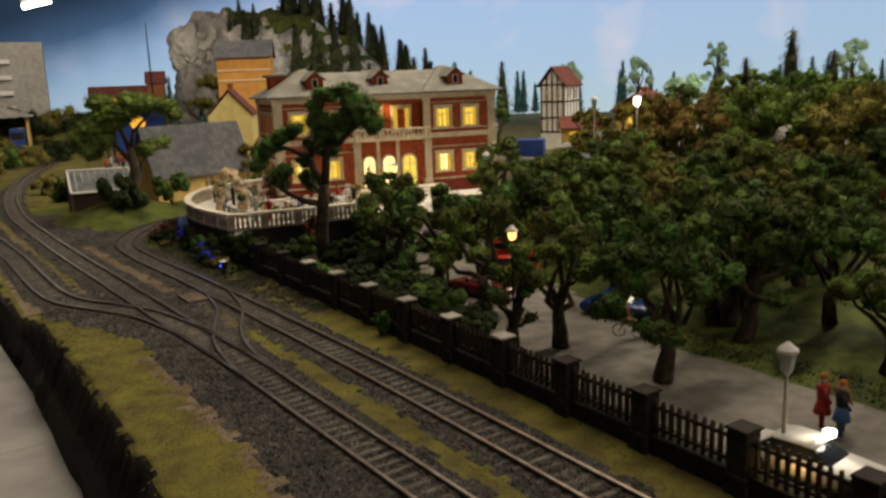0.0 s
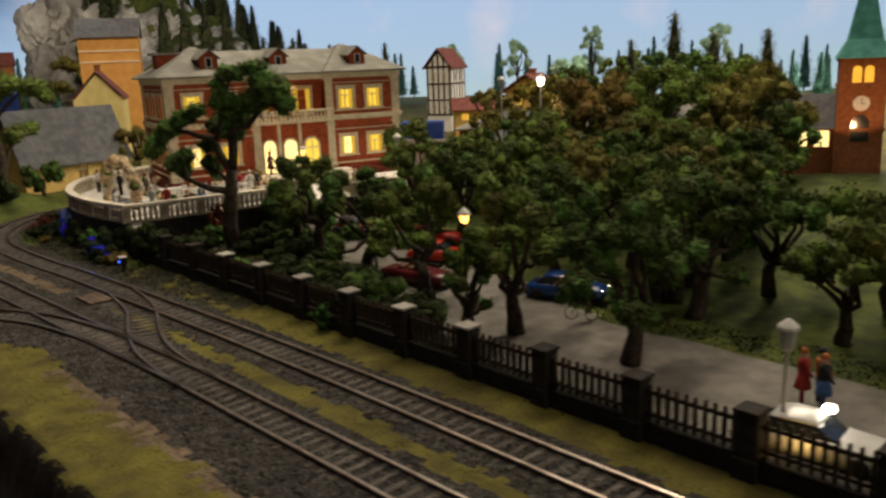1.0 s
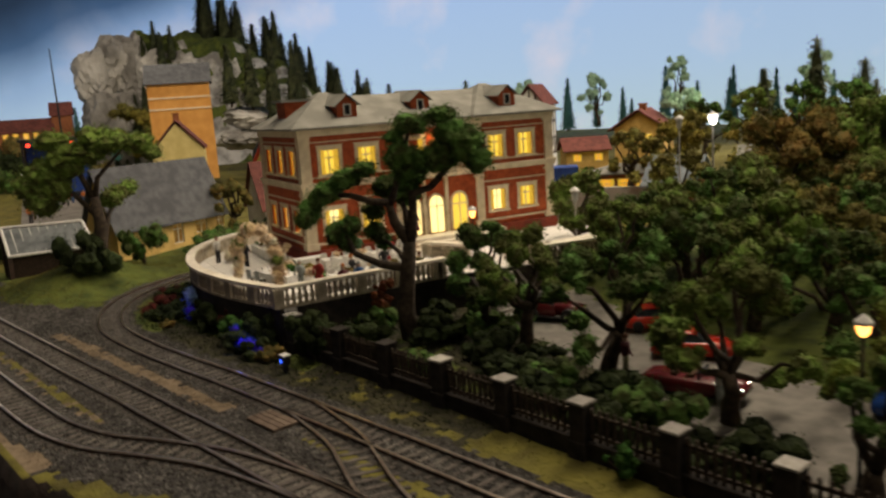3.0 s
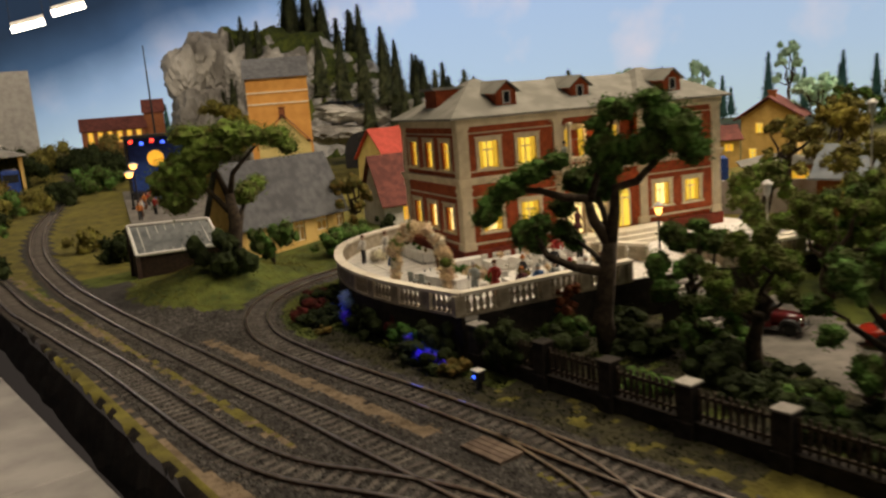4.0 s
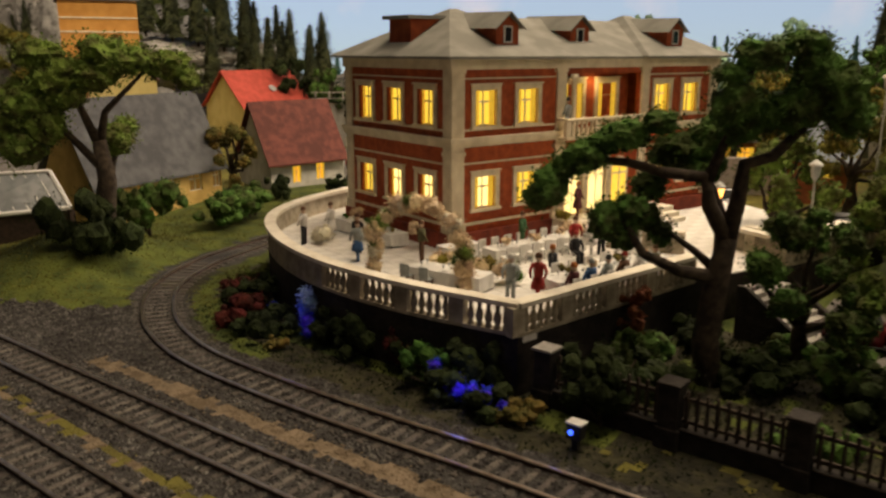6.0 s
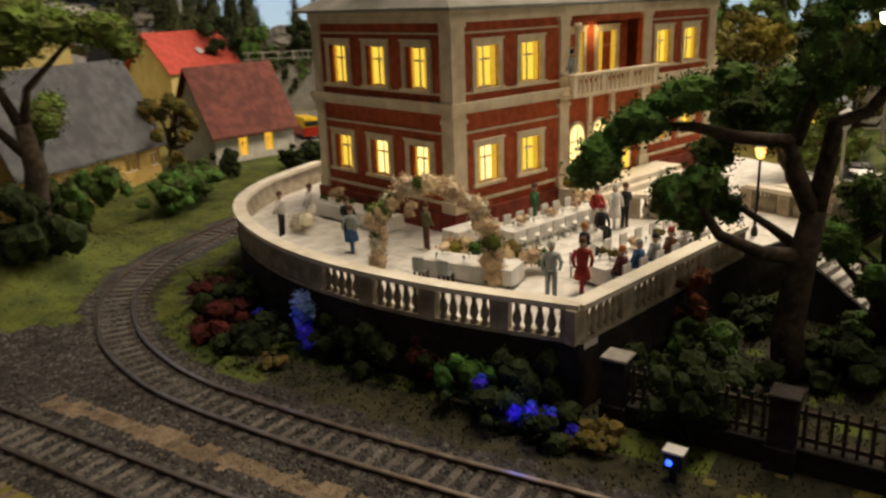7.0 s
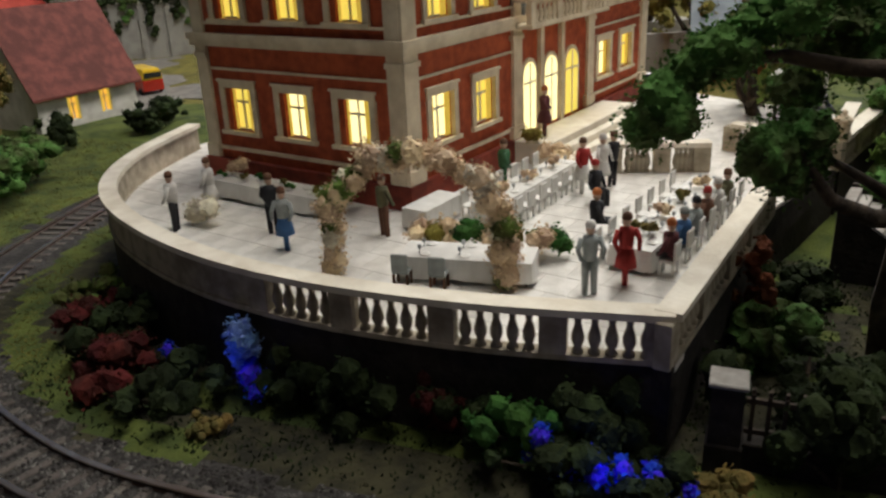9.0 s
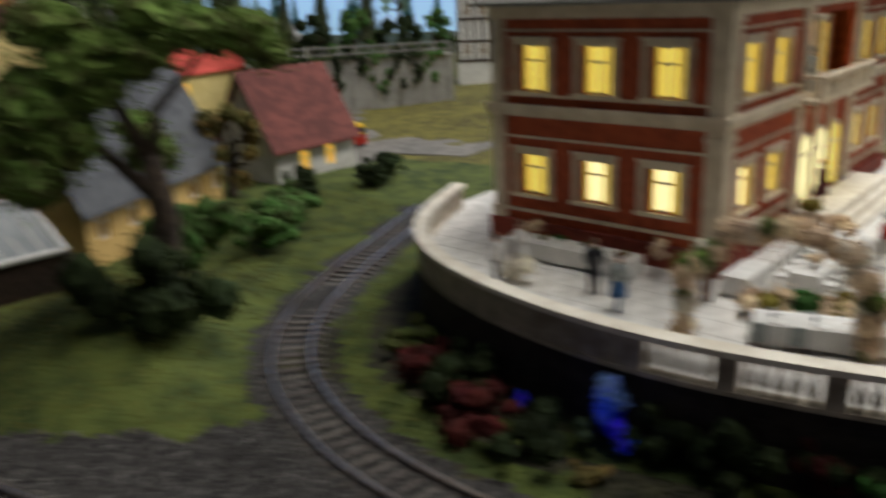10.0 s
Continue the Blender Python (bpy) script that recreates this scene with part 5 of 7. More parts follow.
def laid(x, y, rz, L, D, n, h=0.79):
    a = math.radians(rz)
    for i in range(n):
        for s in (-1, 1):
            u, v = -L / 2 + L * (i + 0.5) / n, s * (D / 2 - 0.24)
            px, py = x + u * math.cos(a) - v * math.sin(a), y + u * math.sin(a) + v * math.cos(a)
            o = new("plate", PLATE)
            o.matrix_basis = place(px, py, FLOOR + h)
            tagged(o, "white china plate on a set table", "plate", "table settings")
            o = new("wine_glass", GLASS)
            o.matrix_basis = place(px + 0.2 * math.cos(a) - s * -0.16 * math.sin(a), py + 0.2 * math.sin(a) - s * 0.16 * math.cos(a), FLOOR + h)
            tagged(o, "small clear wine glass on a table", "glass", "table settings")


def posy(x, y, z, r, leaf, seed, name="flower_arrangement", label="pale dried flower arrangement on a table"):
    rng = np.random.default_rng(seed)
    cl = [(rng.normal() * r * 0.35, rng.normal() * r * 0.35, r * rng.uniform(0.5, 1.1), r * 0.5, r * 0.5, r * 0.45) for _ in range(4)]
    o = new(name, flock_mesh(name, cl, leaf, 500, 0.14, seed))
    o.matrix_basis = place(x, y, z)
    return tagged(o, label, "flowers", "flower arrangements")


# buffet along the villa's end wall
bx, by = vpos(-1.75, 5.3)
cloth_table(bx, by, 90 + VR, 5.8, 1.2, label="long buffet table with dishes of food")
for i in range(9):
    x, y = vpos(-1.75 + (0.2 if i % 2 else -0.22), 2.9 + 0.6 * i)
    o = new("serving_dish", PLATE)
    o.matrix_basis = place(x, y, FLOOR + 0.79, 30 * i) @ Matrix.Scale(1.5, 4)
    tagged(o, "serving dish on the buffet", "dish", "serving dishes")
    if i % 3 != 1:
        posy(x, y, FLOOR + 0.80, 0.22, [["leaf_d"], ["leaf_y"], ["leaf_g"]][i % 3], 400 + i, "food", "heaped food on a serving dish")
for v in (1.6, 7.4, 8.3):
    posy(*vpos(-1.3, v), FLOOR + (0.8 if v < 8 else 0), 0.5, ["dried"], 420 + int(v * 10), label="dried flower posy by the buffet")
# flower arch over the head table
arch = thing("flower_arch", "arch wound with pale dried flowers and greenery", "arch", place(26.15, 69.5, FLOOR, 96))
pts = [(-2.55 * math.cos(a), 0.0, 1.75 + 2.05 * math.sin(a)) for a in np.linspace(0, math.pi, 13)]
pts = [(-2.6, 0, 0.0), (-2.62, 0, 0.9)] + pts + [(2.62, 0, 0.9), (2.6, 0, 0.0)]
bm = B()
tube(bm, pts, 0.12, 6)
part("hoop", bm, "wood", arch)
rng = np.random.default_rng(31)
cl, cg, cp = [], [], []
for p, d in even([Vector(p) for p in pts], 0.2):
    pick, r = rng.uniform(), rng.uniform(0.27, 0.45)
    (cg if pick < 0.2 else cp if pick < 0.45 else cl).append((p.x + rng.normal() * 0.12, rng.normal() * 0.14, max(0.3, p.z + rng.normal() * 0.12), r, r, r))
o = new("flower_garland", flock_mesh("flower_garland", cl, ["dried"], 1500, 0.1, 32))
o.parent = arch
o = new("pale_blossom", flock_mesh("pale_blossom", cp, ["pale_flower"], 1500, 0.1, 34))
o.parent = arch
o = new("greenery", flock_mesh("greenery", cg, ["leaf_a"], 1500, 0.1, 33))
o.parent = arch
# head table, its chairs and the flower bank behind
cloth_table(26.9, 68.2, 98, 3.9, 1.3, label="head table under the flower arch")
laid(26.9, 68.2, 98, 3.6, 1.3, 3)
chair(GCHAIR, 25.75, 69.8, 188 - 90)
chair(GCHAIR, 25.85, 68.7, 188 - 90)
for i in range(8):
    posy(28.6 + 0.05 * i, 70.6 - 0.62 * i, FLOOR, 0.75, [["dried"], ["leaf_y"], ["dried"], ["leaf_g"]][i % 4], 440 + i, label="low bank of dried flowers and greenery")
# long table by the villa front
for k, (u, v, L) in enumerate([(3.0, -3.2, 6.2)]):
    x, y = vpos(u, v)
    cloth_table(x, y, VR, L, 1.1, label="long set table before the villa")
    laid(x, y, VR, L, 1.1, 6)
    for i in range(7):
        for s in (-1, 1):
            px, py = vpos(u - L / 2 + 0.45 + i * (L - 0.9) / 6, v + s * 0.85)
            chair(WCHAIR, px, py, VR + (180 if s < 0 else 0))
    for i in range(3):
        posy(*vpos(u - 2 + 2 * i, v), FLOOR + 0.79, 0.35, ["dried"], 460 + i)
x, y = vpos(-0.6, -1.4)
cloth_table(x, y, VR, 2.2, 1.0, label="small side table by the villa corner")
# long table along the balustrade
TX, TY = 32.2, 63.1
cloth_table(TX, TY, VR, 7.6, 1.3, label="long set table beside the balustrade")
laid(TX, TY, VR, 7.4, 1.3, 7)
a = math.radians(VR)
for i in range(7):
    for s in (-1, 1):
        u, v = -3.3 + 1.1 * i, s * 0.98
        chair(WCHAIR, TX + u * math.cos(a) - v * math.sin(a), TY + u * math.sin(a) + v * math.cos(a), VR + (180 if s < 0 else 0))
for i in range(4):
    posy(TX + (-2.6 + 1.7 * i) * math.cos(a), TY + (-2.6 + 1.7 * i) * math.sin(a), FLOOR + 0.79, 0.36, ["dried" if i % 2 else "leaf_d"], 470 + i)


def figurine(x, y, rz, top, low, z=None, dress=False, seated=False, hair="f_brown", h=1.2, label=""):
    """A small painted plastic figure, one plain shape."""
    bm = B()
    d = 0.45 if seated else 0.0
    if dress:
        lathe(bm, [(0.07, 0.0), (0.08, 0.45), (0.27, 0.5), (0.24, 0.7), (0.15, 1.02)], 8, slot=1)
    elif seated:
        for s in (-0.1, 0.1):
            tube(bm, [(s, -0.42, 0.0), (s, -0.42, 0.45), (s, 0.0, 0.5)], 0.09, 6, 1)
    else:
        for s in (-0.1, 0.1):
            tube(bm, [(s * 1.1, -0.02, 0.0), (s, 0, 0.5), (s * 0.9, 0, 0.92)], [0.07, 0.085, 0.11], 6, 1)
    base = 0.45 if seated else 0.88
    lathe(bm, [(0.15, base), (0.17, base + 0.1), (0.20, base + 0.45), (0.17, base + 0.56), (0.06, base + 0.6)], 8, slot=0)
    for s in (-1, 1):
        tube(bm, [(s * 0.2, 0, base + 0.52), (s * 0.3, -0.06, base + 0.25), (s * 0.24, -0.2, base + 0.05)], [0.07, 0.06, 0.045], 6, 0)
    lathe(bm, [(0.05, base + 0.6), (0.10, base + 0.68), (0.115, base + 0.78), (0.06, base + 0.9)], 8, slot=2)
    lathe(bm, [(0.118, base + 0.77), (0.125, base + 0.84), (0.09, base + 0.92), (0.02, base + 0.95)], 8, slot=3)
    for v in bm.verts:
        v.co *= h
    o = part("figurine", bm, [top, low, "skin", hair], smooth=True)
    o.matrix_basis = place(x, y, FLOOR if z is None else z, rz)
    return tagged(o, label or "small painted plastic figurine standing on the terrace", "figurine", "figurines")


figurine(27.6, 79.5, 200, "f_white", "f_black", label="figurine in white shirt and black trousers on the terrace")
figurine(29.5, 79.4, 200, "f_white", "f_white", dress=True, label="figurine in a white coat by the buffet")
figurine(28.3, 75.9, 100, "f_black", "f_black", label="dark suited figurine on the terrace")
figurine(27.1, 74.6, 280, "f_grey", "f_blue", dress=True, label="figurine in a blue dress on the terrace")
figurine(29.2, 72.1, 60, "f_olive", "f_brown", label="olive clad figurine behind the flower arch")
figurine(26.7, 64.6, 300, "f_grey", "f_grey", hair="f_white", label="grey suited figurine by the balustrade")
figurine(27.6, 63.8, 300, "f_red", "f_red", dress=True, label="figurine in a red dress by the balustrade")
x, y = vpos(8.6, -1.0)
figurine(x, y, 10, "f_maroon", "f_maroon", z=FLOOR + 0.95, dress=True, hair="f_orange", label="figurine in a dark dress on the villa steps")
figurine(36.6, 66.0, 150, "f_black", "f_black", label="black suited figurine at the dance floor")
figurine(36.1, 66.3, 330, "f_white", "f_white", dress=True, hair="f_white", label="figurine in a white gown at the dance floor")
figurine(35.4, 66.9, 330, "f_red", "f_white", dress=True, label="figurine in a red top at the dance floor")
figurine(34.4, 66.2, 330, "f_black", "f_black", hair="f_red", seated=True, label="seated dark figurine near the dance floor")
figurine(31.1, 65.4, 20, "f_black", "f_black", seated=True, hair="f_orange", label="seated black clad figurine at the long table")
figurine(34.6, 69.7, 20, "f_green", "f_green", label="green clad figurine between the tables")
for i, (top, low) in enumerate([("f_maroon", "f_black"), ("f_blue", "f_blue"), ("f_grey", "f_blue"), ("f_brown", "f_brown"), ("f_white", "f_grey"), ("f_olive", "f_black")]):
    u = -3.3 + 1.1 * i
    figurine(TX + u * math.cos(a) + 1.0 * math.sin(a), TY + u * math.sin(a) - 1.0 * math.cos(a), VR + 180, top, low, z=FLOOR + 0.05, seated=True, hair=["f_orange", "f_grey", "f_black", "f_red", "f_white", "f_brown"][i], label="seated figurine at the long table")
# pale bundle at the waiter's feet
posy(28.5, 79.0, FLOOR - 0.1, 0.85, ["pale_flower"], 490, label="pale flowers heaped on the paving")
posy(*vpos(7.2, -1.0), FLOOR + 0.9, 0.6, ["leaf_y"], 491, label="potted flowers by the villa steps")
posy(*vpos(7.0, -2.6), FLOOR, 0.8, ["dried"], 492, label="tall dried flowers by the villa steps")
# stairs to the park
sx, sy, sa = 36.6, 54.3, 80.0
st = thing("garden_stairs", "pale stone stairs from the park up to the terrace", "stairs", place(sx, sy, 0, sa - 90))
for i in range(10):
    bm = B()
    box(bm, -1.6, 0.36 * i, -0.2, 1.6, 0.36 * i + 0.4, 0.24 * (i + 1), bevel=0.02)
    part("step", bm, "cap", st)
for s in (-1.85, 1.6):
    bm = B()
    prism(bm, [(-0.1, -0.2), (3.6, -0.2), (3.6, 2.5), (3.2, 2.5), (-0.1, 0.4)], s, s + 0.25, axis="x")
    part("string_wall", bm, "fence_stone", st, "dark stone string wall")
balustrade([Vector((42.6, 57.9, 0)), Vector((48.2, 57.1, 0))])
balustrade([Vector((43.2, 60.9, 0)), Vector((42.6, 57.9, 0))], bay=2.4)
bm = B()
wall_strip(bm, [Vector((42.7, 57.95, 0)), Vector((48.4, 57.15, 0))], 0.0, 0.45, -0.4, FLOOR - 0.15)
part("retaining_wall", bm, "baluster", terrace)


def street_lamp(x, y, z, h, lit=None, label="", shade="white_paint", r=1.0, light=0.0, colour=(1.0, 0.6, 0.3), glass=0.8):
    t = thing("street_lamp", label, "lamp", place(x, y, z), "street lamps")
    bm = B()
    lathe(bm, [(0.2 * r, -0.1), (0.2 * r, 0.3), (0.1 * r, 0.5), (0.07 * r, h - 0.1 - glass)], 8)
    part("pole", bm, "dark" if lit == "bulb" else "grey_paint", t)
    bm = B()
    lathe(bm, [(0.1 * r, h - 0.1 - glass), (0.24 * r, h - 0.1 - 0.75 * glass), (0.32 * r, h - 0.12), (0.3 * r, h - 0.1)], 6)
    part("lantern", bm, lit or "glaze", t)
    bm = B()
    lathe(bm, [(0.42 * r, h - 0.1), (0.4 * r, h), (0.18 * r, h + 0.16), (0.05 * r, h + 0.25)], 8)
    part("lamp_cap", bm, shade, t)
    if light:
        lamp("lamp_light", "POINT", (x, y, z + h - 1.3), light, colour, 0.25)
    return t


bm = B()
lathe(bm, [(0.34, 0), (0.36, 0.12), (0.3, 0.2), (0.3, 0.5), (0.38, 0.62), (0.3, 0.72), (0.1, 0.84), (0.13, 0.95), (0.02, 1.05)], 14)
urn = part("urn", bm, "cream", smooth=True)
urn.matrix_basis = place(41.5, 58.0, FLOOR + 1.25)
tagged(urn, "cream stone urn on the landing balustrade corner", "urn")
street_lamp(38.1, 60.5, FLOOR, 4.1, "bulb", "glowing orange lamp on the terrace", r=0.75, glass=0.5, light=0.002, colour=(1.0, 0.5, 0.2))
street_lamp(46.5, 58.6, FLOOR, 4.5, None, "unlit lamp with a white cap by the balustrade", r=0.9)

# low walls that part the terrace from the landing above the stairs
balustrade([Vector((38.3, 66.3, 0)), Vector((39.4, 62.7, 0))], bay=1.9)
balustrade([Vector((42.8, 62.2, 0)), Vector((41.5, 58.3, 0))], bay=2.05)
end = [Vector((41.3, 57.9, 0)), Vector((49.9, 55.4, 0))]
balustrade(end)
bm = B()
wall_strip(bm, end, 0.0, 0.45, -0.4, FLOOR - 0.05)
part("retaining_wall", bm, "fence_stone", terrace, "dark stone retaining wall")
side = [Vector((35.2, 60.15, 0)), Vector((41.2, 57.95, 0))]
bm = B()
wall_strip(bm, side, 0.05, 0.45, -0.4, FLOOR - 0.05)
part("retaining_wall", bm, "fence_stone", terrace, "dark stone retaining wall")
figurine(40.0, 70.6, 200, "f_grey", "f_grey", z=8.15, hair="f_black", label="grey figurine on the villa balcony")
settle(before)
# lamps in the park and the town
street_lamp(25.6, 14.5, 0, 4.4, None, "grey street lamp with a white cap inside the fence", r=0.85)
street_lamp(27.0, 30.6, 0, 6.1, "bulb", "glowing orange street lamp between park trees", r=0.75, glass=0.42, light=0.0012, colour=(1.0, 0.45, 0.15))
street_lamp(66.7, 59.3, 3.3, 7.9, "bulb_white", "tall street lamp with a white glow", r=1.2, light=0.004, colour=(1.0, 0.95, 0.9))
street_lamp(37.1, 167.8, 0.4, 7, "bulb", "glowing orange platform lamp post", r=2.0)
street_lamp(34.8, 162.4, 0.4, 6, "bulb", "glowing orange platform lamp post", r=2.0)
street_lamp(59.3, 58, 3.0, 8.3, None, "slim lamp post behind the park", r=0.9)
# plastic figures on the far square
for i in range(11):
    figurine(31.0 + 1.15 * i + 0.8 * math.sin(i * 2.2), 146 + 2.4 * i + 2.5 * math.sin(i * 1.7), 40 * i, ["f_orange", "f_blue", "f_white", "f_red", "f_olive"][i % 5], ["f_black", "f_grey", "f_brown"][i % 3], z=0.46, h=1.5, label="painted figurine in the crowd on the square")

# ---- vehicles ----
def loft(bm, stations, slot=0):
    """A closed body through cross-sections (x, half width, low z, shoulder z, top half width, top z)."""
    rings = [[bm.verts.new(p) for p in ((x, -w, z0), (x, -w * 1.03, (z0 + zs) / 2), (x, -w, zs), (x, -tw, zt), (x, tw, zt), (x, w, zs), (x, w * 1.03, (z0 + zs) / 2), (x, w, z0))] for x, w, z0, zs, tw, zt in stations]
    bm.faces.new(rings[0]), bm.faces.new(rings[-1][::-1])
    for a, b in zip(rings, rings[1:]):
        for i in range(8):
            bm.faces.new((a[(i + 1) % 8], a[i], b[i], b[(i + 1) % 8]))
    bmesh.ops.recalc_face_normals(bm, faces=bm.faces)


bm = B()
lathe(bm, [(0.12, -0.1), (0.32, -0.1), (0.34, -0.05), (0.34, 0.05), (0.32, 0.1), (0.12, 0.1)], 14)
TYRE = mesh_of("tyre", bm, "tyre", True)
bm = B()
lathe(bm, [(0.02, 0.105), (0.19, 0.105), (0.21, 0.12), (0.19, 0.13), (0.05, 0.14)], 12)
RIM = mesh_of("rim", bm, "chrome", True)


def car(name, label, x, y, z, rz, paint, L=4.4, Wd=1.7, roof=None, hardtop=True, lights=None):
    c = thing(name, label, "car", place(x, y, z, rz))
    h = Wd / 2
    bm = B()
    loft(bm, [(-L / 2, h * 0.8, 0.35, 0.55, h * 0.6, 0.62), (-L / 2 + 0.25, h * 0.95, 0.25, 0.72, h * 0.8, 0.82), (-L * 0.2, h, 0.22, 0.82, h * 0.86, 0.92), (L * 0.12, h, 0.22, 0.82, h * 0.86, 0.92), (L / 2 - 0.5, h * 0.96, 0.24, 0.74, h * 0.74, 0.86), (L / 2 - 0.1, h * 0.86, 0.3, 0.66, h * 0.6, 0.74), (L / 2, h * 0.75, 0.36, 0.55, h * 0.5, 0.6)])
    part("body", bm, paint, c, smooth=True)
    if hardtop:
        bm = B()
        loft(bm, [(-L * 0.34, h * 0.78, 0.86, 0.88, h * 0.7, 0.9), (-L * 0.22, h * 0.86, 0.86, 0.95, h * 0.68, 1.32), (L * 0.02, h * 0.86, 0.86, 0.95, h * 0.68, 1.34), (L * 0.17, h * 0.8, 0.86, 0.88, h * 0.72, 0.9)])
        part("glasshouse", bm, "carglass", c, smooth=False)
        bm = B()
        loft(bm, [(-L * 0.25, h * 0.7, 1.27, 1.3, h * 0.6, 1.33), (-L * 0.15, h * 0.74, 1.3, 1.36, h * 0.6, 1.43), (0, h * 0.72, 1.3, 1.36, h * 0.58, 1.42), (L * 0.05, h * 0.68, 1.27, 1.3, h * 0.58, 1.33)])
        part("roof", bm, roof or paint, c, smooth=True)
    else:
        bm = B()
        box(bm, L * 0.08, -h * 0.8, 0.9, L * 0.1, h * 0.8, 1.25)
        part("windscreen", bm, "carglass", c)
        for sx in (-0.9, -0.15):
            bm = B()
            box(bm, sx, -h * 0.7, 0.85, sx + 0.3, h * 0.7, 1.12, bevel=0.05)
            part("seat", bm, "wood", c)
    for sx in (-L * 0.31, L * 0.31):
        for sy in (-1, 1):
            w = shared("tyre", TYRE, c, sx, sy * (h - 0.08), 0.34, 0, -90 * -sy)
            shared("rim", RIM, w)
    for sx in (-L / 2 - 0.04, L / 2 - 0.06):
        bm = B()
        box(bm, sx, -h * 0.85, 0.36, sx + 0.1, h * 0.85, 0.46, bevel=0.03)
        part("bumper", bm, "chrome", c)
    for sy in (-1, 1):
        bm = B()
        lathe(bm, [(0.13, 0), (0.12, 0.06), (0.04, 0.1)], 10)
        part("headlight", bm, lights or "chrome", c).matrix_basis = place(L / 2 - 0.12, sy * h * 0.62, 0.62, 0, 0, 90)
    return c


car("coupe", "blue coupe parked across the park road", 34.9, 30.8, 0.08, -70, "bluecar", 4.6)
car("convertible", "maroon convertible on the park road", 31.7, 39.7, 0.08, -78, "maroon", 4.8, hardtop=False)
car("sports_car", "bright red car on the park road", 36.3, 42.6, 0.08, -60, "redcar", 4.2)


def vintage_car(x, y, z, rz):
    """An upright pre-war saloon with flowing wings and big round headlights; its nose points to local +x."""
    c = thing("vintage_car", "maroon and black vintage saloon with chrome lamps near the stairs", "car", place(x, y, z, rz))
    bm = B()
    loft(bm, [(0.35, 0.62, 0.45, 0.95, 0.5, 1.12), (1.3, 0.5, 0.45, 0.95, 0.4, 1.1), (1.95, 0.36, 0.45, 0.9, 0.28, 1.05)])
    part("bonnet", bm, "maroon", c, smooth=True)
    bm = B()
    loft(bm, [(-2.1, 0.5, 0.45, 0.7, 0.4, 0.8), (-1.8, 0.68, 0.4, 0.95, 0.55, 1.2), (-1.2, 0.74, 0.38, 1.0, 0.6, 1.3), (0.36, 0.72, 0.38, 1.0, 0.62, 1.15)])
    part("body", bm, "maroon", c, smooth=True)
    bm = B()
    loft(bm, [(-1.55, 0.55, 1.0, 1.2, 0.42, 1.35), (-1.3, 0.66, 1.0, 1.45, 0.5, 1.62), (0.1, 0.66, 1.0, 1.48, 0.52, 1.64), (0.3, 0.66, 1.0, 1.2, 0.6, 1.3)])
    part("cabin", bm, "dark", c, "black cabin and roof", smooth=True)
    for sy in (-1, 1):
        for x0, x1 in ((-1.0, -0.45), (-0.38, 0.12)):
            bm = B()
            box(bm, x0, sy * 0.665 - 0.012, 1.12, x1, sy * 0.665 + 0.012, 1.44, bevel=0.01)
            part("side_window", bm, "carglass", c)
        for wx in (-1.35, 1.4):
            w = shared("tyre", TYRE, c, wx, sy * 0.72, 0.36, 0, 90 * sy)
            shared("rim", RIM, w)
            bm = B()
            pts = [(wx + 0.52 * math.cos(q), sy * 0.74, 0.34 + 0.5 * math.sin(q)) for q in np.linspace(-0.1, math.pi + 0.25, 9)]
            tube(bm, pts, [0.06, 0.12, 0.15, 0.16, 0.16, 0.16, 0.15, 0.13, 0.08], 6)
            part("wing", bm, "dark", c, "black flowing wing")
        bm = B()
        box(bm, -0.85, sy * 0.76 - 0.1, 0.3, 0.9, sy * 0.76 + 0.1, 0.36, bevel=0.02)
        part("running_board", bm, "dark", c)
        bm = B()
        lathe(bm, [(0.03, -0.16), (0.12, -0.08), (0.16, 0.0), (0.13, 0.03), (0.02, 0.05)], 12)
        part("headlight", bm, "chrome", c, "large round chrome headlight", smooth=True).matrix_basis = place(1.9, sy * 0.5, 0.86, 0, 0, 90)
    bm = B()
    box(bm, 1.95, -0.26, 0.5, 2.03, 0.26, 1.06, bevel=0.03)
    part("radiator", bm, "chrome", c, "chrome radiator grille")
    for bx in (-2.25, 2.2):
        bm = B()
        tube(bm, [(bx - 0.06, -0.75, 0.42), (bx, 0, 0.42), (bx - 0.06, 0.75, 0.42)], 0.05, 6)
        part("bumper", bm, "chrome", c)
    return c


vintage_car(37.4, 53.0, 0.08, -76)
car("limousine", "pale silver limousine with a glowing lamp by the fence", 26.0, 13.6, 0.08, -84, "silver", 5.0, 1.8)
lamp("car_light", "POINT", (24.6, 13.6, 0.9), 0.0025, (1.0, 0.62, 0.2), 0.25)
bm = B()
lathe(bm, [(0.05, 0), (0.2, 0.08), (0.2, 0.25), (0.05, 0.32)], 10)
o = part("roof_light", bm, "bulb_white", bpy.data.objects["limousine"], "glowing roof lamp")
o.matrix_basis = place(0.3, 0.3, 1.42)
car("estate_car", "dark grey car behind the villa", 60.5, 68.5, ground_height(60.5, 68.5) + 0.05, 20, "carglass", 4.6)
car("estate_car", "dark car on the upper road", 54.5, 58.5, ground_height(54.5, 58.5) + 0.05, 10, "dark", 4.6)
car("saloon_car", "dark red car further down the park", 39.2, 46.5, 0.2, -50, "redcar", 4.3)
v = thing("delivery_van", "red and yellow delivery van on the side road", "van", place(62.8, 110.8, -0.14, 62))
bm = B()
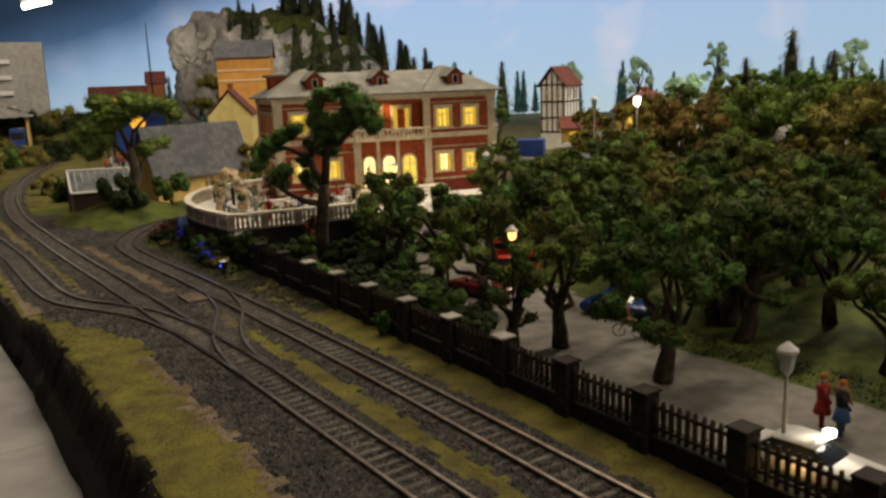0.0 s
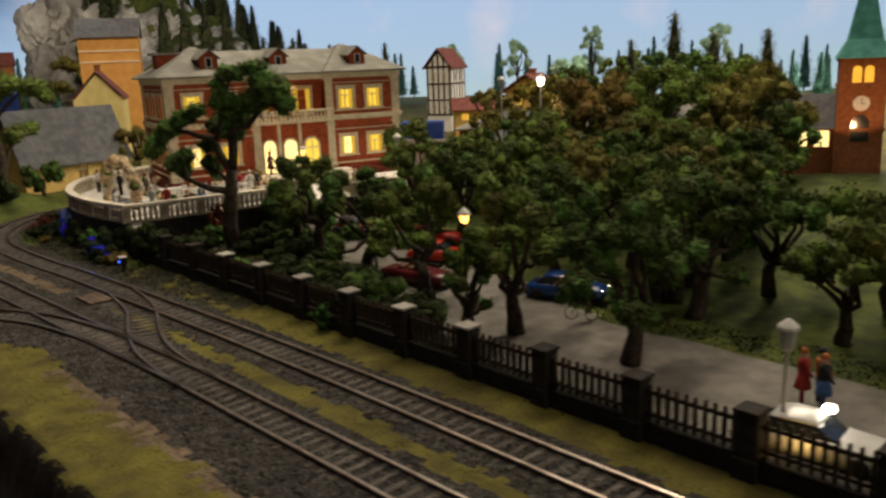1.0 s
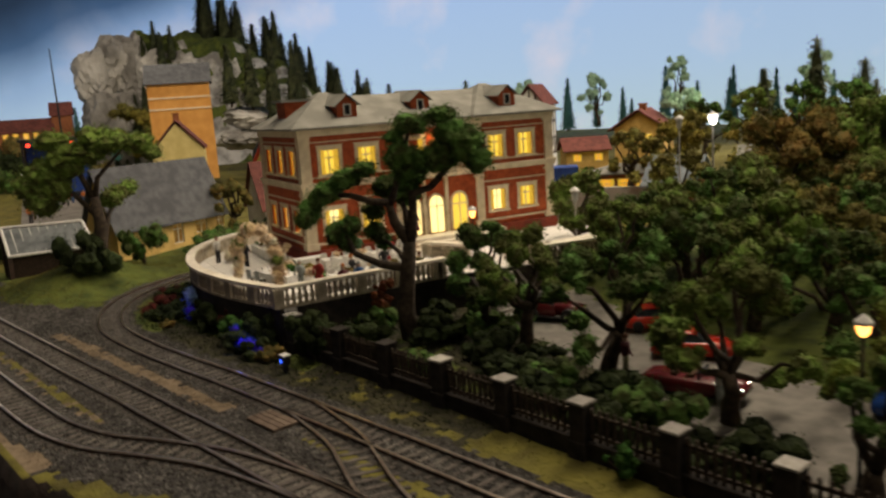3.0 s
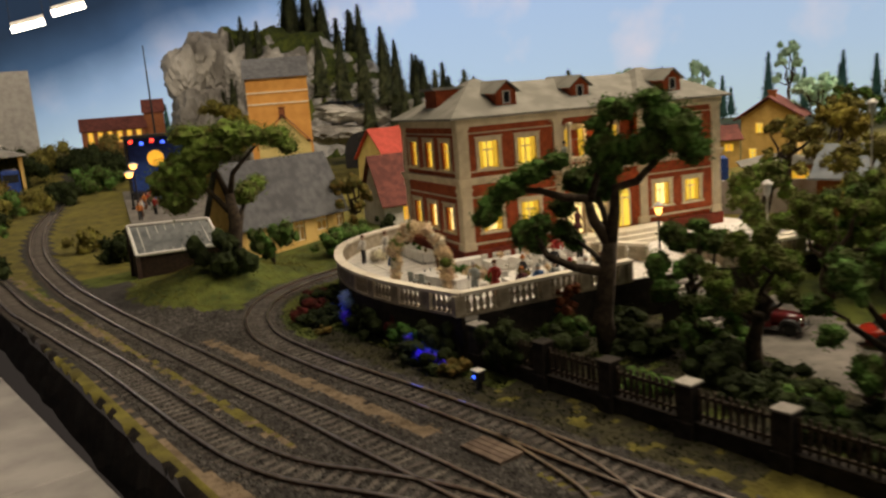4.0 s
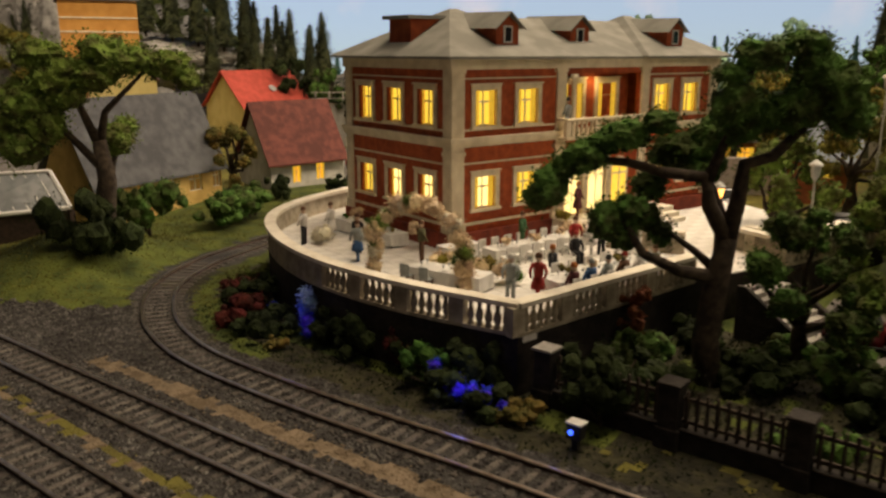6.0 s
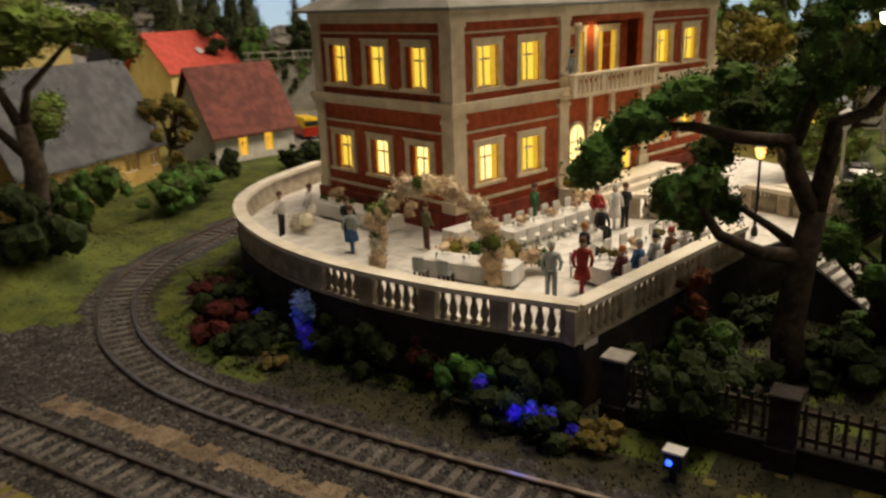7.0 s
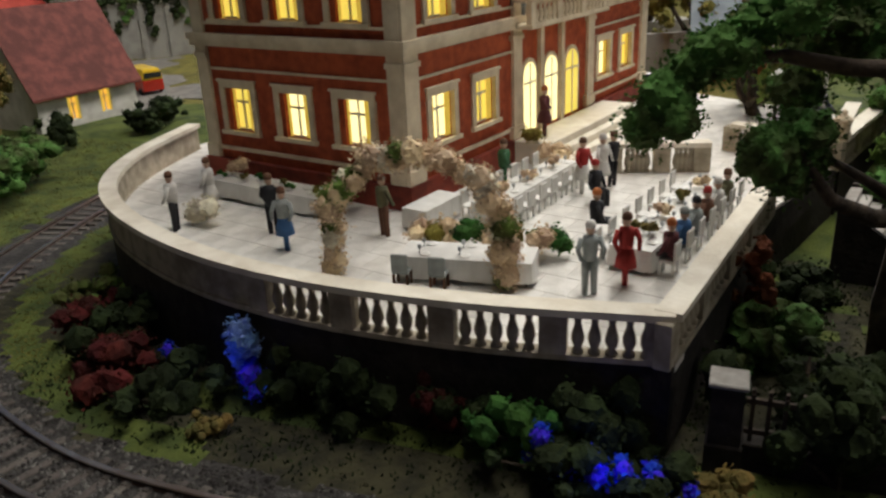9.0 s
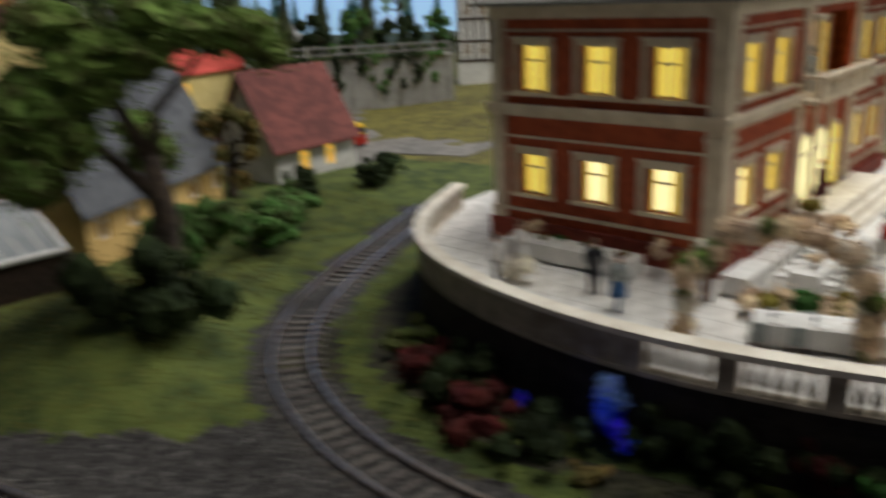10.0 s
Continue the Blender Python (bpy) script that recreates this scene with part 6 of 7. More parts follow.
loft(bm, [(-2.1, 0.8, 0.35, 0.9, 0.78, 1.2), (-2.0, 0.9, 0.3, 1.0, 0.88, 1.25), (1.9, 0.9, 0.3, 1.0, 0.88, 1.25), (2.1, 0.8, 0.35, 0.9, 0.75, 1.15)])
part("body", bm, "redcar", v)
bm = B()
loft(bm, [(-2.05, 0.86, 1.25, 1.5, 0.7, 2.0), (-1.8, 0.88, 1.25, 1.6, 0.7, 2.15), (1.5, 0.88, 1.25, 1.6, 0.7, 2.15), (2.0, 0.84, 1.25, 1.4, 0.7, 1.75)])
part("upper_body", bm, "yellowcar", v)
for sx in (-1.3, 1.3):
    for sy in (-1, 1):
        w = shared("tyre", TYRE, v, sx, sy * 0.82, 0.34, 0, -90 * -sy)
        shared("rim", RIM, w)
bm = B()
box(bm, -2.12, -0.75, 1.4, -2.06, 0.75, 1.85)
part("rear_window", bm, "carglass", v)
# bicycle and rider figurine, two more figurines on the road
bk = thing("bicycle", "small black bicycle on the park road", "bicycle", place(32.3, 27.8, 0.1, -60))
for sx in (-0.5, 0.5):
    bm = B()
    tube(bm, [(sx + 0.33 * math.cos(q), 0, 0.34 + 0.33 * math.sin(q)) for q in np.linspace(0, 6.2832, 15)], 0.025, 5)
    part("wheel", bm, "tyre", bk)
bm = B()
tube(bm, [(-0.5, 0, 0.34), (-0.15, 0, 0.85), (0.4, 0, 0.85), (0.5, 0, 0.34)], 0.03, 5)
part("bicycle_frame", bm, "dark", bk)
bm = B()
tube(bm, [(0.42, -0.25, 1.0), (0.4, 0, 0.9), (0.42, 0.25, 1.0)], 0.025, 5)
part("handlebar", bm, "chrome", bk)
figurine(32.2, 27.95, 30, "f_orange", "f_olive", z=0.5, seated=True, hair="f_white", label="orange clad figurine on a bicycle")
figurine(29.7, 15.6, 40, "f_red", "f_red", z=0.1, dress=True, hair="f_orange", label="red clad figurine on the road")
figurine(29.6, 14.8, 40, "f_black", "f_blue", z=0.1, dress=True, hair="f_orange", label="blue clad figurine on the road")
figurine(30.1, 15.1, 60, "f_orange", "f_black", z=0.1, hair="f_black", label="orange clad figurine on the road")
figurine(31.6, 43.4, 60, "f_maroon", "f_olive", z=0.1, label="figurine beside a parked car")
figurine(30.8, 37.9, 60, "f_white", "f_grey", z=0.1, label="figurine on the park road")
for i, (x, y) in enumerate([(38, 165), (40, 168), (42, 166), (44, 170), (39.5, 163), (45, 167)]):
    figurine(x, y, 40 * i, ["f_red", "f_blue", "f_orange"][i % 3], ["f_black", "f_blue"][i % 2], z=0.45, h=1.3, label="figurine on the square before the stage")
# small signal box with a blue lamp beside the track
sg = thing("ground_signal", "small dark ground signal with a blue lamp", "signal", place(21.45, 58.7, -0.2))
bm = B()
box(bm, -0.1, -0.1, 0, 0.1, 0.1, 0.5)
part("post", bm, "dark", sg)
bm = B()
box(bm, -0.2, -0.26, 0.4, 0.2, 0.26, 0.95, bevel=0.03)
part("signal_box", bm, "dark", sg)
bm = B()
box(bm, -0.24, -0.3, 0.95, 0.24, 0.3, 1.01)
part("signal_lid", bm, "white_paint", sg)
bm = B()
lathe(bm, [(0.1, 0), (0.09, 0.04), (0.03, 0.07)], 10)
part("signal_lens", bm, "bulb_blue", sg).matrix_basis = place(-0.2, 0.1, 0.65, 0, 0, -90)
lamp("signal_light", "POINT", (20.6, 59.0, 0.5), 0.0002, (0.05, 0.15, 1.0), 0.1)
lamp("flower_light", "POINT", (21.1, 63.5, 1.1), 0.0012, (0.05, 0.12, 1.0), 0.2)
lamp("flower_light", "POINT", (22.1, 74.2, 1.4), 0.0006, (0.05, 0.12, 1.0), 0.2)
# wooden crossing plate between the tracks
pl = thing("crossing_plate", "weathered wooden plate between the tracks", "plate", place(17.25, 52.8, -0.1, 2))
for i in range(4):
    bm = B()
    box(bm, -0.66 + 0.335 * i, -1.2, -0.1, -0.345 + 0.335 * i, 1.2, 0.06, bevel=0.02)
    part("plank", bm, "plank", pl)

# ---- trees and plants ----
def tree_mesh(limbs):
    bm = B()
    for pts, r0, r1 in limbs:
        k = len(pts)
        tube(bm, pts, [r0 + (r1 - r0) * i / (k - 1) for i in range(k)], 7)
    return bm


def wander(a, b, k=5, wob=0.35, seed=0):
    rng = np.random.default_rng(seed)
    a, b = Vector(a), Vector(b)
    return [a + (b - a) * (i / k) + (Vector(rng.normal(size=3)) * wob * (a - b).length * 0.08 if 0 < i < k else Vector()) for i in range(k + 1)]


def own_tree(name, label, at, limbs, clumps, leaf, seed=1, per=300, size=0.26, group="", fine=2):
    t = thing(name, label, "tree", place(*at), group)
    part("trunk", tree_mesh(limbs), "bark", t, smooth=True)
    crown = new("crown", flock_mesh("crown", clumps, leaf, per, size, seed, fine=fine))
    crown.parent = t
    return t


def round_tree(name, label, at, seed, leaf, height=6.5, spread=3.0, per=300, size=0.24, group="park trees", fine=2):
    rng = np.random.default_rng(seed)
    fork = height * rng.uniform(0.26, 0.36)
    limbs = [(wander((0, 0, -0.4), (rng.normal() * 0.25, rng.normal() * 0.25, fork), 4, 0.6, seed), 0.5, 0.3)]
    top = Vector(limbs[0][0][-1])
    clumps = []
    count = int(8 + spread * 2.2)
    for i in range(count):
        a = 2.4 * i + rng.uniform(-0.7, 0.7)
        q = (i + 0.5) / count
        rad = spread * (0.15 + 0.85 * math.sqrt(q)) * rng.uniform(0.7, 1.2)
        z = fork + (height - fork) * (0.92 - 0.85 * q * rng.uniform(0.35, 1.3))
        r = rng.uniform(0.6, 1.15) * spread * 0.25
        c = (rad * math.cos(a), rad * math.sin(a), z)
        clumps.append((*c, r, r, r * rng.uniform(0.75, 1.25)))
        for _ in range(3):
            b2 = rng.uniform(0, 6.28)
            k2 = r * rng.uniform(0.36, 0.62)
            clumps.append((c[0] + r * 0.85 * math.cos(b2), c[1] + r * 0.85 * math.sin(b2), z + rng.uniform(-0.8, 0.45) * r, k2, k2, k2 * rng.uniform(0.8, 1.3)))
        if i % 2 == 0:
            limbs.append((wander(top - Vector((0, 0, 0.1)), c, 4, 0.8, seed * 50 + i), 0.2, 0.05))
    return own_tree(name, label, at, limbs, clumps, leaf, seed, per, size, group, fine)


# the twisted tree beside the terrace
o = Vector((27.5, 56.8, 0.0))
rel = lambda *p: tuple(Vector(p) - o)  # noqa: E731
limbs = [
    ([rel(27.7, 56.7, -0.4), rel(27.5, 56.9, 1.9), rel(27.7, 56.7, 4.2), rel(27.85, 56.5, 6.0)], 0.62, 0.4),
    ([rel(27.7, 56.7, 4.4), rel(26.6, 57.8, 4.7), rel(25.6, 58.9, 5.4), rel(25.6, 59.8, 6.6)], 0.3, 0.13),
    ([rel(27.85, 56.5, 5.8), rel(27.3, 57.1, 7.2), rel(27.15, 57.3, 8.3), rel(26.8, 58.8, 8.4), rel(26.5, 60.2, 8.7), rel(26.0, 61.7, 8.7), rel(25.4, 62.8, 7.9)], 0.34, 0.1),
    ([rel(27.7, 56.7, 4.6), rel(28.0, 57.8, 5.2), rel(27.9, 59.4, 6.1)], 0.22, 0.08),
    ([rel(27.85, 56.5, 6.0), rel(28.4, 57.4, 7.6), rel(28.9, 58.6, 8.9)], 0.26, 0.1),
    ([rel(27.2, 57.2, 8.2), rel(27.4, 56.9, 9.2), rel(27.8, 56.6, 10.4), rel(28.1, 56.2, 12.4)], 0.24, 0.1),
    ([rel(27.85, 56.5, 5.9), rel(28.05, 56.3, 7.5), rel(28.1, 56.2, 8.8), rel(28.8, 55.4, 9.1), rel(29.5, 54.6, 10.2), rel(30.1, 54.0, 11.5)], 0.36, 0.12),
]
clumps = [(*rel(25.3, 62.9, 7.8), 0.9, 0.9, 0.75), (*rel(25.6, 62.3, 8.5), 0.75, 0.75, 0.55), (*rel(24.8, 62.5, 7.4), 0.6, 0.6, 0.5), (*rel(26.3, 61.0, 9.5), 0.8, 0.8, 0.5), (*rel(25.0, 63.3, 7.2), 0.7, 0.7, 0.6), (*rel(25.9, 61.7, 8.9), 1.1, 1.0, 0.7), (*rel(26.4, 60.2, 9.8), 1.1, 1.0, 0.6), (*rel(26.9, 59.1, 10.3), 0.8, 0.8, 0.5),
          (*rel(25.5, 60.4, 6.5), 0.95, 0.9, 0.75), (*rel(25.9, 59.6, 7.0), 0.8, 0.8, 0.6), (*rel(25.8, 59.9, 5.9), 0.7, 0.7, 0.6), (*rel(27.7, 56.6, 10.9), 1.1, 1.1, 0.95), (*rel(27.9, 56.5, 10.1), 0.9, 0.9, 0.6), (*rel(28.5, 55.8, 10.6), 0.8, 0.8, 0.7),
          (*rel(29.3, 54.9, 10.9), 1.3, 1.2, 1.0), (*rel(30.2, 53.8, 11.5), 1.4, 1.2, 1.1), (*rel(29.7, 54.4, 12.2), 1.2, 1.1, 0.9), (*rel(28.3, 56.0, 12.8), 1.3, 1.2, 0.6), (*rel(29.4, 54.8, 13.2), 1.1, 1.0, 0.5), (*rel(27.5, 56.8, 12.1), 0.7, 0.7, 0.4), (*rel(30.7, 53.3, 10.6), 1.0, 1.0, 0.8),
          (*rel(27.9, 59.9, 6.3), 0.8, 0.8, 0.6), (*rel(28.0, 59.3, 5.7), 0.65, 0.65, 0.55), (*rel(27.9, 59.9, 7.6), 0.85, 0.85, 0.6), (*rel(28.6, 59.2, 9.0), 1.2, 1.1, 0.75), (*rel(29.2, 58.2, 8.6), 1.1, 1.1, 0.8), (*rel(29.6, 58.0, 9.7), 1.1, 1.1, 0.7)]
clumps = [(x, y, z, rx * 0.95, ry * 0.95, rz * 1.12) for x, y, z, rx, ry, rz in clumps]
own_tree("pine_tree", "twisted dark pine with bare limbs beside the terrace", (29.1, 57.3, 0.0), limbs, clumps, ["leaf_b"], 11, 900, 0.13, fine=3)

# the big tree on the mound
o = Vector((23.9, 93.0, 2.2))
limbs = [
    ([rel(23.7, 93.2, 0.2), rel(23.8, 93.1, 2.8), rel(24.2, 92.9, 5.6), rel(24.0, 93.0, 8.0)], 0.85, 0.4),
    ([rel(24.2, 92.9, 3.8), rel(24.9, 93.9, 4.9), rel(25.5, 94.6, 6.2), rel(27.0, 96.4, 7.2), rel(29.2, 99.4, 7.9)], 0.3, 0.09),
    ([rel(24.1, 92.9, 6.2), rel(22.6, 93.8, 8.4), rel(20.8, 94.9, 9.9)], 0.3, 0.1),
    ([rel(24.0, 93, 7.6), rel(24.4, 92.8, 9.6), rel(26.4, 91.6, 11.9)], 0.3, 0.1),
    ([rel(24.0, 93, 7.6), rel(23.2, 93.5, 10.2), rel(22.4, 93.9, 11.6)], 0.3, 0.1),
]
clumps = [(*rel(20.7, 94.9, 10.4), 1.7, 1.6, 1.3), (*rel(22.4, 93.9, 11.7), 1.8, 1.6, 1.2), (*rel(24.0, 93.0, 11.8), 1.7, 1.6, 1.1), (*rel(25.9, 91.9, 12.5), 1.7, 1.5, 0.9), (*rel(27.5, 91.0, 12.3), 1.6, 1.4, 1.0), (*rel(28.4, 90.4, 11.4), 0.9, 0.9, 0.8), (*rel(26.0, 95.2, 7.5), 1.2, 1.2, 0.9), (*rel(27.2, 96.6, 7.9), 1.0, 1.0, 0.8),
          (*rel(29.2, 99.4, 8.0), 1.1, 1.0, 0.8), (*rel(20.4, 95.1, 7.9), 1.5, 1.4, 1.3), (*rel(19.7, 95.5, 9.2), 1.4, 1.3, 1.2), (*rel(21.5, 94.4, 9.0), 1.4, 1.4, 1.3), (*rel(22.6, 93.8, 10.6), 1.4, 1.3, 1.0), (*rel(24.6, 92.6, 13.0), 1.6, 1.5, 1.1), (*rel(21.6, 94.4, 12.9), 1.5, 1.4, 1.0)]
own_tree("broadleaf_tree", "large dark green tree on the grassy mound", (23.0, 91.9, 2.0), limbs, clumps, ["leaf_a"], 12, 520, 0.17, fine=3)
# bushes
def bush(at, r, leaf, label, seed, per=280, size=0.13, name="bush", h=0.75):
    rng = np.random.default_rng(seed)
    cl = []
    for _ in range(20):
        q = r * rng.uniform(0.2, 0.42)
        cl.append((rng.normal() * r * 0.45, rng.normal() * r * 0.45, r * h * rng.uniform(0.2, 1.02), q, q, q * min(1.2, max(0.9, h))))
    t = thing(name, label, "bush", place(*at), "bushes")
    o = new("foliage", flock_mesh("foliage", cl, leaf, per, size, seed))
    o.parent = t
    bm = B()
    for x, y, z, *_ in cl[:4]:
        tube(bm, [(0, 0, -0.2), (x * 0.4, y * 0.4, z * 0.5), (x, y, z)], [0.08, 0.06, 0.03], 5)
    part("woody_stem", bm, "bark", t)
    return t


bush((21.6, 91.2, 1.5), 2.3, ["leaf_k"], "dense dark bush at the tree's foot", 21, h=1.3)
bush((28.0, 95.6, 0.7), 2.0, ["leaf_b"], "round dark green bush on the slope", 22, h=1.5)


def hedge(x0, y0, x1, y1, z, r, h, leaf, label, seed):
    """A clipped, dense hedge: closely set clumps along a line on short stems."""
    rng = np.random.default_rng(seed)
    t = thing("hedge", label, "hedge", place(x0, y0, z), "bushes")
    n = int(math.hypot(x1 - x0, y1 - y0) / (r * 0.55)) + 1
    cl, bm = [], B()
    for i in range(n + 1):
        x, y = (x1 - x0) * i / n, (y1 - y0) * i / n
        tube(bm, [(x, y, -0.4), (x + 0.1, y, h * 0.4)], [0.1, 0.06], 5)
        for k in range(9):
            q = r * rng.uniform(0.26, 0.46)
            cl.append((x + rng.normal() * r * 0.4, y + rng.normal() * r * 0.4, h * (0.12 + 0.095 * k) + rng.normal() * 0.1, q, q, q * 0.8))
    part("woody_stem", bm, "bark", t)
    o = new("foliage", flock_mesh("foliage", cl, leaf, 260, 0.13, seed))
    o.parent = t
    return t


hedge(34.2, 96.6, 38.6, 98.0, 0.5, 1.5, 2.1, ["leaf_b"], "dense dark green hedge on the lawn", 23)
hedge(48.3, 98.9, 52.6, 99.8, 0.4, 1.1, 1.4, ["leaf_k"], "low dark hedge along the grass slope", 24)
bush((43.6, 101.4, 0.4), 1.3, ["leaf_k"], "dark bush beside the whitewashed house", 25, h=1.2)
bush((21.05, 74.10, -0.2), 0.55, ["leaf_d"], "brown dry tuft by the track", 27)
bush((21.85, 75.70, -0.2), 1.3, ["leaf_k"], "dark green bush under the terrace wall", 28)
bush((22.85, 78.30, -0.2), 1.4, ["leaf_r"], "dark red bush under the terrace wall", 29)
bush((25.15, 81.40, -0.2), 1.2, ["leaf_r"], "dark red bush under the terrace wall", 30)
bush((22.55, 65.70, 0.0), 1.1, ["leaf_g"], "fresh green bush under the terrace corner", 32, h=1.2)
bush((23.05, 64.10, 0.0), 1.2, ["leaf_k"], "dark green bush under the terrace corner", 33, h=1.3)
bush((21.95, 61.40, -0.2), 0.9, ["leaf_d"], "rust-coloured dry bush by the fence", 36)
bush((22.75, 68.10, 0.2), 0.8, ["leaf_r"], "red leaved plant under the terrace", 38, h=1.4)
bush((23.15, 37.3, -0.2), 0.6, ["leaf_g"], "green creeper at the fence", 39, h=2.4)
def blossoms(spots, label, seed):
    for i, (x, y, z, r) in enumerate(spots):
        o = new("blue_flower", flock_mesh("blue_flower", [(0, 0, 0, r, r * 0.8, r), (r * 0.7, 0.1, r * 0.5, r * 0.6, r * 0.6, r * 0.6)], ["leaf_blue"], 900, 0.13, seed + i))
        o.matrix_basis = place(x, y, z)
        tagged(o, label, "flower", "blue flowers")


blossoms([(21.80, 65.20, 1.0, 0.3), (21.70, 64.60, 0.5, 0.3), (21.60, 63.90, 0.5, 0.38), (21.70, 63.30, 0.55, 0.3), (21.60, 62.60, 0.45, 0.36), (21.70, 61.90, 0.4, 0.24), (21.90, 65.50, 0.4, 0.2)], "bright blue flowers in a dark bush", 700)
blossoms([(22.7, 73.7, 0.7, 0.42), (22.5, 73.4, 0.35, 0.3), (23.40, 77.00, 0.6, 0.25)], "deep blue flowers under the terrace wall", 720)
cone = [(0.08 * math.sin(2.1 * k), 0.1 * math.cos(1.7 * k), 0.3 * k, 0.5 - 0.08 * abs(k - 1.5), 0.5 - 0.08 * abs(k - 1.5), 0.36) for k in range(4)]
o = new("blue_flower", flock_mesh("blue_flower", cone, ["leaf_sky"], 900, 0.15, 730))
o.matrix_basis = place(23.0, 74.0, 1.0)
tagged(o, "tall pale blue flower spike under the terrace wall", "flower", "blue flowers")
bush((22.05, 64.70, -0.2), 1.3, ["leaf_k"], "shade-darkened bush with blue flowers", 34)
bush((22.05, 63.10, -0.2), 1.2, ["leaf_k"], "shade-darkened bush with blue flowers", 35)
bush((23.5, 71.9, -0.2), 1.2, ["leaf_k"], "shade-darkened bush under the terrace wall", 330, h=1.3)
bush((23.15, 70.50, -0.2), 1.3, ["leaf_k"], "shade-darkened bush under the terrace wall", 331, h=1.2)
bush((22.85, 67.50, -0.2), 1.0, ["leaf_k"], "shade-darkened bush under the terrace wall", 332, h=1.2)
bush((24.15, 79.70, -0.2), 1.3, ["leaf_k"], "shade-darkened bush under the terrace wall", 333, h=1.0)
bush((26.85, 83.10, -0.2), 1.1, ["leaf_a"], "small green bush under the terrace wall", 334)
bush((30.0, 61.0, 0), 0.85, ["leaf_rust"], "rust red shrub climbing the terrace wall", 335, h=3.6)
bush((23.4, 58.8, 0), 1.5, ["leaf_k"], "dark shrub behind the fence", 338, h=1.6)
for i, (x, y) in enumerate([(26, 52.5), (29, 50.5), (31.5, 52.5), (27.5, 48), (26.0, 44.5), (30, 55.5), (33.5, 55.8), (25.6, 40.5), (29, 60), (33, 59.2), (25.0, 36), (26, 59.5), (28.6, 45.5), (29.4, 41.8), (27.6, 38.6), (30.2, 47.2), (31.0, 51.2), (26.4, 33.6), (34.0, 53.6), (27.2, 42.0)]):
    bush((x, y, 0.0), 1.3 + 0.4 * ((i * 7) % 3) / 2, ["leaf_k" if i % 3 == 1 else "leaf_k" if i % 2 else "leaf_b"], "low shade-darkened shrub in the park bed", 40 + i, per=220)
for i, (x, y) in enumerate([(28.9, 29.1), (29.1, 22.8), (30.0, 37.0), (31.3, 44.3), (32.2, 50.6), (33.4, 54.8), (43.6, 53.0), (47.6, 54.0)]):
    round_tree("park_tree", "bent park tree with dark green flock crown", (x, y, 0.0), 60 + i, ["leaf_b" if i % 2 else "leaf_a"], 6.8, 2.3 if i == 4 else 2.8, 700, 0.14, fine=3)
round_tree("park_tree", "small dark tree below the orange street lamp", (26.2, 29.75, 0.0), 75, ["leaf_b"], 5.0, 1.6, 600, 0.14, fine=3)
round_tree("garden_tree", "brown and green tree beside the whitewashed house", (42.6, 106.4, 0.2), 76, ["leaf_d", "leaf_b"], 6.2, 2.6, 420, 0.18, "garden trees", fine=3)
round_tree("garden_tree", "dark tree with brown twigs behind the cottage", (39.6, 110.5, 0.2), 77, ["leaf_a"], 5.6, 2.4, 420, 0.18, "garden trees", fine=3)
for i, (x, y) in enumerate([(79, 133), (82, 128.5), (86, 125), (89.5, 121), (93, 117.5), (76, 138)]):
    round_tree("forest_tree", "dark tree behind the railing of the retaining wall", (x, y, ground_height(x, y)), 180 + i, [["leaf_b", "leaf_k"][i % 2]], 10.5 + (i % 3) * 0.7, 3.2, 200, 0.34, "forest trees")
for i, (x, y) in enumerate([(96, 78), (99, 73), (101, 67.5), (104, 62), (98, 60), (109, 77), (107, 57)]):
    round_tree("forest_tree", "dark green forest tree on a bare brown trunk", (x, y, ground_height(x, y)), 170 + i, [["leaf_b", "leaf_a"][i % 2]], 9.0 + (i % 3) * 0.6, 2.9, 200, 0.34, "forest trees")
rng = np.random.default_rng(5)
LEAVES = ["leaf_a", "leaf_b", "leaf_c", "leaf_a", "leaf_b"]
kinds = [round_tree("park_tree", "round park tree with green flock crown", (38 + 5.5 * i, 26 + 3 * i, 0.5), 80 + i, [LEAVES[i]], 6.6, 2.9, 360, 0.2) for i in range(5)]
spots = []
for gx in range(10):
    for gy in range(12):
        x, y = 37.5 + gx * 4.6 + rng.uniform(-1.3, 1.3), 4 + gy * 4.7 + rng.uniform(-1.3, 1.3)
        lo, hi = road_side(y)
        if (x > 45 and abs(y - 4 - 0.362 * (x - 1)) < 2.6 + 0.055 * x) or x < hi + 1.8 or (x < 51 and y > 52.5) or y > 56 or (x > 62 and y > 50):
            continue
        spots.append((x, y))
for i, (x, y) in enumerate(spots):
    t = copy_thing(kinds[i % 5], place(x, y, ground_height(x, y), rng.uniform(0, 360)) @ Matrix.Scale(rng.uniform(0.85, 1.12), 4))
for i, (x, y, s) in enumerate([(64.5, 50.5, 1.75), (67.7, 45.2, 1.9), (71, 39, 1.8), (60, 44, 1.3), (78, 44, 1.9)]):
    round_tree("broadleaf_tree", "tall olive and brown tree behind the park", (x, y, ground_height(x, y)), 100 + i, [["leaf_d", "leaf_a", "leaf_c"][i % 3]], 9.5 * s / 1.7, 4.6 * s / 1.7, 260, 0.28, "tall trees")
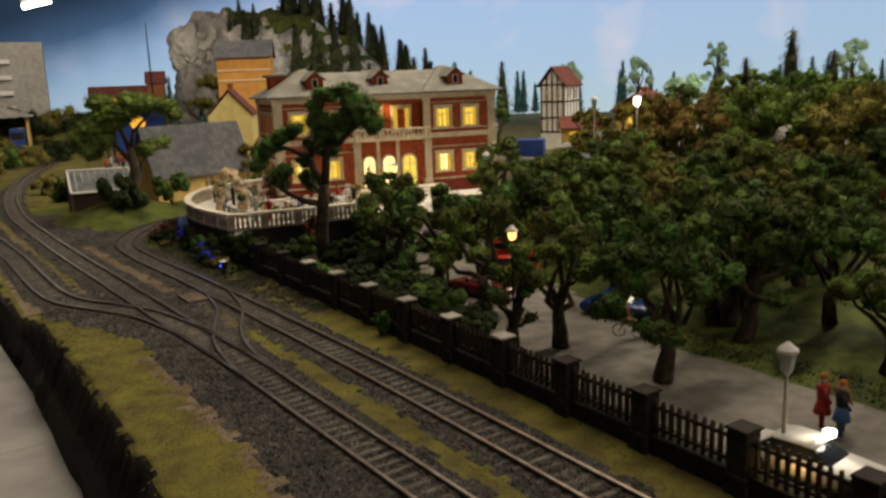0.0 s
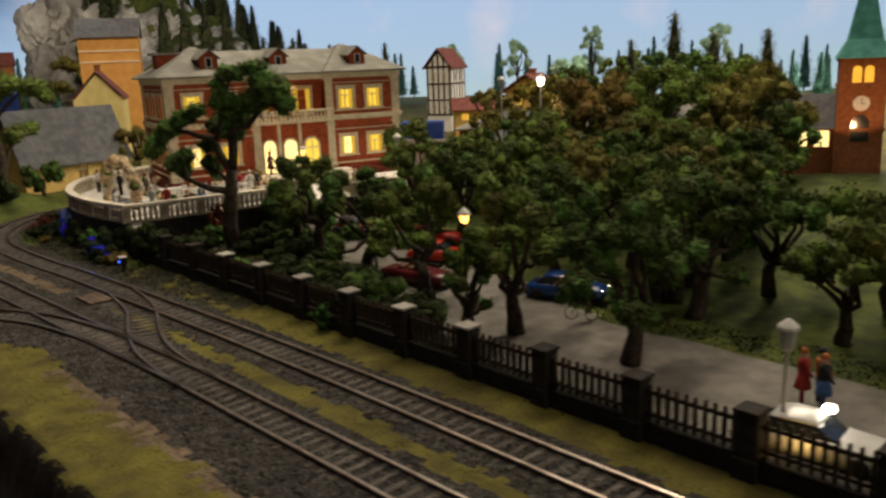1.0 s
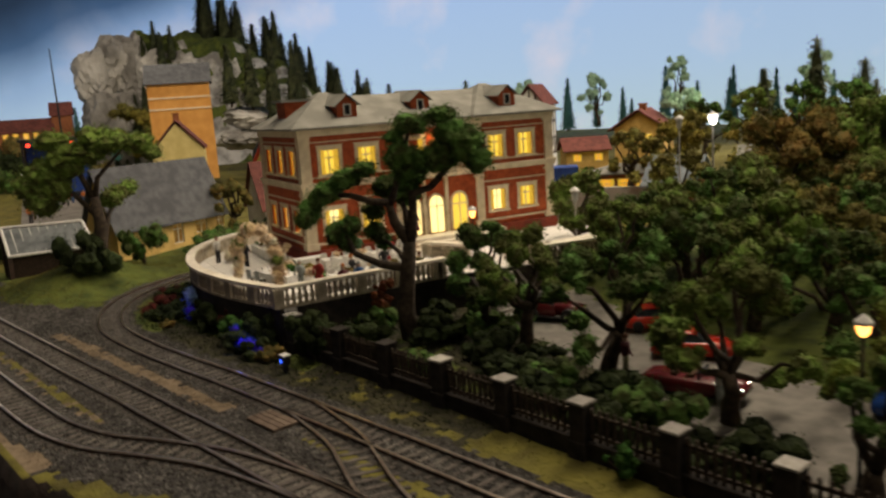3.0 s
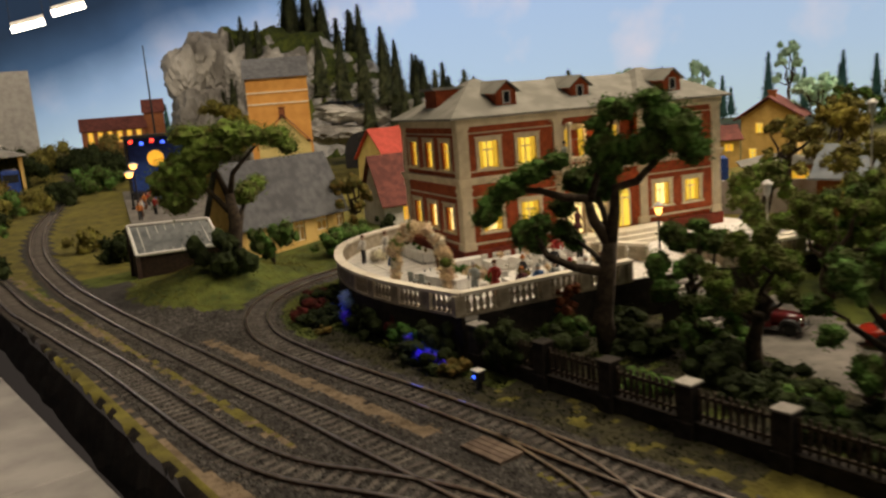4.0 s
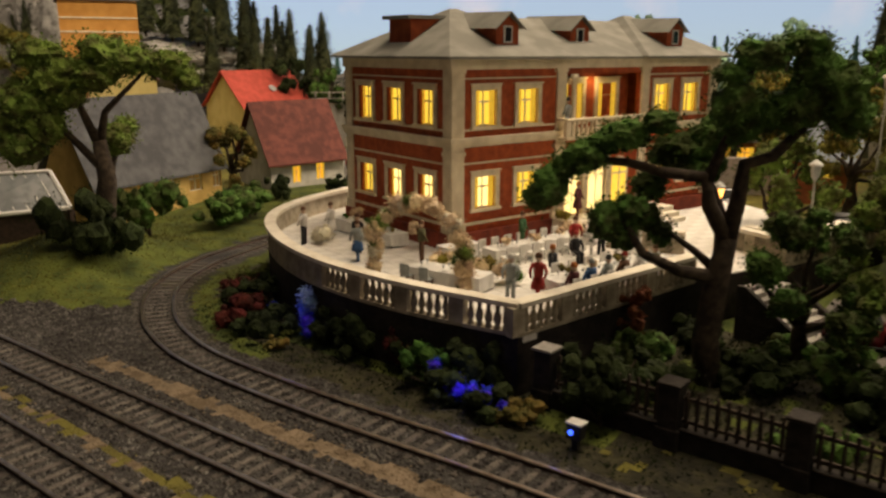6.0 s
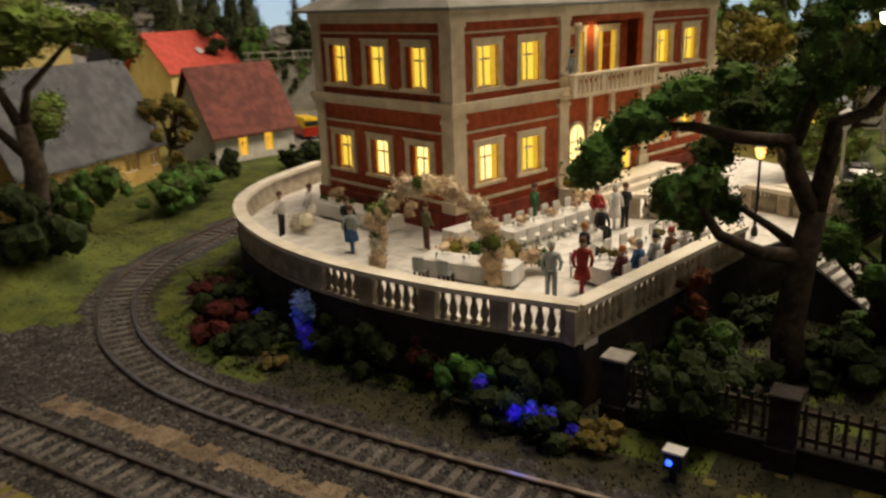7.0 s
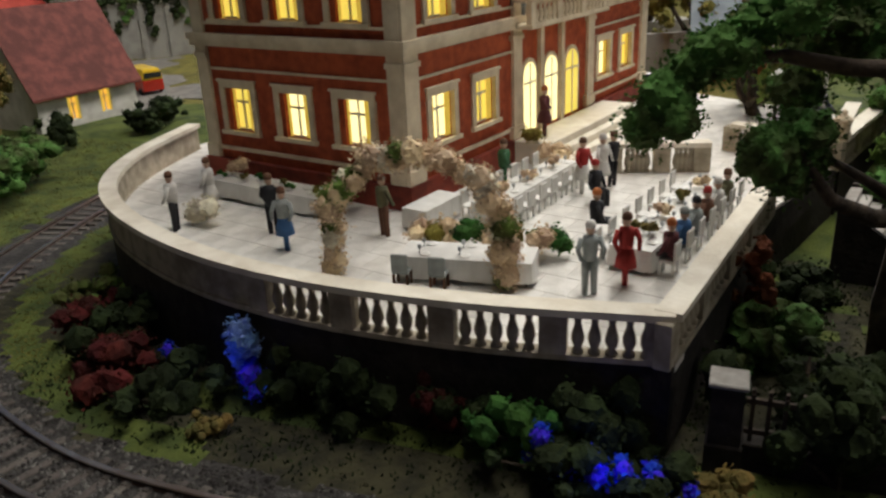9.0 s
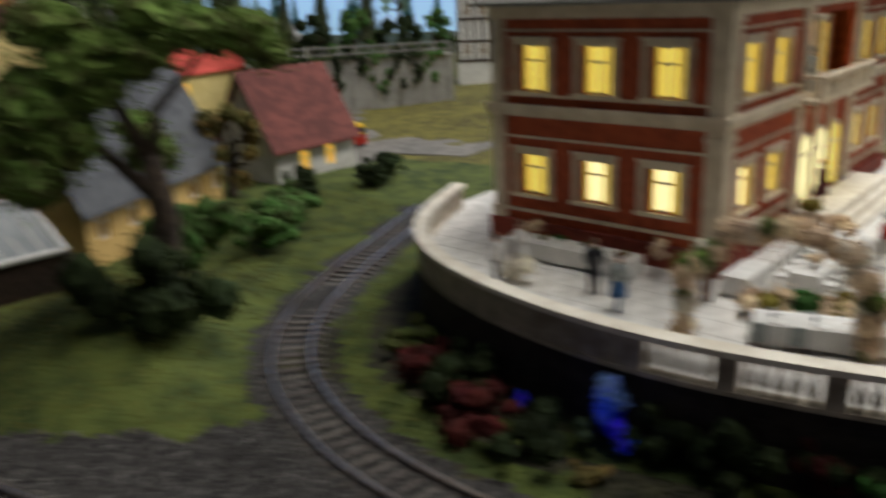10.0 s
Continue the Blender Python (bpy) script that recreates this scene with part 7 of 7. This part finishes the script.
for i, (x, y, z, h, l) in enumerate([(72, 72, 4, 7.5, "leaf_c"), (77, 70, 4, 8, "leaf_y"), (62, 60, 3, 6.5, "leaf_c"), (80, 62, 4, 7, "leaf_y"), (68, 66, 3, 6, "leaf_c"), (86, 74, 4, 7.5, "leaf_c"), (50, 61, 2.2, 6.5, "leaf_a")]):
    round_tree("broadleaf_tree", "olive green tree behind the villa", (x, y, ground_height(x, y) + (z - 2.5) * 0.4), 120 + i, [l], h, 3.0, 170, 0.36, "trees behind the villa")


# conifers
def conifer_mesh(name, h, r, leaf, seed):
    rng = np.random.default_rng(seed)
    verts, faces = [], []
    k = int(1500 * h / 12)
    for i in range(k):
        q = rng.uniform(0.05, 1) ** 0.8
        a = rng.uniform(0, 6.2832)
        rad = r * (0.12 + 0.88 * q ** 0.8) * rng.uniform(0.2, 1.0) * (0.8 + 0.3 * math.sin(a * 3 + h * q * 2))
        z = h * (1 - q) - 0.10 * rad
        d = np.array((math.cos(a), math.sin(a), -0.35))
        s = np.array((-math.sin(a), math.cos(a), 0.1))
        p = np.array((rad * math.cos(a), rad * math.sin(a), z + 0.6))
        ln, w = 0.35 + 0.45 * q, 0.16 + 0.2 * q
        n0 = len(verts)
        verts += [p - d * ln * 0.5, p + s * w, p + d * ln * 0.7, p - s * w]
        faces.append((n0, n0 + 1, n0 + 2, n0 + 3))
    me = bpy.data.meshes.new(name)
    me.from_pydata((np.array(verts) * K).tolist(), [], faces)
    me.materials.append(M[leaf])
    return me


def conifer(x, y, z, h, r, leaf, seed, label):
    t = thing("conifer", label, "tree", place(x, y, z), "conifers")
    bm = B()
    tube(bm, [(0, 0, -0.5), (0, 0, h * 0.5), (0, 0, h * 0.97)], [0.3, 0.18, 0.03], 6)
    part("trunk", bm, "bark", t)
    bm = B()
    lathe(bm, [(r * 0.5, 0.9), (r * 0.38, h * 0.4), (r * 0.18, h * 0.72), (0.03, h * 0.97)], 7)
    part("inner_crown", bm, leaf, t)
    c = new("crown", conifer_mesh("crown", h, r, leaf, seed))
    c.parent = t
    return t


src = [conifer(91 + 4 * i, 199 - 3 * i, 16 - i, 15 + i, 3.9, "conifer", 200 + i, "dark model conifer on the hillside") for i in range(4)]

FAR = [conifer(120 + 6 * i, 245 - 4 * i, 4, 15 + 3 * i, 3.2, "conifer_far", 210 + i, "haze-pale blue-green conifer near the painted sky") for i in range(3)]

# ---- rocky hill with conifers ----
def s01(a, b, v):
    t = max(0.0, min(1.0, (v - a) / (b - a)))
    return t * t * (3 - 2 * t)


def hill_height(x, y):
    ridge = 34 * s01(68, 77, x) * (1 - 0.55 * s01(88, 125, x)) * (1 - s01(108, 150, x))
    front = 219 - (x - 62) * 0.42
    return ridge * s01(front - 25, front + 3, y)


bm = B()
hx, hy = frange(54, 160, 1.5), frange(165, 232, 1.5)
hv = {}
for i, x in enumerate(hx):
    for j, y in enumerate(hy):
        h = hill_height(x, y)
        p = Vector((x, y, 0))
        crag = noise.noise(p * 0.13) * 3.0 + abs(noise.noise(p * 0.33)) * 2.4 + noise.noise(p * 0.9) * 0.5
        hv[i, j] = bm.verts.new((x + 0.6 * noise.noise(p * 0.3), y, max(-0.4, h + crag * min(1, h / 10) - 1.2)))
for i in range(len(hx) - 1):
    for j in range(len(hy) - 1):
        q = (hv[i, j], hv[i + 1, j], hv[i + 1, j + 1], hv[i, j + 1])
        if max(v.co.z for v in q) <= -0.39:
            continue
        f = bm.faces.new(q)
        f.normal_update()
        f.material_index = 0 if f.normal.z < 0.55 + 0.2 * noise.noise(Vector((hx[i] * 0.2, hy[j] * 0.2, 2))) else 1
# the hill stands a quarter larger and farther back than its plan
BACK = place(-0.4, 33, 13) @ Matrix.Scale(1.25, 4) @ place(0.4, -33, -13)
hill = tagged(part("hill", bm, ["rock", "lawn"]), "rocky hill with grassy slopes behind the town", "hill", kind="structure")
hill.matrix_basis = BACK


def rock_mesh(seed, flat=1.0):
    bm = B()
    bmesh.ops.create_icosphere(bm, subdivisions=4, radius=1)
    o = Vector((seed * 3.7, seed * 1.3, seed))
    for v in bm.verts:
        c = v.co.copy()
        d = 1 + 0.30 * noise.noise(c * 1.3 + o) - 0.28 * abs(noise.noise(c * 2.6 + o)) + 0.10 * noise.noise(c * 6 + o) + 0.06 * noise.noise(c * 13 + o)
        v.co = Vector((c.x * d, c.y * d, c.z * d * flat))
    return mesh_of("rock", bm, "rock")


ROCKS = [rock_mesh(k + 1) for k in range(4)]
STRATA = [rock_mesh(k + 7, 0.45) for k in range(2)]
rng = np.random.default_rng(17)
for i, (x, y, z, rx, rz) in enumerate([(66.5, 221, 24, 5.2, 7), (71, 220, 27, 5, 6.5), (75.5, 218, 25, 5.5, 7), (67.5, 219, 14, 5.5, 8), (73, 216, 15, 5, 7), (78, 213, 17, 5.5, 8), (66, 222, 6, 5.5, 7), (72, 216, 5, 6, 6), (78, 211, 24, 5.5, 6), (80, 212, 12, 6, 7), (74, 222, 31, 5, 3), (89, 214, 28, 4.5, 3), (94, 211, 26, 4, 2.6)]):
    o = new("rock", ROCKS[i % 4])
    o.matrix_basis = BACK @ place(x, y, z, rng.uniform(0, 360)) @ Matrix.Diagonal((rx, rx * 0.9, rz, 1))
    tagged(o, "grey weathered rock of the cliff", "rock", "cliff rocks")
for i, (x, y, z, r) in enumerate([(96, 200, 13, 7), (103, 196, 12, 7), (99, 197, 7, 7), (107, 192, 7, 7), (92, 201, 8, 6), (110, 186, 12, 6), (104, 165, 6, 6), (112, 160, 7, 6)]):
    o = new("rock", STRATA[i % 2])
    o.matrix_basis = place(x, y, z, rng.uniform(0, 360)) @ Matrix.Diagonal((r, r * 0.9, r * 0.9, 1))
    tagged(o, "layered grey rock outcrop above the tunnel", "rock", "cliff rocks")
n = 4


def firs(spots, base=None):
    global n
    for x, y, s in spots:
        z = base if base is not None else max(0, hill_height(x, y) - 1.5)
        copy_thing(src[n % 4], (BACK if base is None else Matrix.Identity(4)) @ place(x, y, z, rng.uniform(0, 360)) @ Matrix.Scale(s * rng.uniform(0.85, 1.1), 4))
        n += 1


firs([(92.5 + 2.0 * i + rng.normal() * 0.8, 214 - 1.5 * i + rng.normal() * 1.5 + 5 * (i % 3), 0.95 - 0.012 * i) for i in range(20)])
firs([(96 + 2.4 * i + rng.normal(), 222 - 1.6 * i + rng.normal() * 2, 1.05 - 0.02 * i) for i in range(12)])
firs([(70, 224, 0.4), (67, 215, 0.45), (72, 212, 0.5), (77, 209, 0.55), (68, 211, 0.4)])
firs([(90.8, 160.4, 1.0), (93.6, 158, 0.9), (96, 156, 0.75), (98, 154.5, 0.8), (88, 163, 1.05), (101, 158, 0.8), (86, 158, 0.75), (104, 150, 0.7), (93, 152, 0.6), (108, 146, 0.75), (112, 140, 0.7), (98, 166, 0.9), (83, 166, 0.8)], 5.5)
firs([(105.7, 74.6, 0.88), (107.4, 68.5, 0.85), (108.4, 62.9, 0.85), (112.5, 57, 0.8), (111, 70, 0.62), (115, 64, 0.62)], 3.0)
rng = np.random.default_rng(23)
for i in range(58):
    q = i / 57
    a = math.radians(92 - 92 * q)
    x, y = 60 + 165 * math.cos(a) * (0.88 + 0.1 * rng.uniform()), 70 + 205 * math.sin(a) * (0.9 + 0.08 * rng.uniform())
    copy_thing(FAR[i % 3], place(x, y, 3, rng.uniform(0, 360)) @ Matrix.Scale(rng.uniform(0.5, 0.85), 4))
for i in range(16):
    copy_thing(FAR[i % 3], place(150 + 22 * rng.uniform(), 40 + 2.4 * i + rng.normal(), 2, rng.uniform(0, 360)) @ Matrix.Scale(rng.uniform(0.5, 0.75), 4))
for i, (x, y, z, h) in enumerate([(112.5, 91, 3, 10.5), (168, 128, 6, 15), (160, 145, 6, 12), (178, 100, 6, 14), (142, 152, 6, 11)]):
    round_tree("pale_tree", "haze-pale green tree near the painted sky", (x, y, z), 140 + i, ["leaf_far"], h, 3.4, 260, 0.5, "far trees")
bm = B()
prism(bm, arch_pts(0, 9, 0, 8), 0, 0.5, axis="y")
tun = part("tunnel_mouth", bm, "dark")
tun.matrix_basis = place(88, 186, 0.5, -40)
tagged(tun, "dark arched tunnel mouth in the rock", "tunnel")
for i, (x, y, r) in enumerate([(7.6, 119, 2.6), (8.4, 131, 2.6), (10, 144, 3), (12, 155, 3), (14.5, 166, 3.4), (7.5, 150, 3.4), (9, 165, 4), (18.5, 181, 3.4), (20, 116, 2.2), (19.6, 127, 2), (31, 196, 3.4), (55, 192, 4.5), (40, 207, 4), (46, 217, 4.5), (24, 186, 3), (14, 178, 4), (20, 194, 4), (12, 190, 5), (28, 224, 5), (36, 236, 5), (44, 232, 4.5), (52, 240, 5), (60, 232, 5), (26, 240, 6), (18, 228, 5.5)]):
    bush((x, y, ground_height(x, y) - 0.1), r, [["leaf_k", "leaf_d", "leaf_b", "leaf_k", "leaf_c"][i % 5]], "rough dark shrub beside the far track", 500 + i, per=90, size=0.45, h=1.1)

# two ceiling tubes of the room, hanging before the painted wall
for a, b in (((29.2, 207.2, 33.6), (35.1, 206.2, 35.1)), ((36.6, 205.2, 36.4), (42.6, 204.2, 38.0))):
    tl = thing("ceiling_tube_light", "glowing white tube light hanging from the room's ceiling", "lamp", Matrix.Identity(4), "ceiling lamps")
    a, b = Vector(a), Vector(b)
    bm = B()
    tube(bm, [a, b], 0.62, 8)
    part("tube", bm, "bulb_white", tl, "glowing white tube")
    bm = B()
    tube(bm, [a + Vector((0, 0, 0.9)), b + Vector((0, 0, 0.9))], 0.5, 6)
    part("housing", bm, "white_paint", tl)
    for q in (a, b):
        bm = B()
        tube(bm, [q + Vector((0, 0, 0.8)), q + Vector((0, 0, 40))], 0.06, 5)
        part("rod", bm, "dark", tl)

for i, (x, y, z, r) in enumerate([(83, 247, 15, 3.6), (87, 246, 12, 4.2), (90, 243, 8, 4.4), (94, 240, 6, 4), (81, 249, 8, 3.4), (86, 244, 4, 4)]):
    bush((x, y, z), r, ["leaf_y" if i % 2 else "leaf_c"], "mossy grass patch on the rock", 560 + i, per=90, size=0.4, name="moss_patch", h=0.9)
firs([(70, 210, 0.5), (73, 208.5, 0.55), (77, 206, 0.6), (80, 207, 0.5), (66.5, 213, 0.45), (75, 211, 0.5)])

# ---- loose stones and grass fibres ----
XS, YS = np.array(xs), np.array(ys)


def zone_at(x, y):
    return ZONES.get((int(np.searchsorted(XS, x, "right")) - 1, int(np.searchsorted(YS, y, "right")) - 1), -1)


def scatter(k, seed, x0, x1, y0, y1, wanted):
    rng = np.random.default_rng(seed)
    q = rng.uniform((x0, y0), (x1, y1), (k, 2))
    return rng, [(x, y) for x, y in q if zone_at(x, y) in wanted]


rng, pts = scatter(52000, 3, 8, 23, 8, 92, (1,))
v0 = np.array([(1, 0, 0), (-1, 0, 0), (0, 1, 0), (0, -1, 0), (0, 0, 0.7), (0, 0, -0.7)])
f0 = [(0, 2, 4), (2, 1, 4), (1, 3, 4), (3, 0, 4), (2, 0, 5), (1, 2, 5), (3, 1, 5), (0, 3, 5)]
verts, faces = [], []
for x, y in pts:
    a = rng.uniform(0, 6.28)
    r = rng.uniform(0.045, 0.11)
    w = v0 * r * rng.uniform(0.7, 1.3, (6, 1))
    c, s_ = math.cos(a), math.sin(a)
    n0 = len(verts)
    verts += np.stack([w[:, 0] * c - w[:, 1] * s_ + x, w[:, 0] * s_ + w[:, 1] * c + y, w[:, 2] + ground_height(x, y) + 0.02], 1).tolist()
    faces += [tuple(n0 + i for i in f) for f in f0]
o = soup("ballast_stones", verts, faces, "stone")
tagged(o, "loose grey ballast stones between the tracks", "ballast", kind="stuff")

rng, pts = scatter(60000, 8, 8, 23, 8, 92, (2,))
verts, faces = [], []
for x, y in pts:
    x, y = x + rng.normal() * 0.2, y + rng.normal() * 0.2
    r = rng.uniform(0.035, 0.085)
    w = v0 * r * rng.uniform(0.7, 1.3, (6, 1)) * np.array((1, 1, 0.6))
    n0 = len(verts)
    verts += (w + np.array((x, y, ground_height(x, y) + 0.015))).tolist()
    faces += [tuple(n0 + i for i in f) for f in f0]
o = soup("sand_grains", verts, faces, "sand")
tagged(o, "coarse tan sand strewn between the tracks", "sand", kind="stuff")


def fibres(name, k, seed, area, wanted, material, label, hgt):
    rng, pts = scatter(k, seed, *area, wanted)
    verts, faces = [], []
    for x, y in pts:
        z = ground_height(x, y)
        for _ in range(2):
            a = rng.uniform(0, 6.28)
            h = hgt * rng.uniform(0.5, 1.2)
            bx, by = x + rng.normal() * 0.16, y + rng.normal() * 0.16
            c, s_ = math.cos(a) * 0.045, math.sin(a) * 0.045
            lx, ly = rng.normal() * 0.07, rng.normal() * 0.07
            n0 = len(verts)
            verts += [(bx - c, by - s_, z - 0.02), (bx + c, by + s_, z - 0.02), (bx + lx, by + ly, z + h)]
            faces.append((n0, n0 + 1, n0 + 2))
    o = soup(name, verts, faces, material)
    tagged(o, label, "grass", kind="stuff")


fibres("verge_grass", 70000, 4, (8, 23.3, 4, 80), (0,), "tuft", "short olive grass fibres along the tracks", 0.035)
fibres("lawn_grass", 30000, 6, (15, 46, 80, 104), (4,), "tuft", "short grass fibres on the mound", 0.05)
fibres("bed_grass", 16000, 7, (20, 36, 12, 82), (5, 4), "leaf_k", "shade-darkened weeds under the terrace and trees", 0.13)
